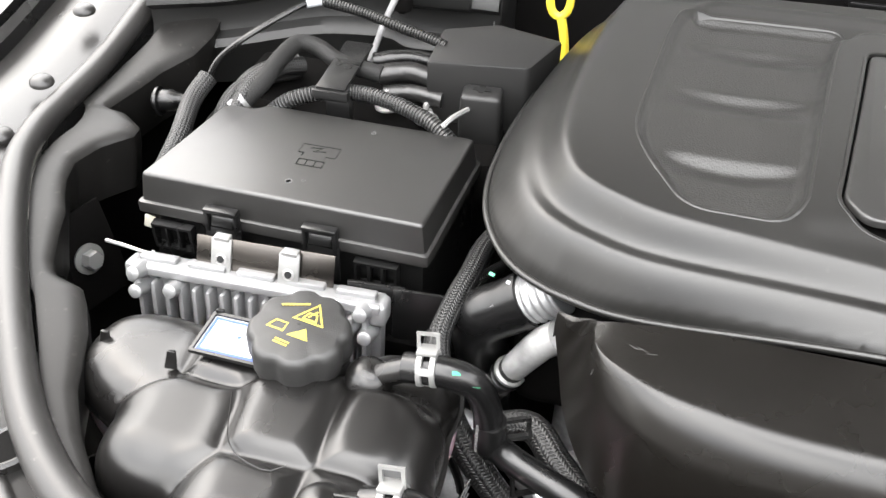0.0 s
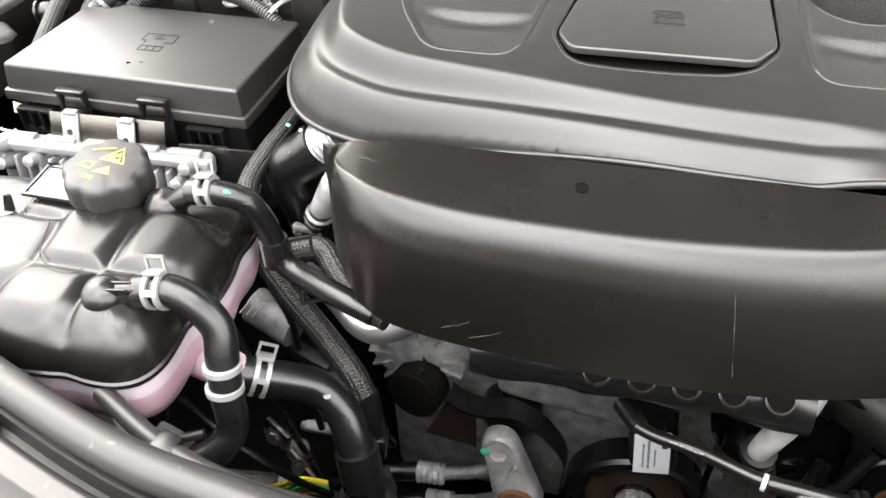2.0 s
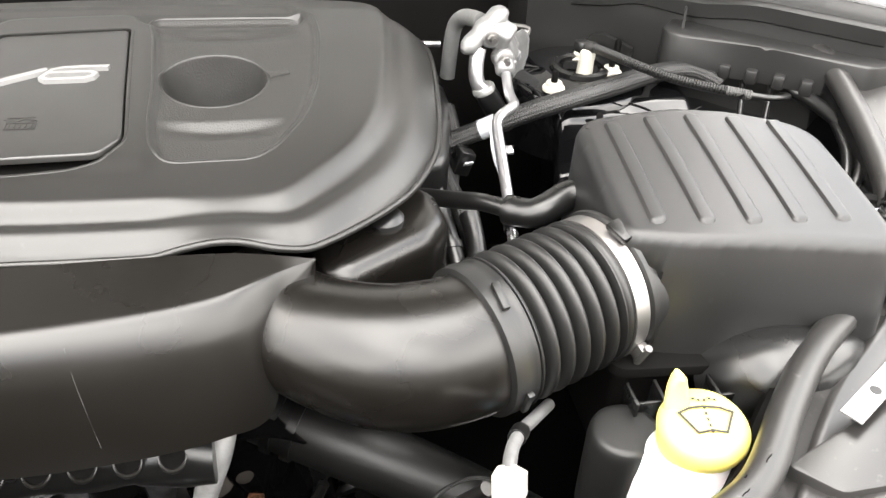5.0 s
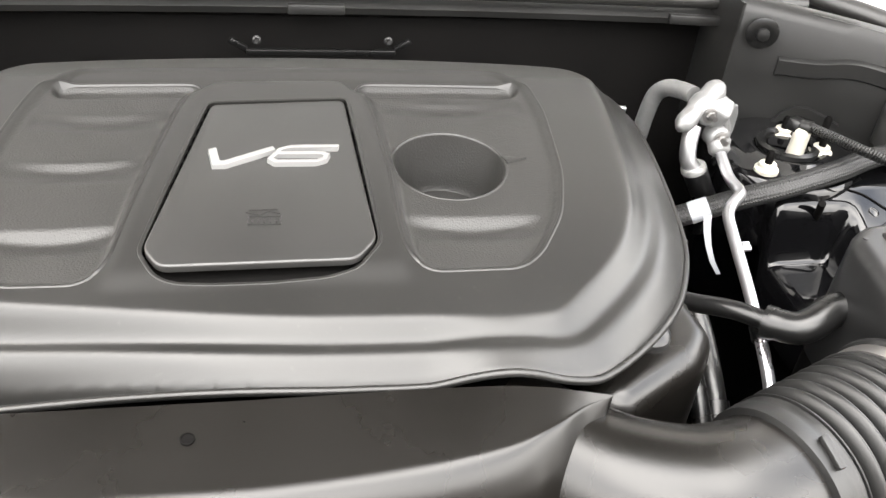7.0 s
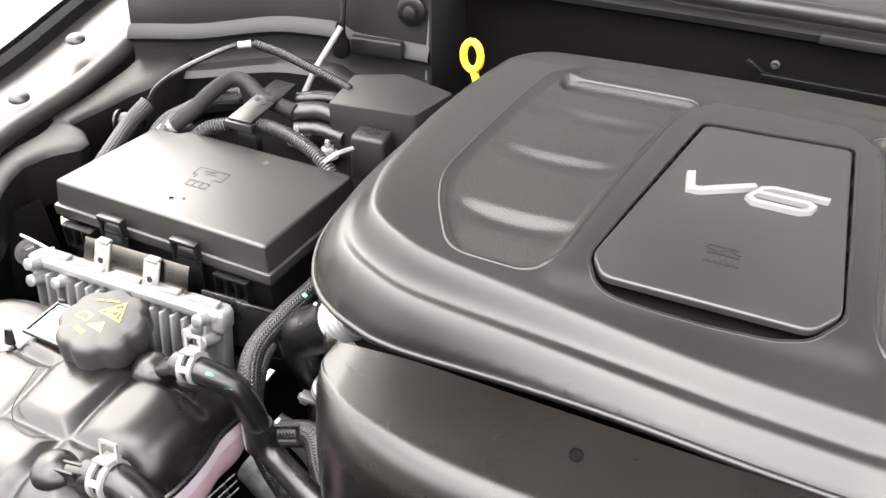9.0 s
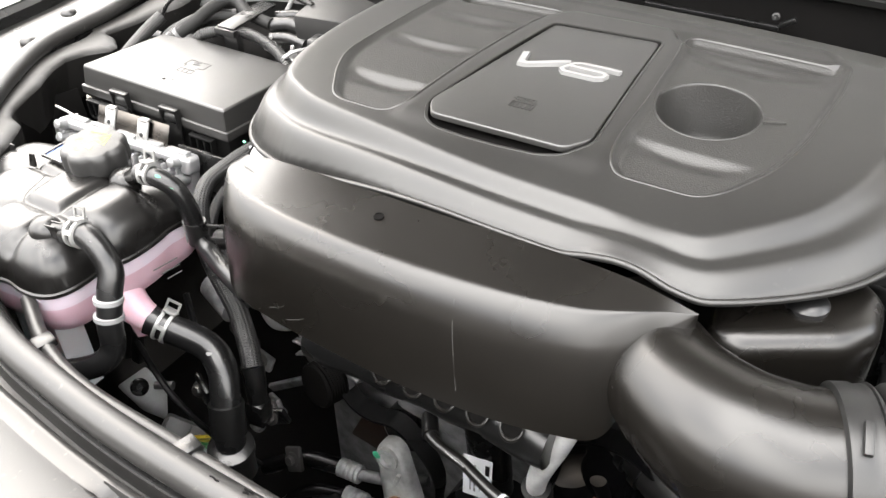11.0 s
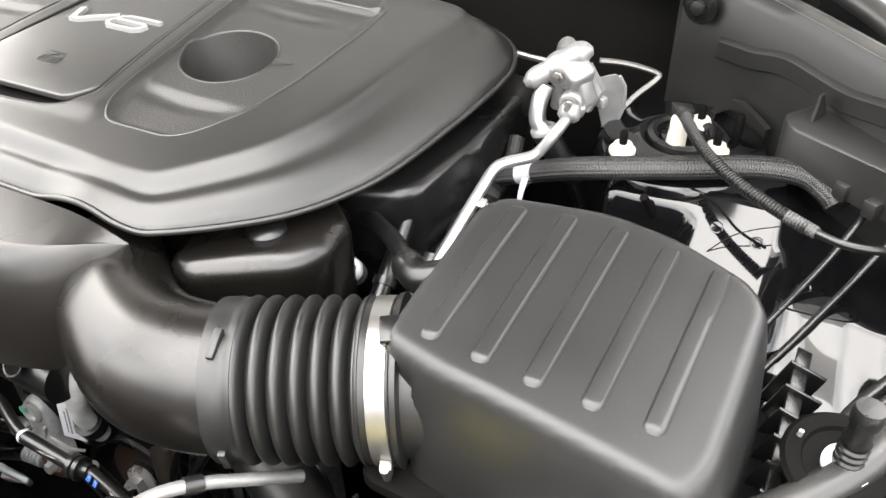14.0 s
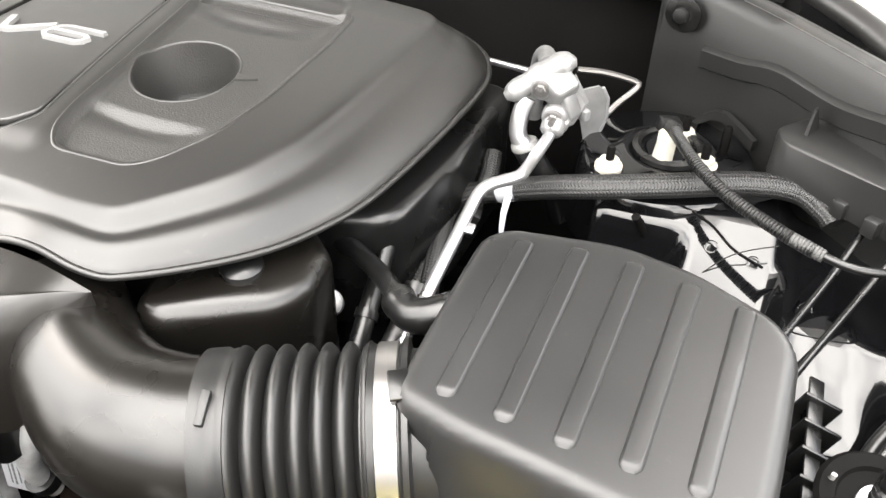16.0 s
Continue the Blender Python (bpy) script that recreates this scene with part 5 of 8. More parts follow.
# outline of the union of the lobes, seen from its middle
TC = (-0.105, 0.122)
tank_out = []
for a in np.linspace(0, 2 * math.pi, 120, endpoint=False):
    rr = np.linspace(0.0, 0.24, 481)
    q, _, _ = tank_field(TC[0] + rr * math.cos(a), TC[1] + rr * math.sin(a))
    r_out = rr[np.nonzero(q > 0.0)[0].max()]
    tank_out.append(r_out)
ang = np.linspace(0, 2 * math.pi, 120, endpoint=False)
tank_r = np.array(tank_out)
for _ in range(2):
    tank_r = (np.roll(tank_r, 1) + 2 * tank_r + np.roll(tank_r, -1)) / 4
tank_poly = [(TC[0] + r * math.cos(a), TC[1] + r * math.sin(a)) for r, a in zip(tank_r, ang)]


def tank_z(x, y):
    _, e, top = tank_field(x, y)
    d, _, _ = plan_dist(x, y, tank_poly)
    rim = tank_rim(x, y)
    s = np.clip(d / 0.042, 0, 1)
    roll = np.clip(1 - (1 - s) ** 2.3, 0, 1) ** 0.52
    e = np.sqrt(e * e + 0.0018 ** 2) - 0.0012
    g = np.clip(1 - e / 0.015, 0, 1)
    groove = 0.0068 * g ** 2.5
    return rim + (top - rim) * roll - groove * np.clip(d / 0.012, 0.25, 1)


part("upper_shell", height_sheet(tank_poly, 0.0018, tank_z, 0.004), M_TANK, tank, "lobed satin black upper half", smooth=75)


def tank_ring(k, dz, base=None):
    rows = []
    for r, a in zip(tank_r, ang):
        x, y = TC[0] + r * k * math.cos(a), TC[1] + r * k * math.sin(a)
        z = float(tank_rim(np.array([x]), np.array([y]))[0])
        rows.append((x, y, z + dz))
    return rows


part("weld_flange", loft([tank_ring(1.0, -0.002), tank_ring(1.022, -0.003), tank_ring(1.022, -0.007), tank_ring(1.0, -0.008)], cap=False), M_TANK, tank, smooth=60)
part("upper_band", loft([tank_ring(0.997, -0.007), tank_ring(0.992, -0.024)], cap=False), M_LILAC, tank, "milky lilac band above the coolant level", smooth=75)
part("lower_shell", loft([tank_ring(0.990, -0.0238), tank_ring(0.975, -0.042), tank_ring(0.93, -0.056), tank_ring(0.82, -0.066), tank_ring(0.5, -0.069)]), M_PINK, tank, "translucent lower half with pink coolant", smooth=75)
part("leg", loft([[(x, y, z) for x, y in ((-0.117 - w, 0.058), (-0.117 + w, 0.062), (-0.117 + w, 0.095), (-0.117 - w, 0.09))] for w, z in ((0.029, 0.85), (0.030, 0.80), (0.032, 0.74), (0.033, 0.70))]), M_FOOT, tank, "milky plastic foot", smooth=30)
part("outlet", tube([(-0.025, 0.115, 0.842), (-0.005, 0.114, 0.828), (0.012, 0.118, 0.815)], lambda s, l: 0.022 - 0.008 * s, 18, 0.003), M_PINK, tank, "pink-tinted outlet neck")
part("web", loft([[(-0.02, 0.10, 0.845), (-0.012, 0.10, 0.845), (-0.012, 0.104, 0.845), (-0.02, 0.104, 0.845)], [(-0.01, 0.108, 0.790), (0.012, 0.112, 0.800), (0.012, 0.116, 0.800), (-0.01, 0.112, 0.790)]]), M_PINK, tank)
for k in range(3):
    part("level_line", rbox((0.030 - 0.006 * k, 0.0006, 0.0012), (0.0135, 0.150 + 0.004 * k, 0.873 - 0.010 * k), (0, 0, 80), 0), M_GREYPRINT, tank)


def cap_wob(a, h):
    return 1 - 0.085 * (0.5 + 0.5 * math.cos(8 * a)) ** 2.2


CAP_AT = Vector((-0.114, 0.192, 0.938))
CAP_UP = Vector((0.02, -0.04, 1)).normalized()
capo = part("cap", lathe([(0.031, -0.004), (0.035, 0.0), (0.0362, 0.004), (0.0362, 0.020), (0.035, 0.0245), (0.0325, 0.0268), (0.031, 0.0272), (0.0, 0.0280)], CAP_AT, CAP_UP, 96, 10, cap_wob), M_CAP, tank, "black lobed pressure cap with yellow warning marks", smooth=40)
part("neck", lathe([(0.033, -0.03), (0.033, 0.0)], CAP_AT, CAP_UP, 32), M_TANK, tank)
CM = axis_pose(CAP_AT + CAP_UP * 0.0276, CAP_UP)
CM = Matrix.Translation(CAP_AT + CAP_UP * 0.0277) @ pose(0, 0, 0, 2.4, 1.2, -8)
part("warning_triangle", ribbon([(-0.006, 0.004), (0.016, 0.004), (0.005, 0.021)], 0.0013, 0.0003, CM, closed=True), M_YPAINT, capo)
part("warning_print", xform(join(ribbon([(0.000, 0.006), (0.010, 0.006), (0.008, 0.012), (0.002, 0.012)], 0.0014, 0.0003, closed=True), ribbon([(0.003, 0.008), (0.007, 0.015)], 0.0014, 0.0003)), CM), M_YPAINT, capo)
part("book_mark", ribbon([(-0.019, -0.009), (-0.010, -0.009), (-0.007, -0.0095), (-0.007, -0.002), (-0.016, -0.002)], 0.0013, 0.0003, CM, closed=True), M_YPAINT, capo)
tri_b = prism([(-0.003, -0.0115), (0.013, -0.0115), (0.007, -0.002)], 0, 0.0003)
part("small_triangle", xform(tri_b, CM), M_YPAINT, capo)
bars(CM @ pose(-0.0105, 0.0155, 0, 0, 0, 24), 1, 0.020, 0.0028, capo, M_YPAINT, "warning_bars", seed=3)
bars(CM @ pose(-0.003, -0.0185, 0, 0, 0, -4), 2, 0.011, 0.005, capo, M_YPAINT, "warning_bars", seed=4)
part("vent_dot", lathe([(0.0012, 0), (0.001, 0.0004)], CAP_AT + CAP_UP * 0.0278, CAP_UP, 10), M_INK, capo)
# paper label in a raised frame, lying on a lobe
LM = pose(-0.166, 0.193, 0.9335, 4, -3, -4)
part("label_frame", ribbon([(-0.025, -0.018), (0.025, -0.018), (0.025, 0.018), (-0.025, 0.018)], 0.003, 0.003, LM, closed=True), M_TANK, tank)
lab = part("label", xform(rbox((0.048, 0.034, 0.0012), (0, 0, 0.0006), bevel=0.0003), LM), M_WHITE, tank, "white and blue paper label")
part("label_border", ribbon([(-0.0215, -0.0145), (0.0215, -0.0145), (0.0215, 0.0145), (-0.0215, 0.0145)], 0.0026, 0.0004, LM @ pose(0, 0, 0.0011), closed=True), M_BLUE, lab)
part("label_mark", xform(lathe([(0.0016, 0), (0.001, 0.0003)], (0.003, 0.002, 0.0012), n=10), LM), M_BLUE, lab)
for x, y, z in ((-0.272, 0.188, 0.906), (-0.205, 0.170, 0.922), (-0.188, 0.214, 0.926)):
    part("peg", rbox((0.009, 0.004, 0.018), (x, y, z + 0.004), (0, 12, 15), 0.0012, 2, 0.3), M_TANK, tank)
for (x, y, z), q in (((-0.062, 0.182, 0.931), (-0.024, 0.1845, 0.957)), ((-0.056, 0.076, 0.934), (-0.020, 0.083, 0.945))):
    nip = part("nipple", join(lathe([(0.0165, -0.012), (0.0165, 0.004), (0.0155, 0.010), (0.012, 0.0155), (0.007, 0.018), (0.0, 0.0188)], (x, y, z), (0.05, -0.1, 1), 28), tube([(x, y, z + 0.006), ((x + q[0]) / 2, (y + q[1]) / 2, (z + 0.006 + q[2]) / 2), q], 0.0085, 16, smooth=False)), M_TANK, tank, "black moulded hose nipple", smooth=60)
    for d in (-0.004, 0.004):
        part("nipple_rib", rbox((0.018, 0.002, 0.006), (x + 0.014, y + d, z + 0.015), (0, -6, 4), 0.0007), M_TANK, nip)
part("mold_line", tube([(-0.145, 0.145, 0.9372), (-0.128, 0.105, 0.9385), (-0.100, 0.092, 0.9395), (-0.088, 0.100, 0.9372)], 0.0004, 4, 0.004), M_TANK, tank)
for y0, z0 in ((0.125, 0.885), (0.09, 0.878), (0.055, 0.88)):
    part("rib", loft([[(-0.205 + 0.5 * (y0 - 0.12), y0, z0 + 0.004), (-0.205 + 0.5 * (y0 - 0.12), y0 + 0.003, z0 + 0.004), (-0.205 + 0.5 * (y0 - 0.12), y0 + 0.003, z0 - 0.03), (-0.205 + 0.5 * (y0 - 0.12), y0, z0 - 0.03)],
                      [(-0.265 + 0.9 * (y0 - 0.12), y0 - 0.022, z0 - 0.012), (-0.265 + 0.9 * (y0 - 0.12), y0 - 0.019, z0 - 0.012), (-0.265 + 0.9 * (y0 - 0.12), y0 - 0.019, z0 - 0.04), (-0.265 + 0.9 * (y0 - 0.12), y0 - 0.022, z0 - 0.04)]]), M_TANK, tank)

# ---- hoses on the left ----
hose_a = thing("vent_hose", (0.02, 0.19, 0.9), "thin black rubber hose with a pale spring clamp", "hose")
part("tube", tube([(-0.036, 0.184, 0.953), (-0.010, 0.183, 0.957), (0.010, 0.188, 0.946), (0.020, 0.192, 0.918), (0.023, 0.193, 0.891), (0.038, 0.190, 0.874), (0.079, 0.174, 0.870), (0.115, 0.166, 0.862)], 0.0105, 18), M_RUBBER, hose_a)
clamp_at("clamp", (-0.020, 0.1835, 0.9575), (1, 0.05, 0.1), 0.0115, hose_a, 0.013, (-0.2, 0.3, 1))
for k, (x, y, z) in enumerate(((0.0, 0.1815, 0.9642), (0.013, 0.184, 0.9535))):
    part("paint_dab", rbox((0.006, 0.003, 0.0012), (x, y - 0.003, z - 0.001), (25, 20, 30), 0.0004), M_GREEN, hose_a)
bars(pose(0.0155, 0.1835, 0.895, 90, 0, 10) @ pose(0, 0, 0.0, 0, 0, 90), 1, 0.03, 0.004, hose_a, M_GREYPRINT, seed=9)
part("tape_wrap", lathe([(0.0112, 0), (0.0118, 0.002), (0.0118, 0.026), (0.0112, 0.028)], (0.0225, 0.1930, 0.878), (0.02, 0, 1), 18), M_BLACK, hose_a)
hose_b = thing("overflow_hose", (0.03, 0.07, 0.9), "bent black rubber hose with crimped metal joint", "hose")
part("tube", tube([(-0.032, 0.083, 0.940), (-0.008, 0.084, 0.946), (0.012, 0.082, 0.940), (0.029, 0.077, 0.922), (0.033, 0.066, 0.902), (0.036, 0.054, 0.872), (0.037, 0.049, 0.846), (0.030, 0.036, 0.832), (0.004, 0.020, 0.822), (-0.04, 0.0, 0.812)], 0.0125, 18), M_RUBBER, hose_b)
clamp_at("clamp", (-0.014, 0.0835, 0.9455), (1, 0.0, 0.15), 0.0132, hose_b, 0.014, (-0.1, 0.35, 1))
clamp_at("crimp_ring", (0.0335, 0.0625, 0.897), (0.05, -0.25, -1), 0.0132, hose_b, 0.0055, ear=None, material=M_ALU)
clamp_at("crimp_ring", (0.0345, 0.0565, 0.880), (0.05, -0.25, -1), 0.0132, hose_b, 0.0055, ear=None, material=M_ALU)
bars(pose(0.004, 0.0775, 0.9525, -30, 10, -8), 1, 0.022, 0.004, hose_b, M_GREYPRINT, seed=11)
hose_c = thing("coolant_outlet_hose", (0.06, 0.13, 0.77), "thick black rubber coolant hose with a pale spring clamp", "hose")
part("tube", tube([(0.006, 0.116, 0.818), (0.026, 0.124, 0.808), (0.064, 0.138, 0.787), (0.087, 0.132, 0.770), (0.100, 0.118, 0.748), (0.108, 0.106, 0.72), (0.115, 0.098, 0.69), (0.118, 0.094, 0.60)], 0.0165, 22), M_RUBBER, hose_c)
clamp_at("clamp", (0.022, 0.1225, 0.8105), (1, 0.3, -0.45), 0.0172, hose_c, 0.014, (0.4, 0.6, 1))
part("joint_flange", lathe([(0.018, 0), (0.026, 0.003), (0.026, 0.010), (0.018, 0.014)], (0.114, 0.098, 0.684), (0.05, -0.08, 1), 24), M_BLACK, hose_c)
part("joint", tube([(0.1035, 0.1135, 0.742), (0.108, 0.106, 0.720), (0.110, 0.103, 0.708)], 0.0195, 24, smooth=False), M_BLACK, hose_c, "black screwed hose joint")
part("lower_collar", tube([(0.115, 0.097, 0.684), (0.117, 0.095, 0.655)], 0.0235, 24, smooth=False), M_BLACK, hose_c)
part("hose_mark", lathe([(0.0034, 0), (0.0034, 0.0005), (0.0022, 0.0005)], (0.078, 0.1275, 0.7925), (0.3, -0.5, 1), 12), M_GREYPRINT, hose_c)
harness = thing("braided_harness", (0.04, 0.2, 0.82), "black woven-sleeve wiring harness curving past the tank", "wiring harness")
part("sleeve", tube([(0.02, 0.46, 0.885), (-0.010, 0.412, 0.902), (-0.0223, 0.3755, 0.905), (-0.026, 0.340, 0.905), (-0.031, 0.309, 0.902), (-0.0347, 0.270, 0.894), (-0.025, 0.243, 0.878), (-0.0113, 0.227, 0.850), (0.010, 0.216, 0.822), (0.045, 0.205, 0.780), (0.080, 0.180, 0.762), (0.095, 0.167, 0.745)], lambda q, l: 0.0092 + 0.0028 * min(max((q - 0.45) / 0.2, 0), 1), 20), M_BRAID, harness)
part("boot", tube([(0.094, 0.168, 0.748), (0.101, 0.160, 0.722), (0.103, 0.157, 0.705)], lambda s, l: 0.0135 - 0.002 * s, 16), M_BLACK, harness)
part("plug", rbox((0.022, 0.022, 0.036), (0.104, 0.156, 0.690), (0, 5, 10), 0.003), M_BLACK, harness)
h2 = thing("braided_branch", (0.08, 0.2, 0.86), "short black woven-sleeve wiring branch", "wiring harness")
part("sleeve", tube([(0.020, 0.222, 0.862), (0.050, 0.225, 0.868), (0.075, 0.20, 0.862), (0.10, 0.178, 0.858), (0.125, 0.17, 0.855)], 0.0115, 18), M_BRAID, h2)
h3 = thing("braided_branch", (-0.01, 0.33, 0.86), "short black woven-sleeve wiring branch", "wiring harness")
part("sleeve", tube([(0.005, 0.44, 0.85), (-0.022, 0.385, 0.862), (-0.046, 0.335, 0.862), (-0.048, 0.29, 0.850), (-0.034, 0.25, 0.82)], 0.0065, 16), M_BRAID, h3)
for k, (x, y, z) in enumerate(((0.040, 0.205, 0.890), (0.052, 0.185, 0.855))):
    clipb = thing("hose_clip", (x, y, z), "small black plastic hose clip", "clip")
    part("frame", ribbon([(-0.009, -0.007), (0.009, -0.007), (0.009, 0.007), (-0.009, 0.007)], 0.003, 0.004, pose(x, y, z, 70, 0, 25), closed=True), M_BLACK, clipb)
thermo = thing("radiator_hose_end", (0.03, 0.3, 0.9), "fat black rubber hose end with a crimped alloy collar", "hose")
HOSE_WAY = Vector((-0.064, 0.004, -0.055)).normalized()
HOSE_END = Vector((0.052, 0.304, 0.942))
part("collar", tube([tuple(HOSE_END), tuple(HOSE_END + HOSE_WAY * 0.030)], lambda s, l: 0.0212 + 0.0011 * math.sin(l * 900), 28, 0.0012), M_ALU, thermo, "ribbed alloy collar")
part("band", tube([tuple(HOSE_END + HOSE_WAY * 0.029), tuple(HOSE_END + HOSE_WAY * 0.040)], 0.0236, 28, smooth=False), M_RUBBER, thermo)
part("bulb", tube([tuple(HOSE_END + HOSE_WAY * 0.028), tuple(HOSE_END + HOSE_WAY * 0.055), tuple(HOSE_END + HOSE_WAY * 0.078), tuple(HOSE_END + HOSE_WAY * 0.088 + Vector((0.004, 0.004, -0.016))), (-0.008, 0.325, 0.830), (-0.004, 0.345, 0.74)], lambda s, l: 0.0225 + 0.0010 * math.sin(3 * s), 26), M_RUBBER, thermo)
hm = axis_pose(HOSE_END + HOSE_WAY * 0.062, Vector((-0.42, -0.80, 0.42)), 0)
bars(hm @ pose(0, 0, 0.0222, 0, 0, 62), 1, 0.026, 0.005, thermo, M_GREYPRINT, seed=21)
for q, m in ((0.010, M_TAPE), (-0.004, M_TAPE), (-0.020, M_GREEN)):
    part("paint_dab", xform(rbox((0.005, 0.003, 0.001), (q, 0.016, 0.0205), (-25, 0, 0), 0.0003), axis_pose(HOSE_END + HOSE_WAY * 0.044, Vector((-0.30, -0.75, 0.60)), 0)), m, thermo)
fitting = thing("quick_connector", (0.075, 0.24, 0.87), "pale plastic quick connector on a shiny pipe", "connector")
part("pipe", tube([(0.058, 0.282, 0.912), (0.046, 0.285, 0.898), (0.034, 0.2885, 0.876), (0.024, 0.2915, 0.856)], lambda s, l: 0.0135 - 0.002 * s, 18), M_CAST, fitting)
part("pipe_tail", tube([(0.024, 0.2915, 0.856), (0.014, 0.2955, 0.834), (0.004, 0.300, 0.806), (0.0, 0.302, 0.77)], 0.0115, 16), M_RUBBER, fitting)
for q in (0.2, 0.55):
    part("ring", lathe([(0.0118, 0), (0.0142, 0.001), (0.0142, 0.004), (0.0118, 0.005)], (0.024 - 0.010 * q, 0.2915 + 0.004 * q, 0.856 - 0.022 * q), (-0.42, 0.17, -0.9), 18), M_BLACK if q > 0.3 else M_CLAMP, fitting)
part("wing", join(rbox((0.030, 0.006, 0.005), (0.008, 0.286, 0.832), (0, 28, 20), 0.0012), rbox((0.008, 0.014, 0.005), (-0.004, 0.290, 0.828), (10, 28, 20), 0.0012)), M_CLAMP, fitting, "pale plastic locking wing")
silver = thing("aluminium_pipe", (0.06, 0.24, 0.77), "bright bent aluminium pipe", "pipe")
part("tube", tube([(-0.02, 0.262, 0.815), (0.010, 0.262, 0.800), (0.040, 0.252, 0.780), (0.072, 0.232, 0.765), (0.100, 0.225, 0.772), (0.150, 0.235, 0.800)], 0.011, 18), M_PIPE, silver)
alum = thing("alloy_stub", (-0.02, 0.24, 0.73), "dull alloy pipe stub", "pipe")
part("stub", tube([(-0.055, 0.262, 0.738), (-0.005, 0.246, 0.728)], 0.020, 20, smooth=False), M_ALU_DULL, alum)
part("connector", rbox((0.048, 0.016, 0.014), (0.012, 0.236, 0.700), (0, 8, -16), 0.002), M_GREY, alum)
earth = thing("earth_bracket", (-0.18, 0.19, 0.53), "bent bare steel bracket with a black bolt", "bracket")
EM = axis_pose((-0.180, 0.193, 0.545), (0.62, -0.45, 0.64), 0)
part("plate", xform(prism(round_poly([(-0.024, 0.018), (0.022, 0.020), (0.030, -0.022), (0.006, -0.062), (-0.014, -0.030)], 0.004, 3), -0.0015, 0.0015, 0.0005), EM @ pose(0, 0, 0, 0, 0, 18)), M_ALU_BLOCK, earth)
part("washer", xform(lathe([(0.013, 0.001), (0.013, 0.004), (0.010, 0.006), (0.007, 0.004), (0.004, 0.008), (0.0, 0.008)], (0, 0, 0), n=22), EM), M_BLACK, earth, "black ringed bolt head")
part("stub", tube([(-0.160, 0.205, 0.548), (-0.135, 0.216, 0.551)], 0.006, 12, smooth=False), M_ALU_BLOCK, earth)
sens = thing("wiring_plug", (-0.06, 0.16, 0.53), "grey plastic wiring plug with coloured wires", "connector")
PM = axis_pose((-0.062, 0.160, 0.535), (0.55, -0.50, 0.67), 0)
part("plug", xform(join(rbox((0.070, 0.050, 0.030), bevel=0.005), rbox((0.034, 0.058, 0.022), (-0.014, -0.004, 0.008), bevel=0.004)), PM @ pose(0, 0, 0, 0, 0, -35)), M_GREYPRINT, sens)
part("lock", xform(rbox((0.014, 0.054, 0.034), (0.036, 0, 0), bevel=0.002), PM @ pose(0, 0, 0, 0, 0, -35)), M_TAPE, sens, "pale locking bar")
for k, m in enumerate((M_YELLOW, M_YPAINT, M_WIRE_G, M_WIRE_G, M_WIRE_R, M_YPAINT)):
    part("wire", tube([(-0.040, 0.162 + 0.002 * k, 0.552 - 0.007 * k), (-0.018, 0.166, 0.562 - 0.008 * k), (0.006, 0.17, 0.575 - 0.006 * k), (0.03, 0.18, 0.56 - 0.004 * k)], 0.0024, 6, 0.005), m, sens)
for x, z, w in ((-0.185, 0.645, 0.012), (-0.160, 0.648, 0.016), (-0.205, 0.640, 0.010)):
    part("rail", rbox((w, 0.010, 0.070), (x, 0.20, z - 0.01), (-12, 6, 0), 0.002), M_GREY, sens)

# ---- rear left: relay cover, cables, conduits ----
relay = thing("relay_cover", (-0.06, 0.57, 0.94), "dark grey plastic terminal cover with a small side cap", "terminal cover")
rc = prism(round_poly([(-0.122, 0.548), (-0.022, 0.556), (0.004, 0.600), (-0.062, 0.612), (-0.118, 0.600)], 0.004, 3), 0.905, 0.985, 0.003)
for v in rc.verts:
    if v.co.z > 0.95:
        v.co.z += 0.30 * max(v.co.y - 0.562, 0) - 0.10 * max(-0.085 - v.co.x, 0)
part("cover", rc, M_GREY, relay)
cap2 = part("terminal_cap", rbox((0.044, 0.030, 0.056), (-0.062, 0.536, 0.937), (0, 0, 4), 0.005, 3, 0.10), M_GREY, relay, "small grey terminal cap")
part("cross_slot", join(rbox((0.018, 0.005, 0.0008), (-0.062, 0.538, 0.9655), bevel=0), rbox((0.006, 0.012, 0.0009), (-0.063, 0.538, 0.9655), bevel=0)), M_INK, cap2)
strap = thing("harness_bracket", (-0.205, 0.545, 0.965), "flat black metal bracket with holes", "bracket")
part("plate", rbox((0.030, 0.094, 0.003), (-0.205, 0.546, 0.9655), (2, 0, 1), 0.001), M_BLACK, strap)
for x, y in ((-0.198, 0.585), (-0.212, 0.545), (-0.200, 0.540)):
    part("hole", lathe([(0.0036, 0), (0.0034, 0.0007)], (x, y, 0.9668), n=12), M_INK, strap)
part("lip", rbox((0.036, 0.008, 0.010), (-0.204, 0.499, 0.958), bevel=0.001), M_BLACK, strap)
part("stem", rbox((0.024, 0.012, 0.04), (-0.198, 0.505, 0.935), bevel=0.001), M_BLACK, strap)
conduit = thing("corrugated_conduit", (-0.13, 0.5, 0.95), "silvery black corrugated wiring conduit", "conduit")
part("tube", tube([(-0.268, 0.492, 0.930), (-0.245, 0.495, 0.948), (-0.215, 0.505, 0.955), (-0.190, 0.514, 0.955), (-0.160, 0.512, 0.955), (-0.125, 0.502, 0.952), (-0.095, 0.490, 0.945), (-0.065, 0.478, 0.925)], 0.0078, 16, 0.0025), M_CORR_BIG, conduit)
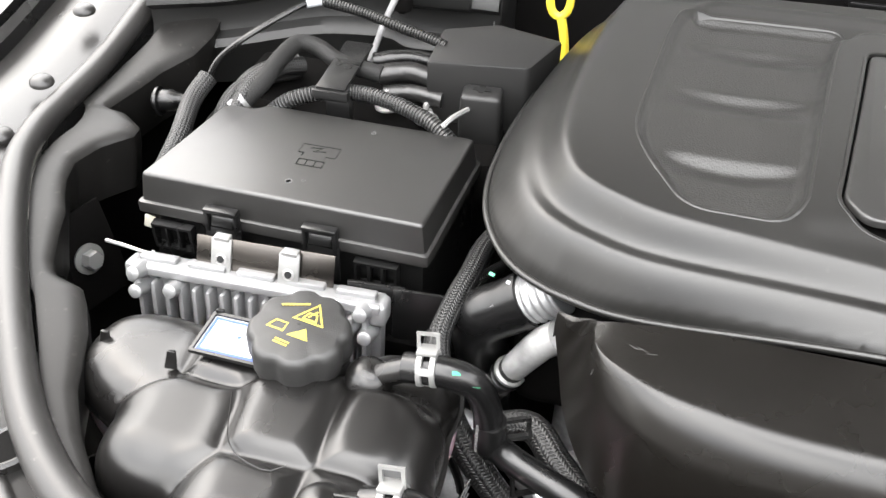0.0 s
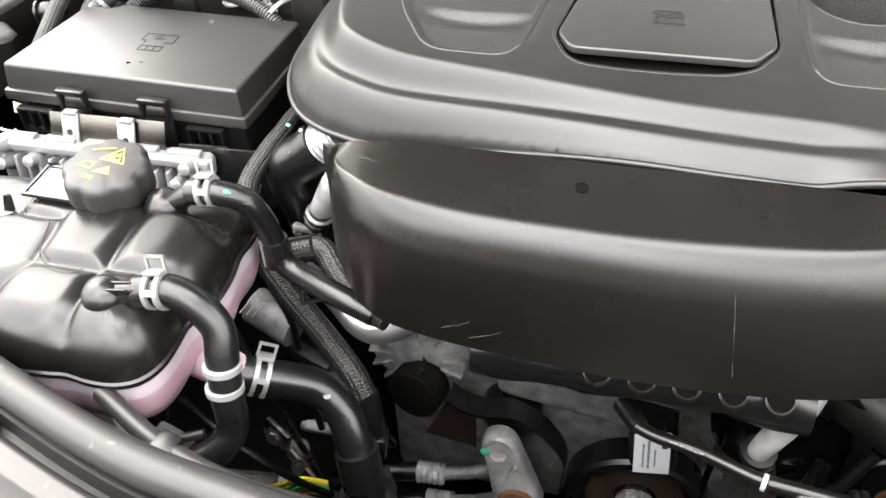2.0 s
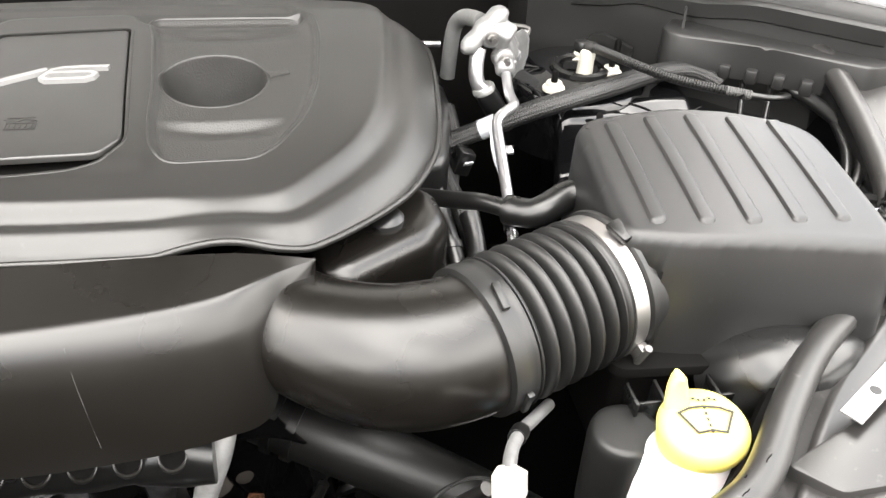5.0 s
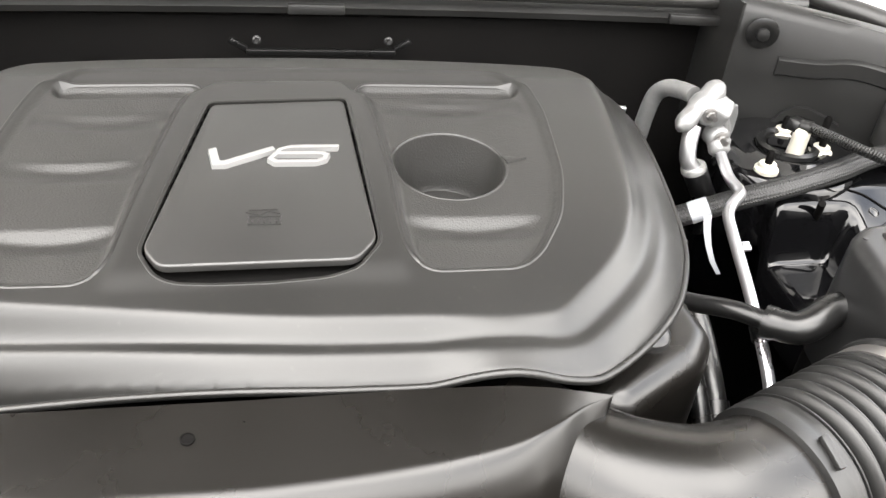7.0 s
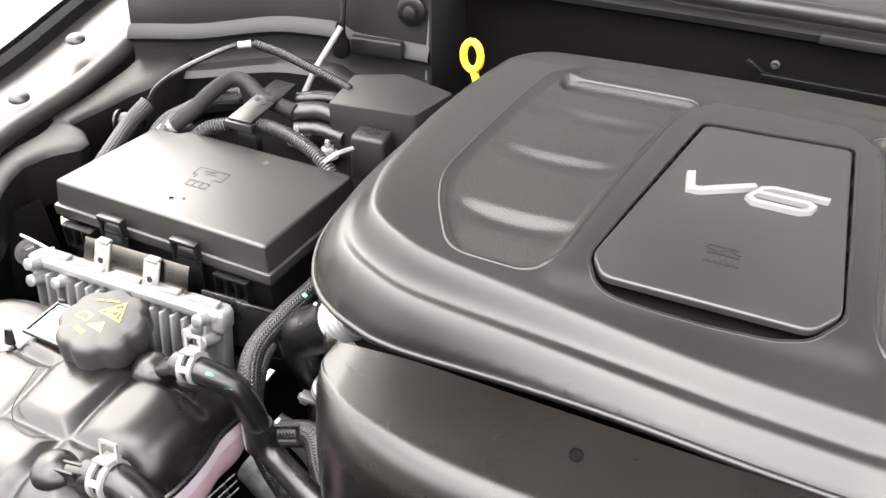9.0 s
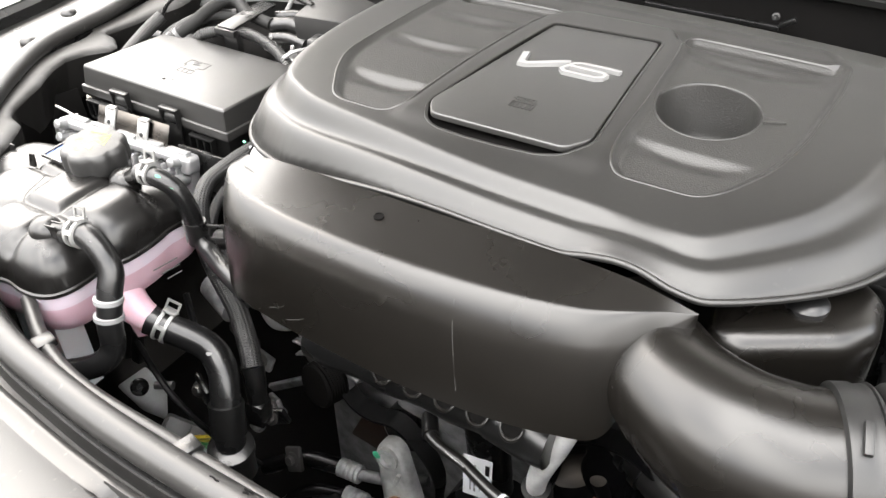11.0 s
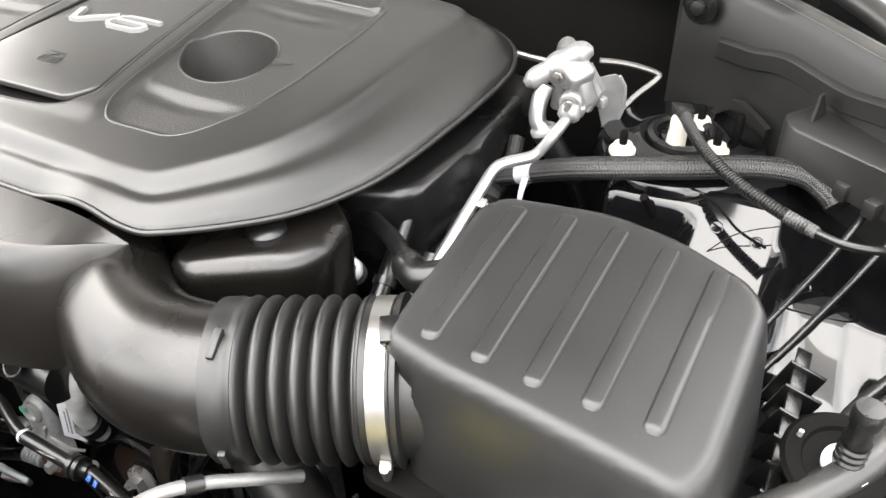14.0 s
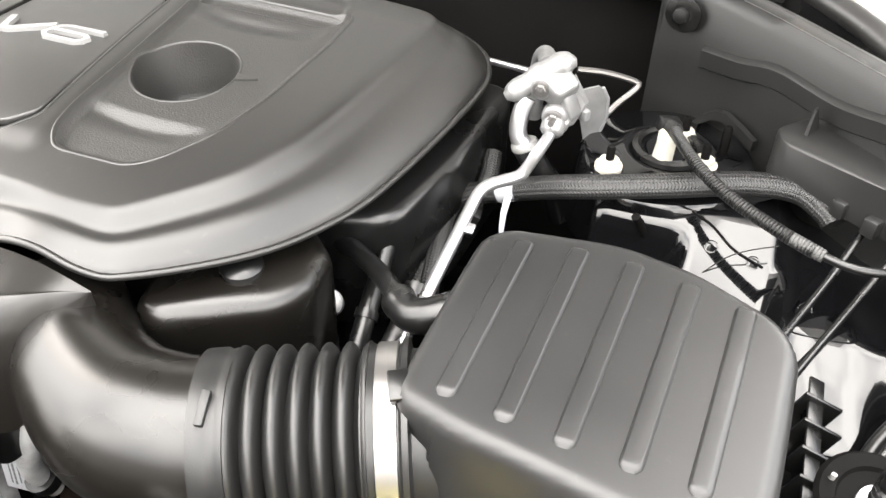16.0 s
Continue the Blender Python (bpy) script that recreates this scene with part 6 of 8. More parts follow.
part("cable_tie", tube([(-0.088, 0.482, 0.952), (-0.080, 0.492, 0.958), (-0.070, 0.510, 0.958)], 0.0026, 6, 0.004), M_CLAMP, conduit, "pale cable tie")
for nm, pts, rr in (("woven_hose", [(-0.345, 0.40, 0.90), (-0.338, 0.435, 0.925), (-0.345, 0.480, 0.938), (-0.338, 0.507, 0.952)], 0.0096),
                    ("woven_hose", [(-0.300, 0.455, 0.915), (-0.295, 0.500, 0.945), (-0.280, 0.545, 0.950), (-0.262, 0.570, 0.945)], 0.0090),
                    ("woven_hose", [(-0.330, 0.52, 0.90), (-0.315, 0.56, 0.925), (-0.28, 0.60, 0.93)], 0.012),
                    ("woven_hose", [(-0.310, 0.44, 0.90), (-0.312, 0.495, 0.935), (-0.295, 0.540, 0.94), (-0.27, 0.575, 0.935)], 0.009)):
    t1 = thing(nm, pts[0], "black woven-sleeve cable running to the rear", "cable", "woven cables")
    part("sleeve", tube(pts, rr, 16), M_BRAID, t1)
bend = thing("rubber_heater_hose", (-0.26, 0.55, 0.95), "matt black rubber hose with a tight bend", "hose")
part("tube", tube([(-0.296, 0.490, 0.938), (-0.283, 0.515, 0.950), (-0.276, 0.545, 0.962), (-0.266, 0.572, 0.968), (-0.245, 0.574, 0.966), (-0.215, 0.560, 0.960), (-0.17, 0.556, 0.955)], 0.0090, 16), M_FABRIC, bend)
part("end_fitting", tube([(-0.303, 0.483, 0.934), (-0.292, 0.492, 0.942)], 0.009, 12, smooth=False), M_ALU_DULL, bend)
thin = thing("thin_cable", (-0.22, 0.58, 1.0), "thin black cable arching to a corrugated sleeve", "cable")
part("wire", tube([(-0.338, 0.505, 0.950), (-0.325, 0.512, 0.972), (-0.300, 0.525, 0.992), (-0.270, 0.560, 1.006), (-0.252, 0.585, 1.010), (-0.235, 0.590, 1.008)], 0.0030, 8), M_BLACK, thin)
part("white_sleeve", tube([(-0.256, 0.579, 1.0090), (-0.244, 0.588, 1.0095)], 0.0040, 10, smooth=False), M_TAPE, thin, "white tape sleeve")
part("corrugated_sleeve", tube([(-0.240, 0.590, 1.009), (-0.205, 0.592, 1.003), (-0.165, 0.588, 0.995), (-0.125, 0.582, 0.988), (-0.110, 0.578, 0.985)], 0.0052, 12, 0.002), M_CORR, thin)
for pts, m, rr in (([(-0.175, 0.560, 0.952), (-0.145, 0.570, 0.955), (-0.115, 0.568, 0.950)], M_FOIL, 0.0105), ([(-0.165, 0.545, 0.940), (-0.14, 0.552, 0.942), (-0.105, 0.550, 0.940)], M_FOIL, 0.0085), ([(-0.19, 0.59, 0.95), (-0.15, 0.60, 0.955), (-0.10, 0.595, 0.95)], M_BLACK, 0.009)):
    fo = thing("taped_cable", pts[0], "black cable wrapped in shiny crinkled tape", "cable", "taped cables")
    part("wrap", tube(pts, lambda s, l: rr * (1 + 0.025 * math.sin(31 * s + 2 * math.sin(9 * s))), 16), m, fo)
for at in ((-0.160, 0.540, 0.930), (-0.118, 0.535, 0.925)):
    bo = thing("terminal_bolt", at, "steel terminal nut on its stud", "bolt", "terminal bolts")
    part("nut", hexnut(0.0085, 0.009, at), M_STEEL, bo)
    part("stud", lathe([(0.0032, 0), (0.0032, 0.016), (0.002, 0.018)], at, n=10), M_STEEL, bo)
battray = thing("battery_tray", (-0.2, 0.57, 0.9), "dark plastic tray below the cables", "tray")
part("tray", rbox((0.30, 0.16, 0.05), (-0.19, 0.565, 0.890), bevel=0.006), M_DARK, battray)

# left stud, apron bolts
stud = thing("rubber_stop", (-0.412, 0.535, 0.90), "black rubber hood stop on the apron side", "hood stop")
part("stop", lathe([(0.010, 0), (0.012, 0.004), (0.012, 0.022), (0.009, 0.026), (0.006, 0.038)], (-0.425, 0.535, 0.895), (1, 0.15, 0.1), 18), M_RUBBER, stud)
part("washer", lathe([(0.016, 0), (0.016, 0.003), (0.010, 0.004)], (-0.420, 0.535, 0.895), (1, 0.15, 0.1), 18), M_RUBBER, stud)
for at, al in (((-0.409, 0.350, 0.823), (1, -0.35, 0.25)),):
    ab = thing("apron_bolt", at, "pale zinc flange bolt in the dark apron", "bolt")
    part("head", hexnut(0.0105, 0.011, at, al), M_CLAMP, ab)
    part("bracket", xform(rbox((0.07, 0.10, 0.004), bevel=0.001), axis_pose(Vector(at) - Vector(al).normalized() * 0.005, al)), M_DARK, ab)
bolt_fl = thing("panel_bolt", (-0.149, -0.01, 0.89), "large zinc bolt in a dark recess of the front panel", "bolt")
part("head", join(lathe([(0.0150, 0), (0.0150, 0.002), (0.0125, 0.0035), (0.0095, 0.0035)], (-0.138, -0.014, 0.9005), (0.05, -0.1, 1), 26), hexnut(0.0085, 0.007, (-0.138, -0.014, 0.902), (0.05, -0.1, 1))), M_ALU, bolt_fl)
part("recess", prism(round_poly([(-0.172, -0.012), (-0.140, -0.044), (-0.106, -0.016), (-0.136, 0.014)], 0.006, 4), 0.8975, 0.9005, 0.001), M_INK, bolt_fl, "dark square recess")

# dipstick
dip = thing("dipstick", (-0.011, 0.684, 0.98), "yellow plastic ring handle of the oil dipstick", "dipstick")
part("ring", tube([(-0.012 + 0.0125 * math.sin(a) * 0.85, 0.684, 1.0 + 0.017 * math.cos(a)) for a in np.linspace(0, 2 * math.pi, 25)], 0.0045, 10, smooth=False), M_YELLOW, dip)
part("stem", tube([(-0.010, 0.684, 0.985), (-0.004, 0.684, 0.960), (0.0, 0.684, 0.93)], 0.005, 10), M_YELLOW, dip)


# ---- right rear: side panel, strut tower, pipes ----
side = thing("cowl_side_panel", (1.0, 0.65, 0.95), "dark grey moulded plastic side panel with raised ribs", "car panel")
PAN = [(0.864, 0.728), (0.895, 0.718), (0.96, 0.680), (1.016, 0.640), (1.08, 0.592), (1.15, 0.540), (1.24, 0.480)]
pan_line = curve_pts([(x, y, 0) for x, y in PAN], 0.012)
rows = []
for p in pan_line:
    k = (p[0] - 0.86) / 0.38
    top = 1.085 - 0.020 * k
    rows.append([(p[0], p[1] - 0.004, 0.90), (p[0], p[1] - 0.001, 0.95), (p[0], p[1], 1.00), (p[0], p[1] + 0.004, top - 0.012), (p[0] + 0.004, p[1] + 0.012, top), (p[0] + 0.014, p[1] + 0.026, top + 0.001), (p[0] + 0.03, p[1] + 0.06, top - 0.03)])
part("panel", loft(rows, closed=False), M_SIDE, side, smooth=50)
part("return_edge", loft([[(0.864, 0.728, 0.90), (0.864, 0.83, 0.90), (0.864, 0.83, 1.085), (0.864, 0.728, 1.085)], [(0.867, 0.728, 0.90), (0.867, 0.83, 0.90), (0.867, 0.83, 1.085), (0.867, 0.728, 1.085)]]), M_GREY, side)
rib_line = curve_pts([(0.917, 0.700, 1.017), (0.955, 0.676, 1.022), (0.99, 0.652, 1.032), (1.045, 0.610, 1.030), (1.098, 0.57, 1.040), (1.16, 0.522, 1.040), (1.22, 0.48, 1.038)], 0.008)
for p in rib_line:
    p[1] = float(np.interp(p[0], [q[0] for q in pan_line], [q[1] for q in pan_line])) + 0.001
part("raised_rib", loft([[tuple(p + np.array([0, 0.004, 0.0125])), tuple(p + np.array([-0.002, -0.0035, 0.0105])), tuple(p + np.array([-0.003, -0.0055, 0.0085])), tuple(p + np.array([-0.003, -0.0055, -0.0085])), tuple(p + np.array([-0.002, -0.0035, -0.0105])), tuple(p + np.array([0, 0.004, -0.0125]))] for p in rib_line]), M_SIDE, side, smooth=30)
GR = (0.889, 0.714, 1.055)
gm = part("grommet", lathe([(0.019, 0), (0.019, 0.003), (0.014, 0.005), (0.009, 0.0052)], GR, (-0.3, -1, 0), 24), M_BLACK, side, "round black plastic fastener")
part("screw", lathe([(0.008, 0.004), (0.0075, 0.010), (0.004, 0.011)], GR, (-0.3, -1, 0), 10), M_INK, gm)
part("shelf", prism(round_poly([(0.998, 0.606), (1.005, 0.585), (1.10, 0.535), (1.20, 0.470), (1.25, 0.475), (1.12, 0.585), (1.03, 0.642)], 0.008, 3), 0.968, 1.012, 0.003), M_GREY, side)
part("shelf_web", loft([[(1.022, 0.602, 1.012), (1.025, 0.600, 1.012), (1.034, 0.618, 1.012), (1.031, 0.620, 1.012)], [(1.024, 0.606, 1.036), (1.026, 0.605, 1.036), (1.028, 0.612, 1.036), (1.027, 0.613, 1.036)]]), M_GREY, side)
for k in range(4):
    x, y = 1.066 + 0.026 * k, 0.556 - 0.018 * k
    part("comb_tooth", rbox((0.014, 0.016, 0.018), (x, y, 0.976), (0, 0, -35), 0.003), M_GREY, side)
part("loop", loft([[(x, y, z), (x + 0.004, y + 0.006, z), (x + 0.004, y + 0.006, z - 0.011), (x, y, z - 0.011)] for x, y, z in ((0.918, 0.690, 0.946), (0.928, 0.686, 0.962), (0.940, 0.680, 0.974), (0.952, 0.672, 0.977), (0.970, 0.658, 0.972), (0.984, 0.648, 0.966))]), M_SIDE, side, smooth=40)

part("top_ledge", loft([[(p[0] + 0.004, p[1] + 0.012, 1.0855 - 0.02 * (p[0] - 0.86) / 0.38), (p[0] + 0.02, p[1] + 0.04, 1.080 - 0.02 * (p[0] - 0.86) / 0.38), (p[0] + 0.035, p[1] + 0.07, 1.060 - 0.02 * (p[0] - 0.86) / 0.38)] for p in pan_line if p[0] > 0.93], closed=False), M_PANEL, side, "paler grey upper ledge")
tower = thing("strut_tower", (0.915, 0.61, 0.94), "glossy black painted strut tower with studs", "strut tower")
part("dome", lathe([(0.094, -0.080), (0.090, -0.022), (0.086, -0.006), (0.080, 0.0), (0.052, 0.002), (0.046, 0.006), (0.040, 0.006), (0.034, 0.001), (0.0, 0.0)], (0.908, 0.622, 0.950), n=48), M_PAINT, tower, smooth=50)


def apron_z(x, y):
    """Painted sheet that falls from the tower towards the front, with a pit, a fold and a lower panel on the wing side."""
    main = 0.945 - 0.58 * np.maximum(0.550 - y, 0) + 0.0007 * np.sin(60 * x + 20 * y) * np.sin(45 * y)
    pit = (1 - sstep(x, 0.925, 0.950)) * (1 - sstep(y, 0.512, 0.530))
    main = main * (1 - pit) + 0.866 * pit - 0.8 * np.maximum(0.864 - x, 0)
    wing = 0.917 - 0.43 * np.maximum(0.452 - y, 0) - 0.06 * (x - 1.05) + 0.0022 * np.sin(60 * x + 45 * y) * np.sin(38 * x - 25 * y)
    k = sstep(x, 1.022, 1.038)
    return main * (1 - k) + wing * k + 0.005 * np.exp(-((x - 1.037) / 0.005) ** 2)


part("apron", height_sheet([(0.857, 0.36), (1.20, 0.36), (1.20, 0.54), (1.02, 0.62), (0.87, 0.62), (0.857, 0.60)], 0.005, apron_z, 0.060), M_PAINT, tower, "glossy black painted apron", smooth=80)
# a dark ridge drawn in place of a wire's reflection in the gloss paint
part("seam", tube([(x, y, float(apron_z(np.array(x), np.array(y))) + 0.0010) for x, y in ((0.9456, 0.5448), (0.965, 0.5377), (0.9851, 0.5242), (0.9981, 0.5187), (1.0165, 0.5132))], 0.0010, 8), M_DARK, tower, "thin dark line standing in for a wire's reflection")
part("stray_wire", tube([(0.9676, 0.4976, 0.915), (0.9836, 0.5047, 0.932), (1.0008, 0.5097, 0.942), (1.0237, 0.5153, 0.95)], 0.0006, 6), M_SIDE, tower, "fine dark wire")
for x, y in ((0.9692, 0.5202), (1.0076, 0.516), (1.0561, 0.4795)):
    part("dimple", lathe([(0.0066, -0.002), (0.0064, 0.0004), (0.0054, 0.0007), (0.0046, 0.0003), (0.0, 0.0003)], (x, y, float(apron_z(np.array(x), np.array(y)))), (0.0, -0.5, 0.86), 16), M_PAINT, tower)
part("bearing_ring", lathe([(0.036, 0.004), (0.036, 0.009), (0.031, 0.011), (0.027, 0.009), (0.027, 0.003)], (0.908, 0.622, 0.950), n=36), M_BLACK, tower, "black rubber bearing ring")
part("bearing_cup", lathe([(0.026, 0.002), (0.022, 0.006), (0.010, 0.007)], (0.908, 0.622, 0.950), n=24), M_PAINT, tower)
capp = part("cream_cap", lathe([(0.0098, 0), (0.0102, 0.003), (0.0092, 0.024), (0.0096, 0.026), (0.0096, 0.034), (0.0075, 0.037), (0.0, 0.0375)], (0.9049, 0.5996, 0.952), (0.05, 0.05, 1), 18), M_CREAM, tower, "cream plastic plug")
for at in ((0.9186, 0.6536, 0.951), (0.8589, 0.5734, 0.951), (0.9441, 0.6099, 0.951)):
    nn = part("mount_nut", lathe([(0.0135, 0), (0.0135, 0.004), (0.010, 0.006), (0.0095, 0.010), (0.006, 0.0105)], at, n=18), M_CREAM, tower, "cream plastic-capped nut")
    part("stud", lathe([(0.0042, 0.008), (0.0042, 0.022), (0.003, 0.025)], at, n=10), M_DARK, nn)
part("pin", lathe([(0.008, 0), (0.008, 0.003), (0.0045, 0.004), (0.0045, 0.034), (0.003, 0.037)], (0.9588, 0.6358, 0.948), n=10), M_DARK, tower)

harn = thing("flat_braided_harness", (0.88, 0.54, 0.95), "thick black braided harness crossing the strut tower", "wiring harness")
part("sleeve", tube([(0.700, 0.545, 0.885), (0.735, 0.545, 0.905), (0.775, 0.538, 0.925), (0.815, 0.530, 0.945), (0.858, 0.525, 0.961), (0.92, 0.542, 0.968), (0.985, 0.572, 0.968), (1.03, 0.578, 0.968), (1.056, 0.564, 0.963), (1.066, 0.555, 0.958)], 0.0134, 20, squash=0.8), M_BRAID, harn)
part("tape", tube([(0.764, 0.5405, 0.919), (0.782, 0.5370, 0.929)], 0.0140, 20, smooth=False, squash=0.82), M_TAPE, harn, "white tape band")
part("tape_tail", loft([[(x, y, z), (x + w, y - 0.002, z + 0.002), (x + w, y - 0.0012, z + 0.0024), (x, y + 0.0008, z + 0.0004)] for x, y, z, w in ((0.771, 0.5235, 0.926, 0.008), (0.771, 0.514, 0.912, 0.0065), (0.773, 0.505, 0.899, 0.0055), (0.778, 0.497, 0.885, 0.0045), (0.786, 0.490, 0.873, 0.0035))]), M_TAPE, harn, "loose tail of white tape")
sens_c = thing("sensor_cable", (0.96, 0.53, 0.98), "thin corrugated sensor cable with a plain black end", "cable")
part("plug", rbox((0.022, 0.016, 0.014), (0.904, 0.612, 0.988), (0, 10, 30), 0.003), M_BLACK, sens_c)
part("ferrule", tube([(0.906, 0.606, 0.990), (0.913, 0.596, 0.992)], 0.0075, 12, smooth=False), M_GREY, sens_c)
part("corrugated_sleeve", tube([(0.910, 0.600, 0.992), (0.922, 0.572, 0.995), (0.945, 0.536, 0.995), (0.975, 0.508, 0.992), (1.012, 0.484, 0.990), (1.045, 0.467, 0.988)], 0.0058, 14, 0.002), M_CORR, sens_c)
part("pale_band", tube([(1.026, 0.4755, 0.990), (1.052, 0.4645, 0.9878)], lambda q, l: 0.0056 + 0.0004 * math.sin(l * 2200), 12, 0.0007), M_FAINT, sens_c, "silvery ribbed sleeve end")
part("wire", tube([(1.045, 0.467, 0.988), (1.075, 0.462, 0.985), (1.105, 0.476, 0.978), (1.12, 0.505, 0.965), (1.118, 0.53, 0.95)], 0.0038, 10), M_BLACK, sens_c)
for k, pts in enumerate(([(1.100, 0.575, 0.972), (1.088, 0.545, 0.962), (1.068, 0.500, 0.936), (1.036, 0.430, 0.912), (1.010, 0.370, 0.900), (0.99, 0.30, 0.86)], [(1.130, 0.560, 0.972), (1.116, 0.528, 0.962), (1.092, 0.485, 0.934), (1.060, 0.420, 0.910), (1.034, 0.360, 0.896), (1.02, 0.30, 0.86)])):
    bp = thing("brake_pipe", pts[0], "thin glossy black brake pipe", "pipe", "brake pipes")
    part("tube", tube(pts, 0.0034, 10), M_RUBBER, bp)
for k, pts in enumerate(([(1.165, 0.47, 0.955), (1.145, 0.40, 0.945), (1.105, 0.33, 0.930), (1.085, 0.26, 0.90), (1.08, 0.15, 0.82)], [(1.172, 0.45, 0.955), (1.150, 0.38, 0.945), (1.113, 0.33, 0.925), (1.095, 0.26, 0.89), (1.09, 0.15, 0.82)], [(1.13, 0.54, 0.965), (1.155, 0.49, 0.96), (1.168, 0.42, 0.95), (1.165, 0.33, 0.93)])):
    bw = thing("wire_bundle", pts[0], "bundle of thin black wires dropping behind the filter box", "cable", "wire bundles")
    part("wire", tube(pts, 0.0055 + 0.003 * (k == 2), 10), M_BLACK, bw)
stop = thing("hood_bump_stop", (1.103, 0.275, 0.95), "black rubber bump stop with a white ring on a round base", "hood stop")
part("base", lathe([(0.040, 0), (0.043, 0.003), (0.040, 0.006), (0.030, 0.006), (0.028, 0.003), (0.020, 0.003)], (1.106, 0.268, 0.945), (0.1, -0.1, 1), 36), M_DARK, stop)
part("white_ring", lathe([(0.0165, 0.003), (0.0165, 0.006), (0.010, 0.007)], (1.106, 0.268, 0.945), (0.1, -0.1, 1), 24), M_WHITE, stop, "white plastic ring")
part("threaded_post", lathe([(0.0095, 0.006), (0.0105, 0.012), (0.0092, 0.014), (0.0105, 0.018), (0.0092, 0.020), (0.0105, 0.024), (0.0092, 0.026), (0.0100, 0.032), (0.0085, 0.036), (0.0085, 0.046), (0.0105, 0.047), (0.0110, 0.056), (0.0095, 0.060), (0.0, 0.0605)], (1.106, 0.268, 0.945), (0.02, 0.05, 1), 18), M_BLACK, stop)
for a in (0, 120, 240):
    part("rim_clip", xform(rbox((0.004, 0.003, 0.012), (0.034, 0, 0.006), bevel=0.001), axis_pose((1.106, 0.268, 0.945), (0.1, -0.1, 1), a)), M_STEEL, stop)
part("column", lathe([(0.036, -0.16), (0.036, 0.0)], (1.106, 0.268, 0.945), n=20), M_DARK, stop)
resv = thing("brake_fluid_reservoir", (1.05, 0.88, 1.0), "white plastic reservoir with an orange-yellow cap sticker", "fluid reservoir")
part("body", rbox((0.11, 0.09, 0.10), (1.055, 0.870, 0.985), (0, 0, -20), 0.015, 3), M_MILKY, resv)
part("sticker", rbox((0.05, 0.05, 0.003), (1.030, 0.868, 1.0355), (0, 0, -20), 0.001), M_ORANGE, resv, "orange-yellow sticker")

# refrigerant block and pipes
ac = thing("refrigerant_block", (0.775, 0.6, 0.96), "cast aluminium refrigerant valve block with two bolts", "valve block")
AXB = Vector((-0.86, -0.42, -0.22)).normalized()
def cast_arm(pts, radii, squash=1.0):
    """A cast limb with a swelling radius and rounded ends."""
    return tube(pts, lambda q, l: float(np.interp(q, np.linspace(0, 1, len(radii)), radii)), 20, 0.0016, squash=squash)


part("barrel", cast_arm([(0.7475, 0.5835, 0.9985), (0.757, 0.590, 1.0045), (0.770, 0.599, 1.0135), (0.784, 0.608, 1.0225), (0.797, 0.616, 1.029), (0.806, 0.620, 1.031)],
     (0.004, 0.0098, 0.0114, 0.0110, 0.0104, 0.0130, 0.0136, 0.0118, 0.0122, 0.0134, 0.0108, 0.004)), M_ALU_BLOCK, ac, "round-ended cast barrel with a blind port", smooth=60)
part("body", join(rbox((0.030, 0.030, 0.030), (0.795, 0.603, 1.010), (14, 24, -30), 0.006, 3), rbox((0.020, 0.020, 0.040), (0.803, 0.602, 0.998), (10, -22, -30), 0.005, 3)), M_ALU_BLOCK, ac, smooth=50)
part("gusset", loft([[(0.806, 0.606, 1.020), (0.822, 0.610, 0.992), (0.812, 0.598, 0.972), (0.802, 0.594, 0.985)], [(0.808, 0.613, 1.022), (0.824, 0.618, 0.992), (0.814, 0.606, 0.970), (0.803, 0.602, 0.985)]]), M_ALU_BLOCK, ac, smooth=30)
for q, (lx, ly, lz) in enumerate(((0.7815, 0.5915, 1.012), (0.798, 0.5840, 0.987))):
    part("lug", join(lathe([(0.0120, -0.016), (0.0128, -0.010), (0.0128, 0.000), (0.0105, 0.003), (0.0085, 0.0035)], (lx, ly, lz), (0.08, -1, 0.12), 20), rbox((0.022, 0.010, 0.016), (lx + 0.004, ly + 0.004, lz - 0.006), (0, 20, -8), 0.004, 3)), M_ALU_BLOCK, ac, smooth=50)
    part("bolt", join(hexnut(0.0056, 0.004, (lx, ly - 0.0040, lz + 0.0005), (0.05, -1, 0.1)), lathe([(0.0034, 0.004), (0.0030, 0.012)], (lx, ly - 0.0040, lz + 0.0005), (0.05, -1, 0.1), 10)), M_BOLT, ac, "dark plated bolt")
part("knuckle", lathe([(0.009, -0.010), (0.0118, -0.006), (0.0118, 0.006), (0.008, 0.010), (0.0, 0.011)], (0.7985, 0.582, 0.979), (0.0, -0.75, -0.6), 18), M_ALU_BLOCK, ac, smooth=50)
hang = thing("liquid_pipe", (0.765, 0.585, 0.96), "short dull aluminium pipe running into a black hose", "pipe")
part("tube", tube([(0.768, 0.592, 0.998), (0.7645, 0.585, 0.984), (0.764, 0.580, 0.970), (0.767, 0.577, 0.960), (0.774, 0.576, 0.954)], 0.0090, 16), M_PIPE, hang)
part("collar", lathe([(0.0125, 0), (0.0140, 0.002), (0.0140, 0.007), (0.012, 0.009)], (0.772, 0.5765, 0.958), (0.35, -0.05, -0.9), 20), M_CLAMP, hang, "white collar")
part("hose", tube([(0.775, 0.576, 0.952), (0.788, 0.578, 0.930), (0.802, 0.585, 0.905), (0.812, 0.60, 0.86)], 0.0135, 16), M_RUBBER, hang)
arch = thing("suction_pipe", (0.72, 0.6, 0.97), "dull aluminium refrigerant pipe bent in an arch", "pipe")
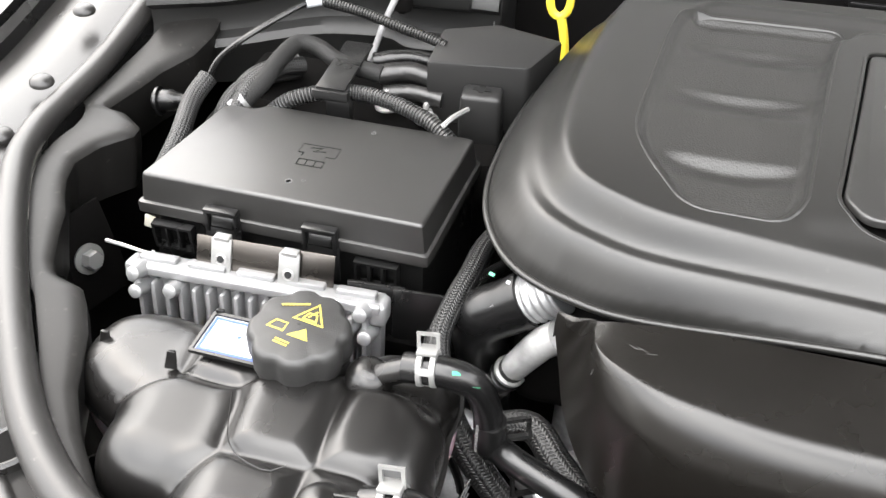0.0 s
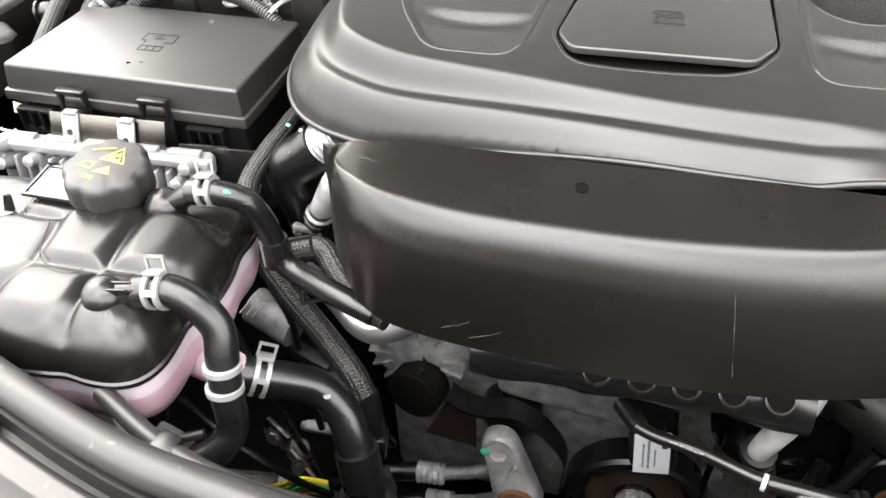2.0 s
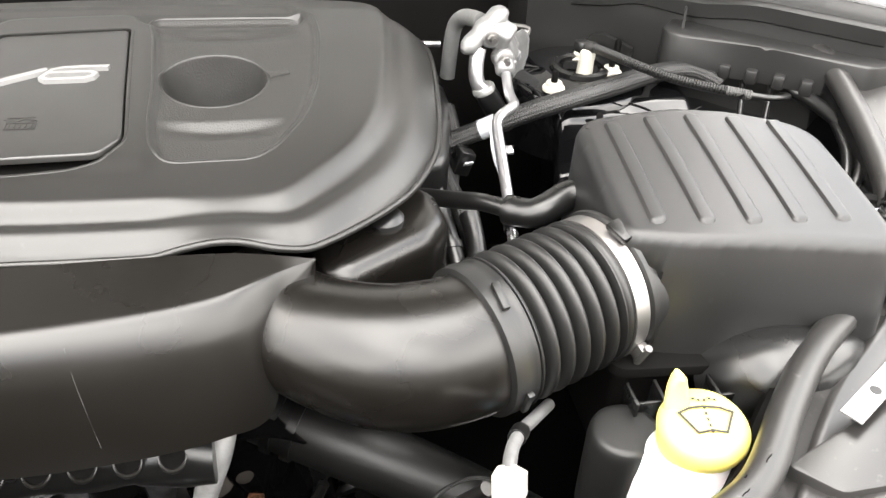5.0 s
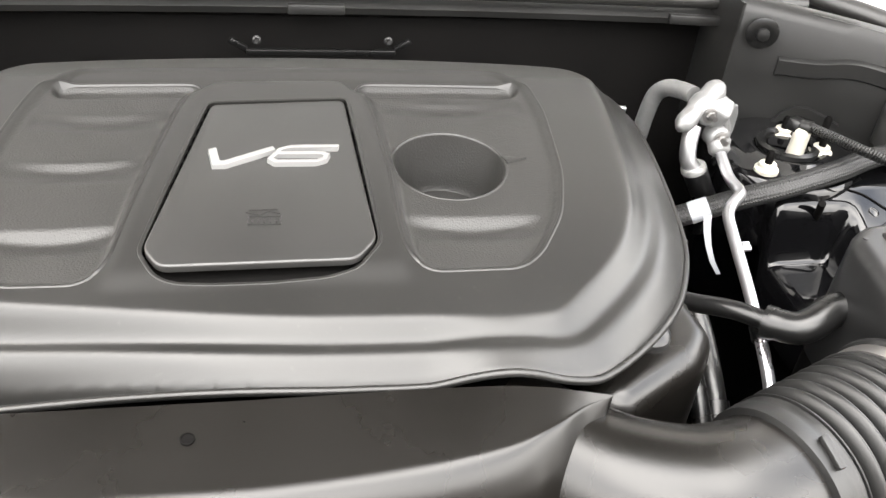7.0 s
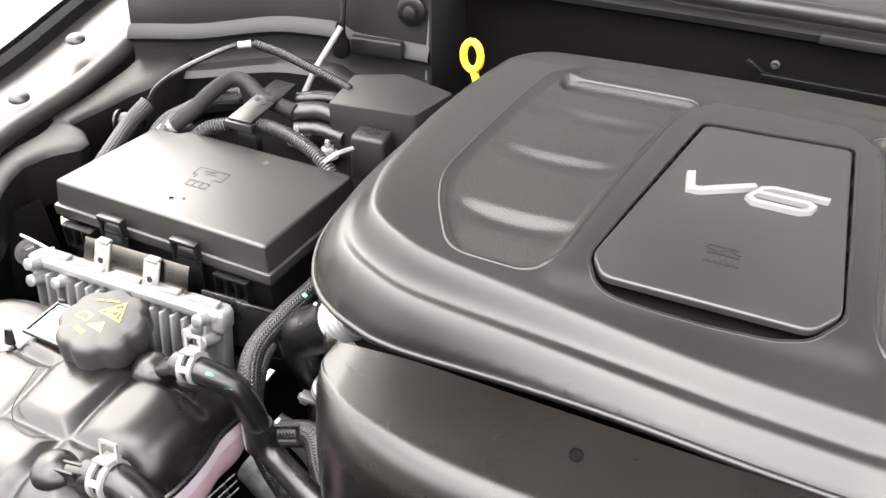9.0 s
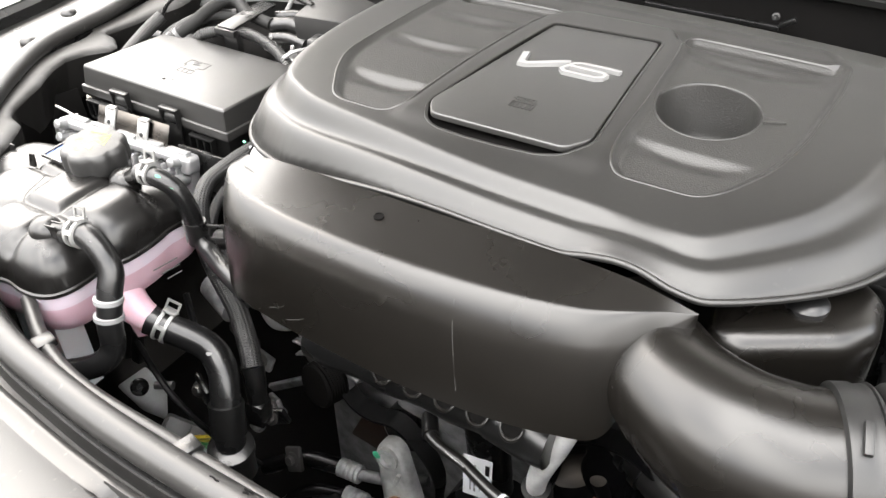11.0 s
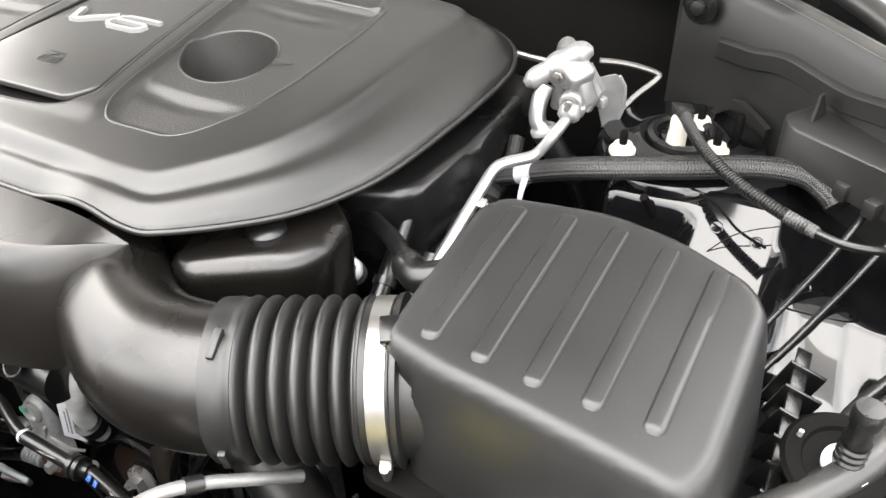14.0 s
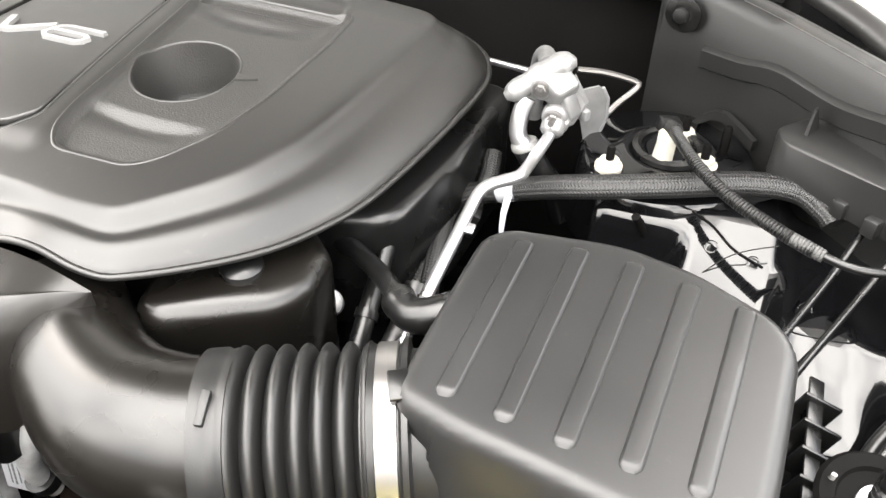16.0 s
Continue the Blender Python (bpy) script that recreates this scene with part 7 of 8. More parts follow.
part("tube", tube([(0.752, 0.686, 0.920), (0.754, 0.684, 0.960), (0.757, 0.678, 0.992), (0.764, 0.664, 1.008), (0.772, 0.645, 1.014), (0.777, 0.625, 1.018)], 0.0098, 18), M_ALU_BLOCK, arch)
hp = thing("straight_tube", (0.70, 0.75, 0.94), "thin bright straight tube behind the cover", "pipe")
part("tube", tube([(0.66, 0.75, 0.942), (0.752, 0.74, 0.942)], 0.004, 10, smooth=False), M_PIPE, hp)
long_p = thing("bent_refrigerant_pipe", (0.78, 0.48, 0.93), "slim bright aluminium pipe with two bends", "pipe")
part("tube", tube([(0.799, 0.588, 0.982), (0.798, 0.572, 0.974), (0.793, 0.535, 0.968), (0.791, 0.506, 0.970), (0.786, 0.495, 0.971), (0.770, 0.478, 0.971), (0.763, 0.468, 0.967), (0.7605, 0.450, 0.960), (0.755, 0.378, 0.934), (0.750, 0.32, 0.908), (0.745, 0.26, 0.87)], 0.0058, 14, 0.003), M_PIPE, long_p)
part("sleeve", tube([(0.7535, 0.360, 0.927), (0.7515, 0.338, 0.917)], 0.0082, 14, smooth=False), M_BLACK, long_p)
part("pipe_clip", rbox((0.008, 0.010, 0.004), (0.768, 0.430, 0.955), (20, 0, 0), 0.001), M_PIPE, long_p)
brk = thing("pipe_bracket", (0.84, 0.62, 0.95), "folded sheet steel bracket", "bracket")
BP = [(0.815, 0.618, 1.004), (0.829, 0.628, 1.006), (0.834, 0.632, 1.001), (0.839, 0.635, 0.990), (0.840, 0.637, 0.968), (0.834, 0.636, 0.945), (0.833, 0.637, 0.902), (0.818, 0.627, 0.905), (0.821, 0.625, 0.945), (0.816, 0.620, 0.970)]
part("plate", loft([BP, [(x + 0.0012, y - 0.002, z) for x, y, z in BP]]), M_ALU_BLOCK, brk, smooth=25)
part("rolled_edge", tube([(0.8335, 0.630, 1.003), (0.8395, 0.634, 0.990), (0.8405, 0.636, 0.968), (0.8345, 0.635, 0.945), (0.8335, 0.636, 0.903)], 0.0020, 8, 0.004, smooth=False), M_ALU, brk)
part("lug", rbox((0.014, 0.010, 0.012), (0.820, 0.616, 0.978), (0, 0, -25), 0.003), M_ALU, brk)
loopw = thing("wire_guard", (0.84, 0.68, 0.98), "thin grey steel wire guard", "bracket")
part("wire", tube([(0.797, 0.680, 0.990), (0.825, 0.690, 0.987), (0.856, 0.700, 0.978), (0.858, 0.697, 0.972), (0.842, 0.682, 0.957), (0.832, 0.670, 0.945)], 0.0034, 8), M_BOLT, loopw)
mesh_h = thing("mesh_sleeve_cable", (0.74, 0.55, 0.86), "black mesh-sleeved cables dropping beside the engine", "cable")
for k, pts in enumerate(([(0.735, 0.60, 0.92), (0.738, 0.57, 0.90), (0.728, 0.52, 0.88), (0.712, 0.46, 0.86), (0.705, 0.40, 0.82)], [(0.715, 0.56, 0.90), (0.716, 0.51, 0.885), (0.725, 0.45, 0.87), (0.735, 0.40, 0.84)])):
    part("sleeve", tube(pts, 0.010, 14), M_BRAID, mesh_h)
part("plug", rbox((0.020, 0.024, 0.030), (0.738, 0.515, 0.895), (0, 20, 10), 0.003), M_BLACK, mesh_h)
part("white_tag", rbox((0.010, 0.002, 0.008), (0.742, 0.498, 0.900), (40, 0, 10), 0.0005), M_WHITE, mesh_h, "white paper tag")
brel = thing("breather_elbow", (0.75, 0.33, 0.95), "matt black rubber breather elbow plugged into the filter box", "hose")
part("elbow", tube([(0.815, 0.322, 0.968), (0.796, 0.323, 0.964), (0.775, 0.314, 0.958), (0.762, 0.314, 0.953), (0.750, 0.323, 0.950), (0.742, 0.331, 0.948)], lambda s, l: 0.0150 - 0.0012 * s + 0.0010 * (s > 0.90), 20), M_BLACK, brel)
part("tail", tube([(0.746, 0.327, 0.949), (0.722, 0.352, 0.944), (0.700, 0.374, 0.934), (0.672, 0.396, 0.926), (0.65, 0.41, 0.918)], 0.0088, 16), M_BLACK, brel)
for nm, pts, rr, m in (("vertical_pipe", [(0.690, 0.43, 0.92), (0.692, 0.40, 0.90), (0.697, 0.365, 0.888), (0.700, 0.32, 0.86), (0.700, 0.25, 0.80)], 0.009, M_BLACK), ("taped_cable", [(0.725, 0.41, 0.89), (0.726, 0.38, 0.875), (0.722, 0.33, 0.85), (0.715, 0.26, 0.80)], 0.011, M_FOIL)):
    vpp = thing(nm, pts[0], "pipe running down beside the engine" if rr < 0.01 else "black cable wrapped in shiny crinkled tape", "pipe" if rr < 0.01 else "cable")
    part("tube", tube(pts, rr, 14), m, vpp)
    part("clip", tube([pts[2], tuple(np.array(pts[2]) * 0.85 + np.array(pts[3]) * 0.15)], rr + 0.0022, 14, smooth=False), M_BLACK, vpp)
grn = thing("green_grommet_post", (0.9145, 0.5375, 0.898), "black post in a green rubber grommet", "grommet")
part("post", tube([(0.9145, 0.5375, 0.898), (0.8985, 0.5153, 0.945)], 0.0042, 10, smooth=False), M_DARK, grn)
part("ring", lathe([(0.012, 0), (0.012, 0.005), (0.006, 0.006)], (0.9145, 0.5375, 0.898), n=18), M_GREEN, grn)

pb = thing("plenum_bolt", (0.661, 0.36, 0.892), "pale flange bolt beside the intake plenum", "bolt")
part("head", join(lathe([(0.011, 0), (0.011, 0.002), (0.008, 0.003)], (0.661, 0.360, 0.890), (0.3, -0.6, 0.7), 18), hexnut(0.0065, 0.006, (0.661, 0.360, 0.8925), (0.3, -0.6, 0.7))), M_CLAMP, pb)
part("boss", tube([(0.661, 0.360, 0.890), (0.648, 0.386, 0.860)], 0.0125, 16, smooth=False), M_ALU_DULL, pb)

# ---- right front: washer bottle, canister, sensor ----
wash = thing("washer_bottle", (0.83, 0.068, 0.85), "milky washer bottle with a bright yellow cap", "washer bottle")
part("body", loft([[(0.832 + dx + rx * math.cos(a), 0.066 + ry * math.sin(a), z) for a in np.linspace(0, 2 * math.pi, 32, endpoint=False)] for rx, ry, z, dx in ((0.046, 0.05, 0.80, -0.002), (0.045, 0.046, 0.835, -0.002), (0.042, 0.040, 0.862, -0.003), (0.038, 0.036, 0.884, -0.003), (0.031, 0.031, 0.895, -0.001), (0.029, 0.029, 0.905, 0.0))]), M_MILKY, wash, smooth=70)
part("fluid_level", loft([[(0.830 + rx * math.cos(a), 0.066 + ry * math.sin(a), z) for a in np.linspace(0, 2 * math.pi, 32, endpoint=False)] for rx, ry, z in ((0.050, 0.053, 0.70), (0.049, 0.052, 0.76), (0.0465, 0.0505, 0.802))]), M_FLUID, wash, "pale blue fluid showing through the bottle", smooth=70)
wc = part("cap", lathe([(0.031, -0.018), (0.032, -0.015), (0.0325, -0.004), (0.0345, -0.003), (0.0355, 0.002), (0.0345, 0.008), (0.0315, 0.012), (0.026, 0.0145), (0.0, 0.0160)], (0.832, 0.068, 0.913), (0.02, -0.08, 1), 40), M_CAPYELLOW, wash, "pale yellow snap cap")
part("cap_tab", loft([[(0.815 + rx * math.cos(a), 0.090 + 0.007 * math.sin(a) + dy, z + 0.006) for a in np.linspace(0, 2 * math.pi, 16, endpoint=False)] for rx, dy, z in ((0.012, -0.012, 0.912), (0.010, -0.004, 0.925), (0.008, 0.0, 0.936), (0.006, 0.001, 0.943), (0.003, 0.001, 0.946))]), M_CAPYELLOW, wc, "pull tab")
WM = Matrix.Translation((0.832, 0.0655, 0.9292)) @ pose(0, 0, 0, 4.6, 1.1, -6)
fan_shape = [(-0.021, 0.006), (-0.012, 0.0105), (0, 0.012), (0.012, 0.0105), (0.021, 0.006), (0.011, -0.0125), (0, -0.010), (-0.011, -0.0125)]
part("windscreen_mark", ribbon(fan_shape, 0.0021, 0.0005, WM, closed=True), M_INK, wc, "black windscreen-washer symbol")
dots = [ribbon([(0, 0.012 - 0.0055 * k), (0, 0.012 - 0.0055 * k - 0.0028)], 0.0021, 0.0005) for k in range(5)]
for s in (-1, 1):
    for a in (30, 75, 120):
        dots.append(ribbon([(s * (0.0065 - 0.006 * math.cos(radians(a))), 0.0145 + 0.005 * math.sin(radians(a))), (s * (0.0065 - 0.006 * math.cos(radians(a + 25))), 0.0145 + 0.005 * math.sin(radians(a + 25)))], 0.0021, 0.0005))
part("spray_mark", xform(join(*dots), WM), M_INK, wc)
can_b = thing("black_canister", (0.782, 0.10, 0.80), "matt black rubber-capped canister", "canister")
part("cap", lathe([(0.0300, -0.09), (0.0305, -0.016), (0.0298, -0.008), (0.0285, -0.003), (0.0265, -0.0005), (0.022, 0.0), (0.0, 0.0)], (0.789, 0.1015, 0.886), n=40), M_SIDE, can_b, smooth=60)
part("body", lathe([(0.029, -0.20), (0.029, -0.088)], (0.789, 0.1015, 0.886), n=30), M_DARK, can_b)
fill = thing("air_duct_snorkel", (0.93, 0.10, 0.9), "black plastic intake snorkel beside the washer cap", "air duct")
part("snorkel", tube([(0.90, 0.165, 0.87), (0.93, 0.135, 0.895), (0.97, 0.14, 0.89), (1.02, 0.17, 0.87)], 0.042, 26), M_BLACK, fill)
part("seam", tube([(0.905, 0.135, 0.905), (0.932, 0.105, 0.921), (0.972, 0.108, 0.916), (1.018, 0.140, 0.896)], 0.0012, 6), M_BLACK, fill)
snr = thing("pressure_sensor_pipe", (0.675, 0.04, 0.88), "white pressure switch on a bent aluminium pipe", "sensor")
part("pipe", tube([(0.672, 0.020, 0.886), (0.671, 0.014, 0.878), (0.671, 0.002, 0.870), (0.676, -0.010, 0.867), (0.688, -0.016, 0.870), (0.702, -0.016, 0.873)], 0.0064, 14), M_CLAMP, snr)
SX = Vector((0.0, 0.37, 0.93))
part("body", lathe([(0.0095, 0), (0.0108, 0.002), (0.0108, 0.018), (0.0085, 0.020), (0.0085, 0.027), (0.0105, 0.028), (0.0105, 0.034), (0.0, 0.035)], (0.672, 0.018, 0.880), SX, 20), M_CAST, snr)
part("hex", lathe([(0.0118, 0), (0.0128, 0.002), (0.0128, 0.019), (0.0105, 0.021), (0.0, 0.0215)], Vector((0.672, 0.018, 0.880)) + SX * 0.034, SX, 6), M_CREAM, snr, "cream hexagonal switch body")
part("ring", lathe([(0.0110, 0), (0.0150, 0.001), (0.0150, 0.0035), (0.0110, 0.0045)], Vector((0.672, 0.018, 0.880)) + SX * 0.027, SX, 24), M_BLACK, snr)
part("upper_pipe", tube([(0.673, 0.042, 0.925), (0.682, 0.066, 0.920), (0.697, 0.092, 0.908), (0.714, 0.114, 0.895), (0.74, 0.15, 0.87)], 0.0052, 14), M_ALU_BLOCK, snr)
part("pipe_tape", tube([(0.690, 0.082, 0.9125), (0.697, 0.093, 0.9075)], 0.0072, 14, smooth=False), M_BLACK, snr)
part("tie_loop", tube([(0.667, 0.052, 0.905), (0.652, 0.058, 0.903), (0.634, 0.060, 0.893), (0.622, 0.056, 0.882), (0.624, 0.046, 0.876), (0.640, 0.038, 0.882), (0.656, 0.036, 0.892), (0.668, 0.038, 0.898)], 0.0016, 6), M_BLACK, snr, "black cable tie loop")
part("end_block", rbox((0.016, 0.014, 0.016), (0.708, -0.016, 0.874), bevel=0.002), M_STEEL, snr)
bolt_r = thing("panel_bolt", (0.831, -0.048, 0.91), "steel bolt sunk in a round rubber cup on the front panel", "bolt")
part("cup", lathe([(0.024, 0), (0.024, 0.003), (0.021, 0.0045), (0.018, 0.002), (0.0, 0.001)], (0.838, -0.050, 0.912), (0.05, -0.05, 1), 28), M_BLACK, bolt_r)
part("head", hexnut(0.0085, 0.006, (0.838, -0.050, 0.914), (0.05, -0.05, 1)), M_RUBBER, bolt_r)
stepb = thing("front_bracket", (0.93, 0.02, 0.92), "black plastic bracket with a bare steel strip", "bracket")
part("block", prism(round_poly([(0.872, 0.020), (0.900, -0.010), (1.02, -0.005), (1.06, 0.05), (1.00, 0.075)], 0.006, 3), 0.90, 0.925, 0.003), M_PANEL, stepb)
part("strip", rbox((0.15, 0.018, 0.002), (1.0, 0.088, 0.934), (0, 0, 33), 0.0005), M_STEEL, stepb)
part("strip_hole", lathe([(0.005, 0), (0.0048, 0.0006)], (0.972, 0.070, 0.9348), n=14), M_INK, stepb)


# ---- engine front, seen below the ducts ----
block = thing("engine_block", (0.3, 0.4, 0.6), "dull cast alloy engine front with bosses", "engine block")
part("timing_cover", join(rbox((0.52, 0.10, 0.42), (0.32, 0.365, 0.60), bevel=0.02, segs=3), rbox((0.20, 0.05, 0.12), (0.30, 0.315, 0.66), (0, 10, 0), 0.015, 3)), M_ALU_DULL, block)
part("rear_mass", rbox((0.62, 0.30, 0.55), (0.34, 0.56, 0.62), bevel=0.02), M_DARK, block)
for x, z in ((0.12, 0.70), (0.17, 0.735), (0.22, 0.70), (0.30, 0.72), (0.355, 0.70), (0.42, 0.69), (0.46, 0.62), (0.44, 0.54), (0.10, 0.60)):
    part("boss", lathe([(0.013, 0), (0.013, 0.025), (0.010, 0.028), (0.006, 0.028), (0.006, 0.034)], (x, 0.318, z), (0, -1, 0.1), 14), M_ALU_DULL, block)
# near-black sheet added under the engine to stand in for deep shade
part("lower_shade_sheet", rbox((1.45, 0.80, 0.02), (0.33, 0.42, 0.30), bevel=0.004), M_DARK, block)
altern = thing("alternator", (0.11, 0.29, 0.69), "alternator with cast alloy cooling vanes", "alternator")
part("housing", lathe([(0.030, 0), (0.052, 0.010), (0.060, 0.030), (0.060, 0.075)], (0.115, 0.268, 0.690), (0, 1, -0.1), 36), M_ALU_DULL, altern)
for k in range(16):
    a = 2 * math.pi * k / 16
    part("vane", xform(rbox((0.003, 0.024, 0.010), (0, 0.040, -0.002), bevel=0.0008), axis_pose((0.115, 0.268, 0.690), (0, -1, 0.1), math.degrees(a))), M_ALU_DULL, altern)
part("pulley", lathe([(0.030, 0), (0.030, 0.004)] + [(0.028 + 0.002 * (k % 2), 0.004 + 0.002 * k) for k in range(11)] + [(0.030, 0.027), (0.027, 0.030), (0.0, 0.0305)], (0.122, 0.268, 0.655), (-0.25, -1, 0.15), 36), M_DARK, altern, "black grooved pulley")
rail = thing("coolant_manifold", (0.33, 0.16, 0.83), "black plastic rail with scalloped pockets under the duct", "manifold")
part("rail", loft([[(x, 0.166 + 0.024 * math.cos(a), 0.846 - 0.010 * ((x - 0.33) / 0.13) ** 2 * (x > 0.4) + (0.026 + 0.003 * math.sin(90 * x)) * math.sin(a)) for a in np.linspace(0, 2 * math.pi, 22, endpoint=False)] for x in np.linspace(0.20, 0.462, 60)]), M_BLACK, rail, smooth=60)
for k in range(5):
    sc = axis_pose((0.300 + 0.0333 * k, 0.1430, 0.8655), (0, -0.80, 0.60))
    arc = [tuple(sc @ Vector((0.0105 * math.cos(a), 0.0120 * math.sin(a), 0.0005))) for a in np.linspace(math.pi, 2 * math.pi, 16)]
    part("scallop", tube(arc, lambda q, l: 0.0006 + 0.0016 * math.sin(math.pi * q), 8, smooth=False), M_DUCT, rail, "smooth rounded pocket edge")
    part("pocket", xform(lathe([(0.0098, 0.0004), (0.0080, 0.0010), (0.0, 0.0012)], (0, 0, 0), n=24), sc), M_DARK, rail)
wp = thing("coolant_pipe", (0.45, 0.17, 0.78), "bright cast alloy pipe elbow", "pipe")
part("pipe", tube([(0.472, 0.190, 0.850), (0.464, 0.178, 0.825), (0.455, 0.174, 0.800), (0.447, 0.176, 0.772), (0.443, 0.182, 0.745), (0.444, 0.190, 0.72)], lambda s, l: 0.0105 + 0.001 * math.sin(5 * s), 18), M_CAST, wp)
part("clip", tube([(0.4435, 0.181, 0.748), (0.4438, 0.186, 0.735)], 0.0150, 18, smooth=False), M_BLACK, wp, "black spring clip")
part("clip_wire", tube([(0.425, 0.152, 0.748), (0.435, 0.146, 0.758), (0.452, 0.147, 0.750), (0.462, 0.155, 0.742)], 0.0017, 6), M_STEEL, wp)
crank = thing("crank_pulley", (0.361, 0.275, 0.49), "black damper pulley with a zinc centre bolt", "pulley")
part("rim", lathe([(0.082, -0.02), (0.082, 0.012), (0.078, 0.016), (0.070, 0.016), (0.066, 0.006), (0.055, -0.004), (0.026, -0.008), (0.024, 0.004), (0.016, 0.006), (0.0, 0.006)], (0.361, 0.272, 0.492), (0, -1, 0.12), 56), M_BLACK, crank)
part("rust_face", lathe([(0.058, -0.0030), (0.052, -0.0032), (0.030, -0.0062)], (0.361, 0.272, 0.492), (0, -1, 0.12), 48), M_RUSTY_BLACK, crank, "brownish stained web")
part("centre_bolt", join(lathe([(0.024, 0.004), (0.024, 0.008), (0.018, 0.012)], (0.361, 0.272, 0.492), (0, -1, 0.12), 28), lathe([(0.0145, 0.010), (0.0155, 0.012), (0.0155, 0.024), (0.012, 0.026), (0.0095, 0.026), (0.008, 0.020)], (0.361, 0.272, 0.492), (0, -1, 0.12), 6)), M_STEEL, crank, "zinc-plated hex bolt")
big_p = thing("pump_pulley", (0.485, 0.27, 0.665), "black water pump pulley", "pulley")
part("disc", lathe([(0.074, -0.02), (0.074, 0.010), (0.070, 0.014), (0.064, 0.012), (0.058, 0.004), (0.036, -0.004), (0.030, 0.004), (0.016, 0.006), (0.0, 0.006)], (0.488, 0.275, 0.682), (0, -1, 0.15), 48), M_PAINT, big_p)
part("bolt", hexnut(0.006, 0.008, (0.481, 0.268, 0.645), (0, -1, 0.15)), M_RUST, big_p)
tens = thing("belt_tensioner", (0.21, 0.275, 0.5), "cast alloy belt tensioner arm with a rusty pivot", "belt tensioner")
TA, TB = Vector((0.205, 0.278, 0.558)), Vector((0.230, 0.264, 0.482))
tax = Vector((0.0, -1, 0.15)).normalized()
tdir = (TB - TA).normalized()
tsd = tdir.cross(tax)
arm_rows = []
for h, k in ((0.0, 1.0), (0.014, 1.0), (0.020, 0.9), (0.022, 0.75)):
    ring = []
    for a in np.linspace(0, 2 * math.pi, 40, endpoint=False):
        c, s = math.cos(a), math.sin(a)
        base = TA if c < 0 else TB
        rad = 0.0205 if c < 0 else 0.0285
        ring.append(tuple(base + tdir * (rad * c * k) + tsd * (rad * s * k) + tax * h))
    arm_rows.append(ring)
part("arm", loft(arm_rows), M_CAST, tens, smooth=40)
part("upper_boss", lathe([(0.017, 0.018), (0.016, 0.026), (0.010, 0.027), (0.009, 0.022), (0.0, 0.022)], TA, tax, 22), M_CAST, tens)
part("paint_dab", lathe([(0.006, 0.0265), (0.004, 0.0275)], TA + tsd * 0.013 - tdir * 0.006, tax, 10), M_GREEN, tens, "green paint dab")
part("rusty_cap", lathe([(0.0235, 0.018), (0.0235, 0.024), (0.0215, 0.026), (0.012, 0.026), (0.0, 0.0265)], TB, tax, 28), M_RUST, tens, "rusty round pivot cap")
part("pivot_bolt", hexnut(0.0085, 0.012, TB + tax * 0.026, tax), M_STEEL, tens)
part("web", rbox((0.006, 0.006, 0.05), tuple((TA + TB) / 2 + tax * 0.020), (0, 18, 0), 0.002), M_CAST, tens)
belt = thing("drive_belt", (0.25, 0.28, 0.6), "wide ribbed black drive belt", "belt")
belt_pts = curve_pts([(0.122, 0.262, 0.689), (0.155, 0.262, 0.640), (0.185, 0.262, 0.628), (0.225, 0.262, 0.632), (0.262, 0.262, 0.600), (0.280, 0.262, 0.555), (0.276, 0.262, 0.49), (0.300, 0.262, 0.43)], 0.006)
part("strap", loft([[(p[0], 0.250, p[2] + 0.003), (p[0], 0.276, p[2] + 0.003), (p[0], 0.276, p[2] - 0.001), (p[0], 0.250, p[2] - 0.001)] for p in belt_pts]), M_RUBBER, belt, smooth=50)
belt2 = thing("drive_belt", (0.55, 0.28, 0.7), "wide ribbed black drive belt", "belt")
bp2 = curve_pts([(0.425, 0.262, 0.52), (0.430, 0.262, 0.64), (0.445, 0.262, 0.735), (0.49, 0.262, 0.757), (0.54, 0.262, 0.738), (0.62, 0.262, 0.68)], 0.006)
part("strap", loft([[(p[0], 0.250, p[2] + 0.003), (p[0], 0.276, p[2] + 0.003), (p[0], 0.276, p[2] - 0.001), (p[0], 0.250, p[2] - 0.001)] for p in bp2]), M_RUBBER, belt2, smooth=50)
idl = thing("idler_pulley", (0.21, 0.27, 0.6), "smooth black idler pulley", "pulley")
part("disc", lathe([(0.034, -0.01), (0.034, 0.012), (0.030, 0.014), (0.018, 0.010), (0.0, 0.010)], (0.212, 0.300, 0.585), (0, -1, 0.1), 36), M_BLACK, idl)
sensor = thing("labelled_solenoid", (0.36, 0.21, 0.68), "black solenoid with a white printed label", "solenoid")
part("body", tube([(0.345, 0.245, 0.775), (0.355, 0.242, 0.72), (0.366, 0.238, 0.630)], 0.024, 24), M_BLACK, sensor)
LBM = Matrix.Translation((0.3610, 0.2120, 0.674)) @ pose(0, 0, 0, 78, 0, 4) @ pose(0, 0, 0, 0, 0, 4)
lb = part("label", xform(rbox((0.034, 0.052, 0.0012), bevel=0.0003), LBM), M_WHITE, sensor, "white paper label")
for dx, dy, w, h, sd in ((-0.008, -0.004, 0.030, 0.003, 5), (-0.003, -0.002, 0.036, 0.004, 6), (0.003, -0.006, 0.022, 0.0025, 7)):
    bars(LBM @ pose(dx, dy, 0.0007, 0, 0, 90), 1, w, h, lb, M_GREYPRINT, "label_print", seed=sd)
part("label_mark", xform(rbox((0.0050, 0.013, 0.0003), (0.0115, 0.013, 0.0007), bevel=0), LBM), M_INK, lb)
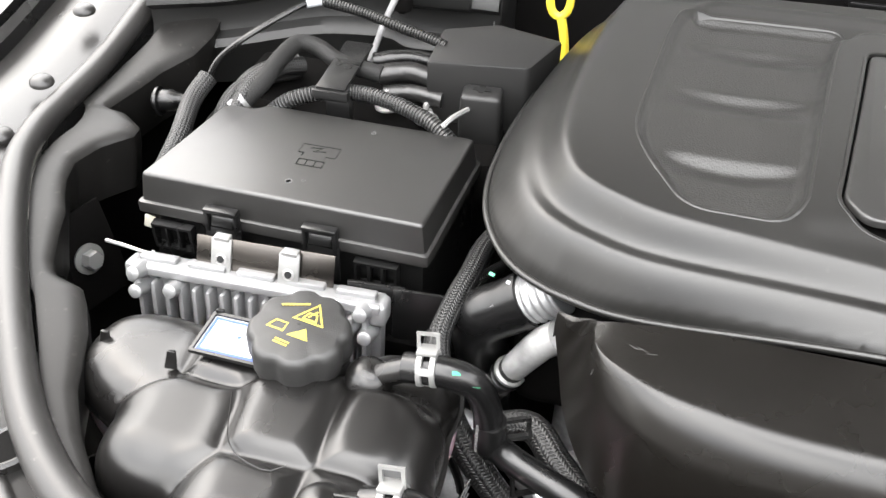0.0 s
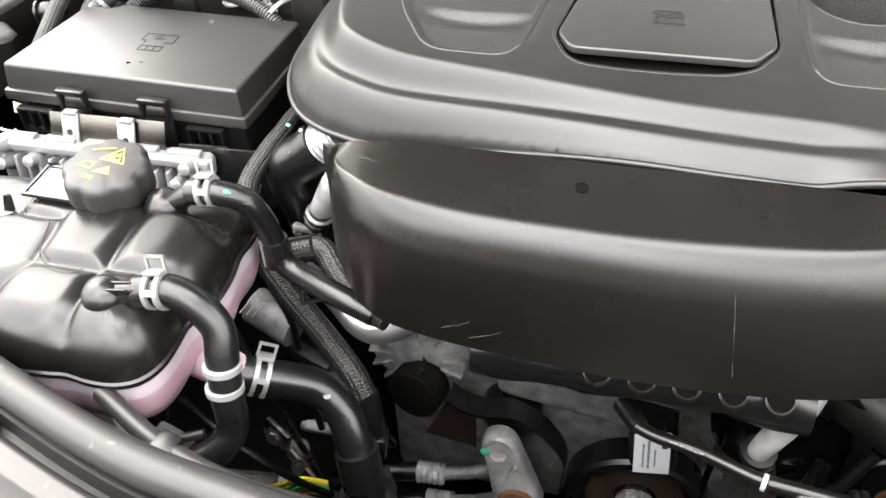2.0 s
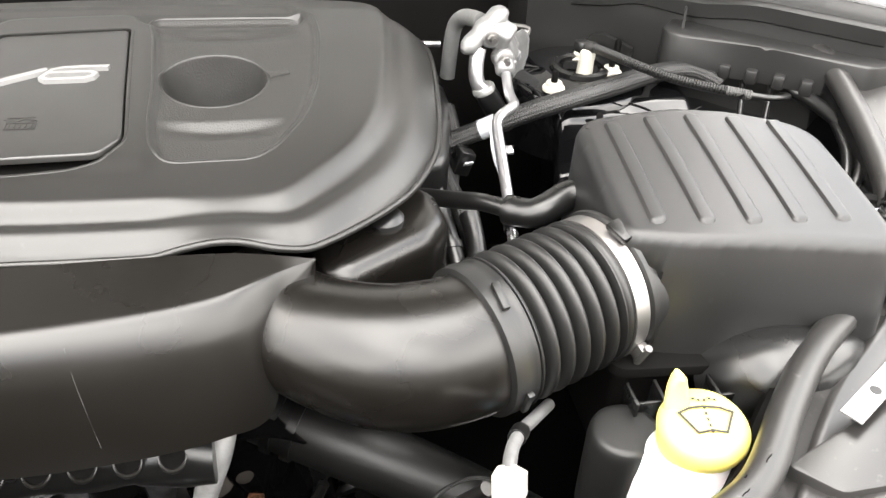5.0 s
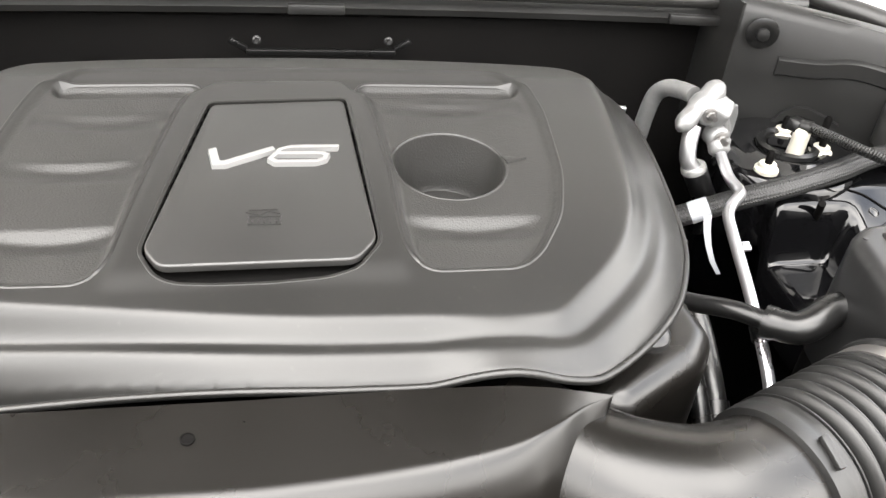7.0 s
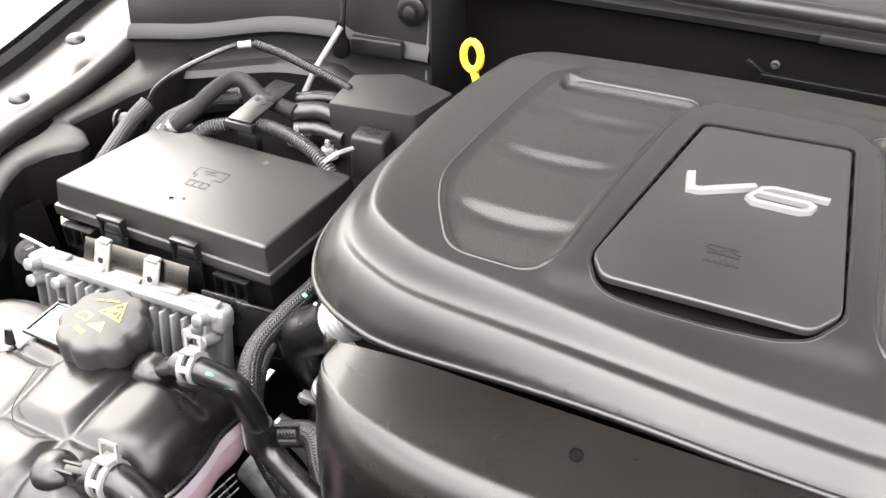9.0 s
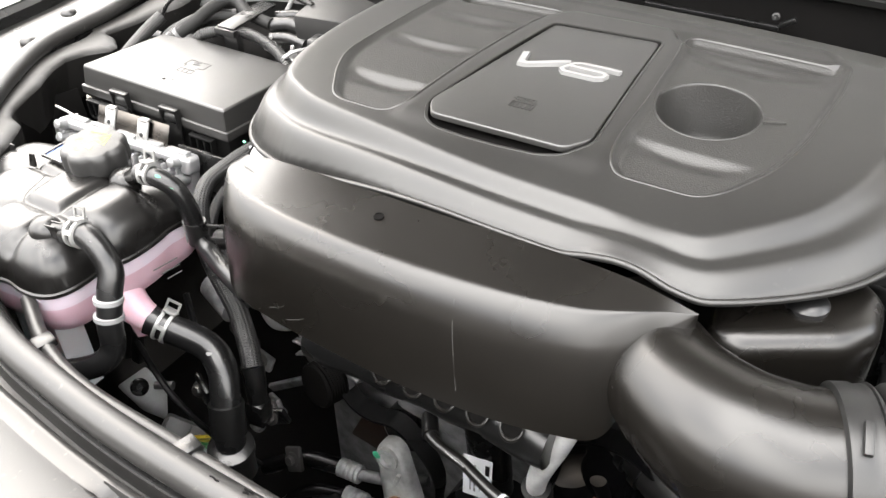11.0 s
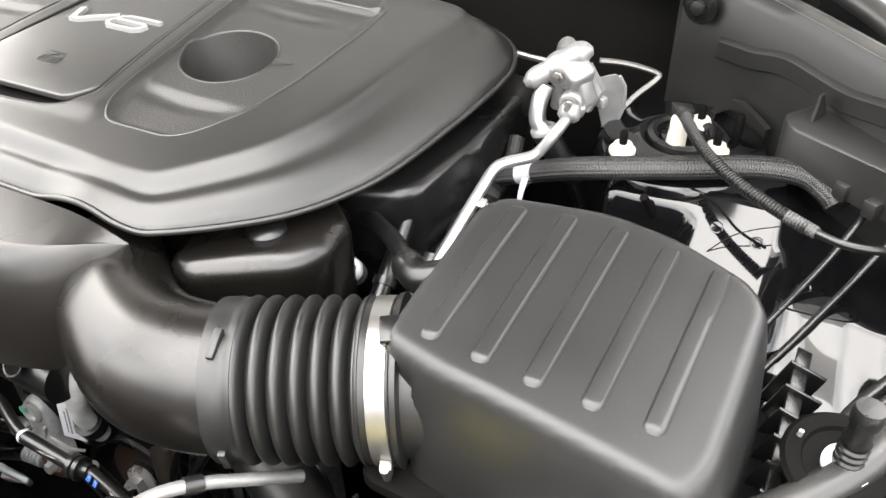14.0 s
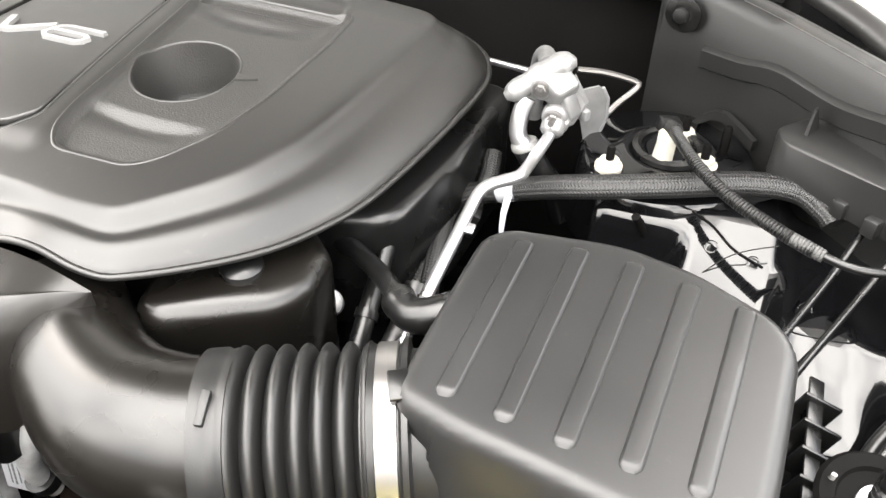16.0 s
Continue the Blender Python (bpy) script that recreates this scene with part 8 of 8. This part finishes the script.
tubeh = thing("heater_tube", (0.5, 0.12, 0.8), "slim black hose with white print and a blue mark", "hose")
part("tube", tube([(0.33, 0.172, 0.782), (0.3367, 0.1582, 0.785), (0.3559, 0.1495, 0.785), (0.3836, 0.1418, 0.788), (0.408, 0.1314, 0.79), (0.4319, 0.1228, 0.79), (0.4604, 0.1192, 0.788), (0.4974, 0.1176, 0.785), (0.5174, 0.1187, 0.786), (0.553, 0.1104, 0.792), (0.5928, 0.0971, 0.805), (0.6265, 0.0823, 0.83), (0.6536, 0.0688, 0.865), (0.665, 0.0619, 0.884)], 0.0056, 16), M_TANK, tubeh)
part("end_boot", tube([(0.324, 0.180, 0.781), (0.334, 0.165, 0.784), (0.340, 0.1565, 0.785)], 0.0085, 16), M_BLACK, tubeh)
for p, q, rr, m in (((0.4350, 0.1215, 0.790), (0.4385, 0.1205, 0.790), 0.0072, M_TAPE), ((0.4385, 0.1205, 0.790), (0.498, 0.1176, 0.7853), 0.0068, M_BLACK), ((0.500, 0.1176, 0.7853), (0.5045, 0.1176, 0.7855), 0.0118, M_BLACK), ((0.507, 0.1177, 0.7858), (0.5115, 0.118, 0.786), 0.0118, M_BLACK), ((0.5115, 0.118, 0.786), (0.521, 0.1182, 0.787), 0.0072, M_BLACK)):
    part("joint", tube([p, q], rr, 20, smooth=False), m, tubeh, "white ring on the hose" if m == M_TAPE else "black ribbed joint")
for x, y, z in ((0.528, 0.1105, 0.7918), (0.539, 0.1075, 0.7935)):
    part("blue_mark", rbox((0.005, 0.0016, 0.006), (x, y, z), (-42, 0, -14), 0.0005), M_BLUE, tubeh, "blue paint mark")
for x, y, z, rz in ((0.375, 0.1395, 0.7915, -20), (0.470, 0.1130, 0.7920, -3), (0.580, 0.0965, 0.8050, -20)):
    bars(pose(x, y, z, 45, -8, rz), 1, 0.034, 0.0022, tubeh, M_GREYPRINT, "hose_print", seed=int(x * 100))
part("drop_tube", tube([(0.508, 0.125, 0.775), (0.510, 0.135, 0.73), (0.512, 0.15, 0.66), (0.512, 0.16, 0.50)], 0.010, 14), M_RUBBER, tubeh)
sp = thing("steel_water_pipe", (0.475, 0.23, 0.55), "bright steel pipe with a pale spring clamp", "pipe")
part("tube", tube([(0.465, 0.235, 0.655), (0.474, 0.226, 0.62), (0.476, 0.225, 0.575), (0.474, 0.222, 0.53), (0.470, 0.218, 0.44)], 0.0130, 20), M_WARMPIPE, sp)
part("hose", tube([(0.474, 0.221, 0.525), (0.470, 0.216, 0.48), (0.462, 0.21, 0.40)], 0.019, 20), M_RUBBER, sp)
clamp_at("clamp", (0.4735, 0.2205, 0.515), (-0.06, -0.1, -1), 0.0196, sp, 0.014, (-1, -0.5, 0))
crossm = thing("large_black_duct", (0.65, 0.08, 0.84), "large black plastic pipe running forward under the bellows", "air duct")
part("duct", tube([(0.468, 0.329, 0.731), (0.538, 0.284, 0.726), (0.66, 0.22, 0.697), (0.800, 0.150, 0.640), (0.930, 0.085, 0.572)], 0.035, 28), M_SIDE, crossm)
for k in range(2):
    c0, c1 = Vector((0.538, 0.284, 0.726)), Vector((0.66, 0.22, 0.7))
    w0 = c0 + (c1 - c0) * (-0.25 + 0.16 * k)
    part("collar", tube([tuple(w0), tuple(w0 + (c1 - c0) * 0.07)], 0.0385, 28, smooth=False), M_BLACK, crossm)
for k, (pa, pb, pc) in enumerate((((-0.02, 0.25, 0.41), (0.04, 0.268, 0.447), (0.100, 0.281, 0.452)), ((0.02, 0.235, 0.36), (0.06, 0.255, 0.398), (0.112, 0.271, 0.408)))):
    ph = thing("pressure_hose", pc, "black hose with a crimped steel ferrule", "hose", "pressure hoses")
    part("hose", tube([pa, pb, pc], 0.012, 14), M_RUBBER, ph)
    part("ferrule", tube([pc, (pc[0] + 0.016, pc[1] + 0.001, pc[2] + 0.001), (pc[0] + 0.034, pc[1] + 0.002, pc[2] + 0.001)], lambda s, l: 0.0135 + 0.0007 * math.sin(l * 900), 16, 0.0015), M_CAST, ph, "crimped steel ferrule")
    part("pipe", tube([(pc[0] + 0.03, pc[1] + 0.002, pc[2] + 0.001), (pc[0] + 0.075, pc[1] + 0.012, pc[2] + 0.006), (pc[0] + 0.13, pc[1] + 0.03, pc[2] + 0.02)], 0.0085, 12), M_ALU_DULL, ph)
wedge = thing("plastic_guide", (0.1067, 0.242, 0.3868), "pale grey plastic guide below the pressure hoses", "bracket")
part("plate", join(rbox((0.052, 0.010, 0.040), (0.1067, 0.242, 0.3868), (20, 25, 8), 0.004, 3), rbox((0.030, 0.014, 0.022), (0.0927, 0.245, 0.3708), (20, -15, 8), 0.004, 3)), M_FOOT, wedge)
rustb = thing("rusty_bracket", (0.16, 0.30, 0.53), "brown-stained dark sheet bracket", "bracket")
part("plate", rbox((0.07, 0.006, 0.06), (0.150, 0.315, 0.515), (0, 25, 10), 0.002), M_RUSTY_BLACK, rustb)
eb = thing("earth_strap_bracket", (-0.02, 0.28, 0.5), "pale cast lug with a bolt", "bracket")
part("lug", join(rbox((0.045, 0.014, 0.022), (-0.020, 0.284, 0.503), (30, 15, 12), 0.004), rbox((0.024, 0.012, 0.034), (-0.034, 0.288, 0.498), (30, -10, 12), 0.004)), M_ALU, eb)
part("arm", rbox((0.120, 0.008, 0.014), (0.0, 0.306, 0.545), (20, -40, -10), 0.003), M_ALU_DULL, eb)
part("bolt", hexnut(0.009, 0.008, (-0.060, 0.286, 0.446), (0.3, -1, 0.6)), M_ALU, eb)
for k, pts in enumerate(([(-0.06, 0.22, 0.75), (-0.03, 0.20, 0.70), (0.0, 0.19, 0.62), (0.02, 0.2, 0.5)], [(-0.10, 0.16, 0.70), (-0.03, 0.14, 0.66), (0.02, 0.15, 0.60), (0.03, 0.2, 0.5)], [(-0.015, 0.235, 0.80), (-0.005, 0.24, 0.75), (0.0, 0.235, 0.68), (0.015, 0.22, 0.6)], [(0.03, 0.02, 0.72), (0.06, 0.05, 0.68), (0.09, 0.09, 0.62), (0.1, 0.12, 0.5)])):
    wr = thing("loose_wire", pts[0], "thin dark wiring in the shade", "cable", "loose wires")
    part("wire", tube(pts, 0.004, 8), M_BLACK, wr)
rc = random.Random(21)
for k in range(14):
    x0, y0, z0 = rc.uniform(0.50, 0.78), rc.uniform(0.14, 0.30), rc.uniform(0.60, 0.74)
    wr = thing("loose_wire", (x0, y0, z0), "thin dark wiring in the shade", "cable", "loose wires")
    dx = rc.uniform(-0.06, 0.06)
    part("wire", tube([(x0, y0, z0), (x0 + dx * 0.5, y0 - 0.01, z0 - 0.06), (x0 + dx, y0 + rc.uniform(-0.02, 0.03), z0 - 0.14), (x0 + dx, y0 + 0.02, z0 - 0.26)], rc.choice((0.004, 0.006, 0.009)), 8, 0.01), rc.choice((M_BLACK, M_RUBBER, M_TANK)), wr)
for k in range(8):
    x0, y0, z0 = rc.uniform(-0.06, 0.10), rc.uniform(0.14, 0.26), rc.uniform(0.50, 0.66)
    bk = thing("engine_bracket", (x0, y0, z0), "small dark alloy bracket with a bolt", "bracket", "engine brackets")
    part("plate", rbox((rc.uniform(0.02, 0.05), 0.008, rc.uniform(0.02, 0.04)), (x0, y0, z0), (rc.uniform(-30, 10), rc.uniform(-30, 30), rc.uniform(-30, 30)), 0.003), rc.choice((M_BLACK, M_ALU_DULL, M_BOLT)), bk)
    part("bolt", hexnut(0.007, 0.007, (x0, y0 - 0.006, z0 + 0.004), (0, -1, 0.5)), M_BOLT, bk)
lowp = thing("lower_pulley", (0.62, 0.25, 0.56), "black grooved accessory pulley", "pulley")
part("disc", lathe([(0.055, -0.02)] + [(0.055 - 0.002 * (q % 2), -0.016 + 0.004 * q) for q in range(8)] + [(0.050, 0.014), (0.034, 0.004), (0.020, 0.010), (0.0, 0.010)], (0.60, 0.270, 0.60), (0, -1, 0.15), 40), M_BLACK, lowp)
part("bolt", hexnut(0.009, 0.009, (0.60, 0.258, 0.60), (0, -1, 0.15)), M_RUST, lowp)
fanh = thing("fan_shroud", (0.4, 0.0, 0.85), "dark grey rounded top of the radiator fan shroud", "fan shroud")
fan_rows = []
for k in range(29):
    a = radians(20 + 140 * k / 28)
    cx, cz = 0.355 + 0.17 * math.cos(a), 0.628 + 0.170 * math.sin(a)
    ox, oz = math.cos(a), math.sin(a)
    fan_rows.append([(cx - 0.02 * ox, 0.035, cz - 0.02 * oz), (cx - 0.004 * ox, 0.038, cz - 0.004 * oz), (cx, 0.033, cz), (cx, -0.04, cz + 0.002), (cx - 0.05 * ox, -0.045, cz - 0.05 * oz)])
part("ring", loft(fan_rows, closed=False), M_GREY, fanh, smooth=50)
for x in (0.385, 0.445):
    part("clip", rbox((0.034, 0.018, 0.008), (x, -0.020, 0.628 + 0.170 * math.sin(math.acos((x - 0.355) / 0.17)) + 0.004), (0, 14, 0), 0.002), M_GREY, fanh)
for (xa, ya), (xb, yb) in (((0.3218, 0.0092), (0.3242, 0.0237)), ((0.3424, 0.0096), (0.3441, 0.0226))):
    part("slot", tube([(xa, ya, 0.6275 + math.sqrt(0.170 ** 2 - (xa - 0.355) ** 2)), (xb, yb, 0.6275 + math.sqrt(0.170 ** 2 - (xb - 0.355) ** 2))], 0.0016, 6, smooth=False), M_INK, fanh, "narrow dark slot")
part("tab_plate", rbox((0.030, 0.024, 0.006), (0.3232, 0.0025, 0.6275 + 0.170), (0, 0, 80.6), 0.0015), M_GREY, fanh, "raised square tab")
strip = thing("front_cable_tube", (0.1, -0.03, 0.9), "thin black conduit clipped along the front support", "conduit")
part("tube", tube([(-0.05, 0.030, 0.885), (0.02, -0.005, 0.885), (0.10, -0.024, 0.885), (0.22, -0.028, 0.882), (0.34, -0.034, 0.884), (0.46, -0.036, 0.884), (0.6, -0.03, 0.884)], 0.0075, 12), M_SEAL, strip)
for x, y in ((0.02, -0.005), (0.226, -0.028)):
    part("clip", rbox((0.018, 0.020, 0.008), (x, y, 0.889), (0, 0, -15), 0.002), M_BLACK, strip, "grey plastic clip")
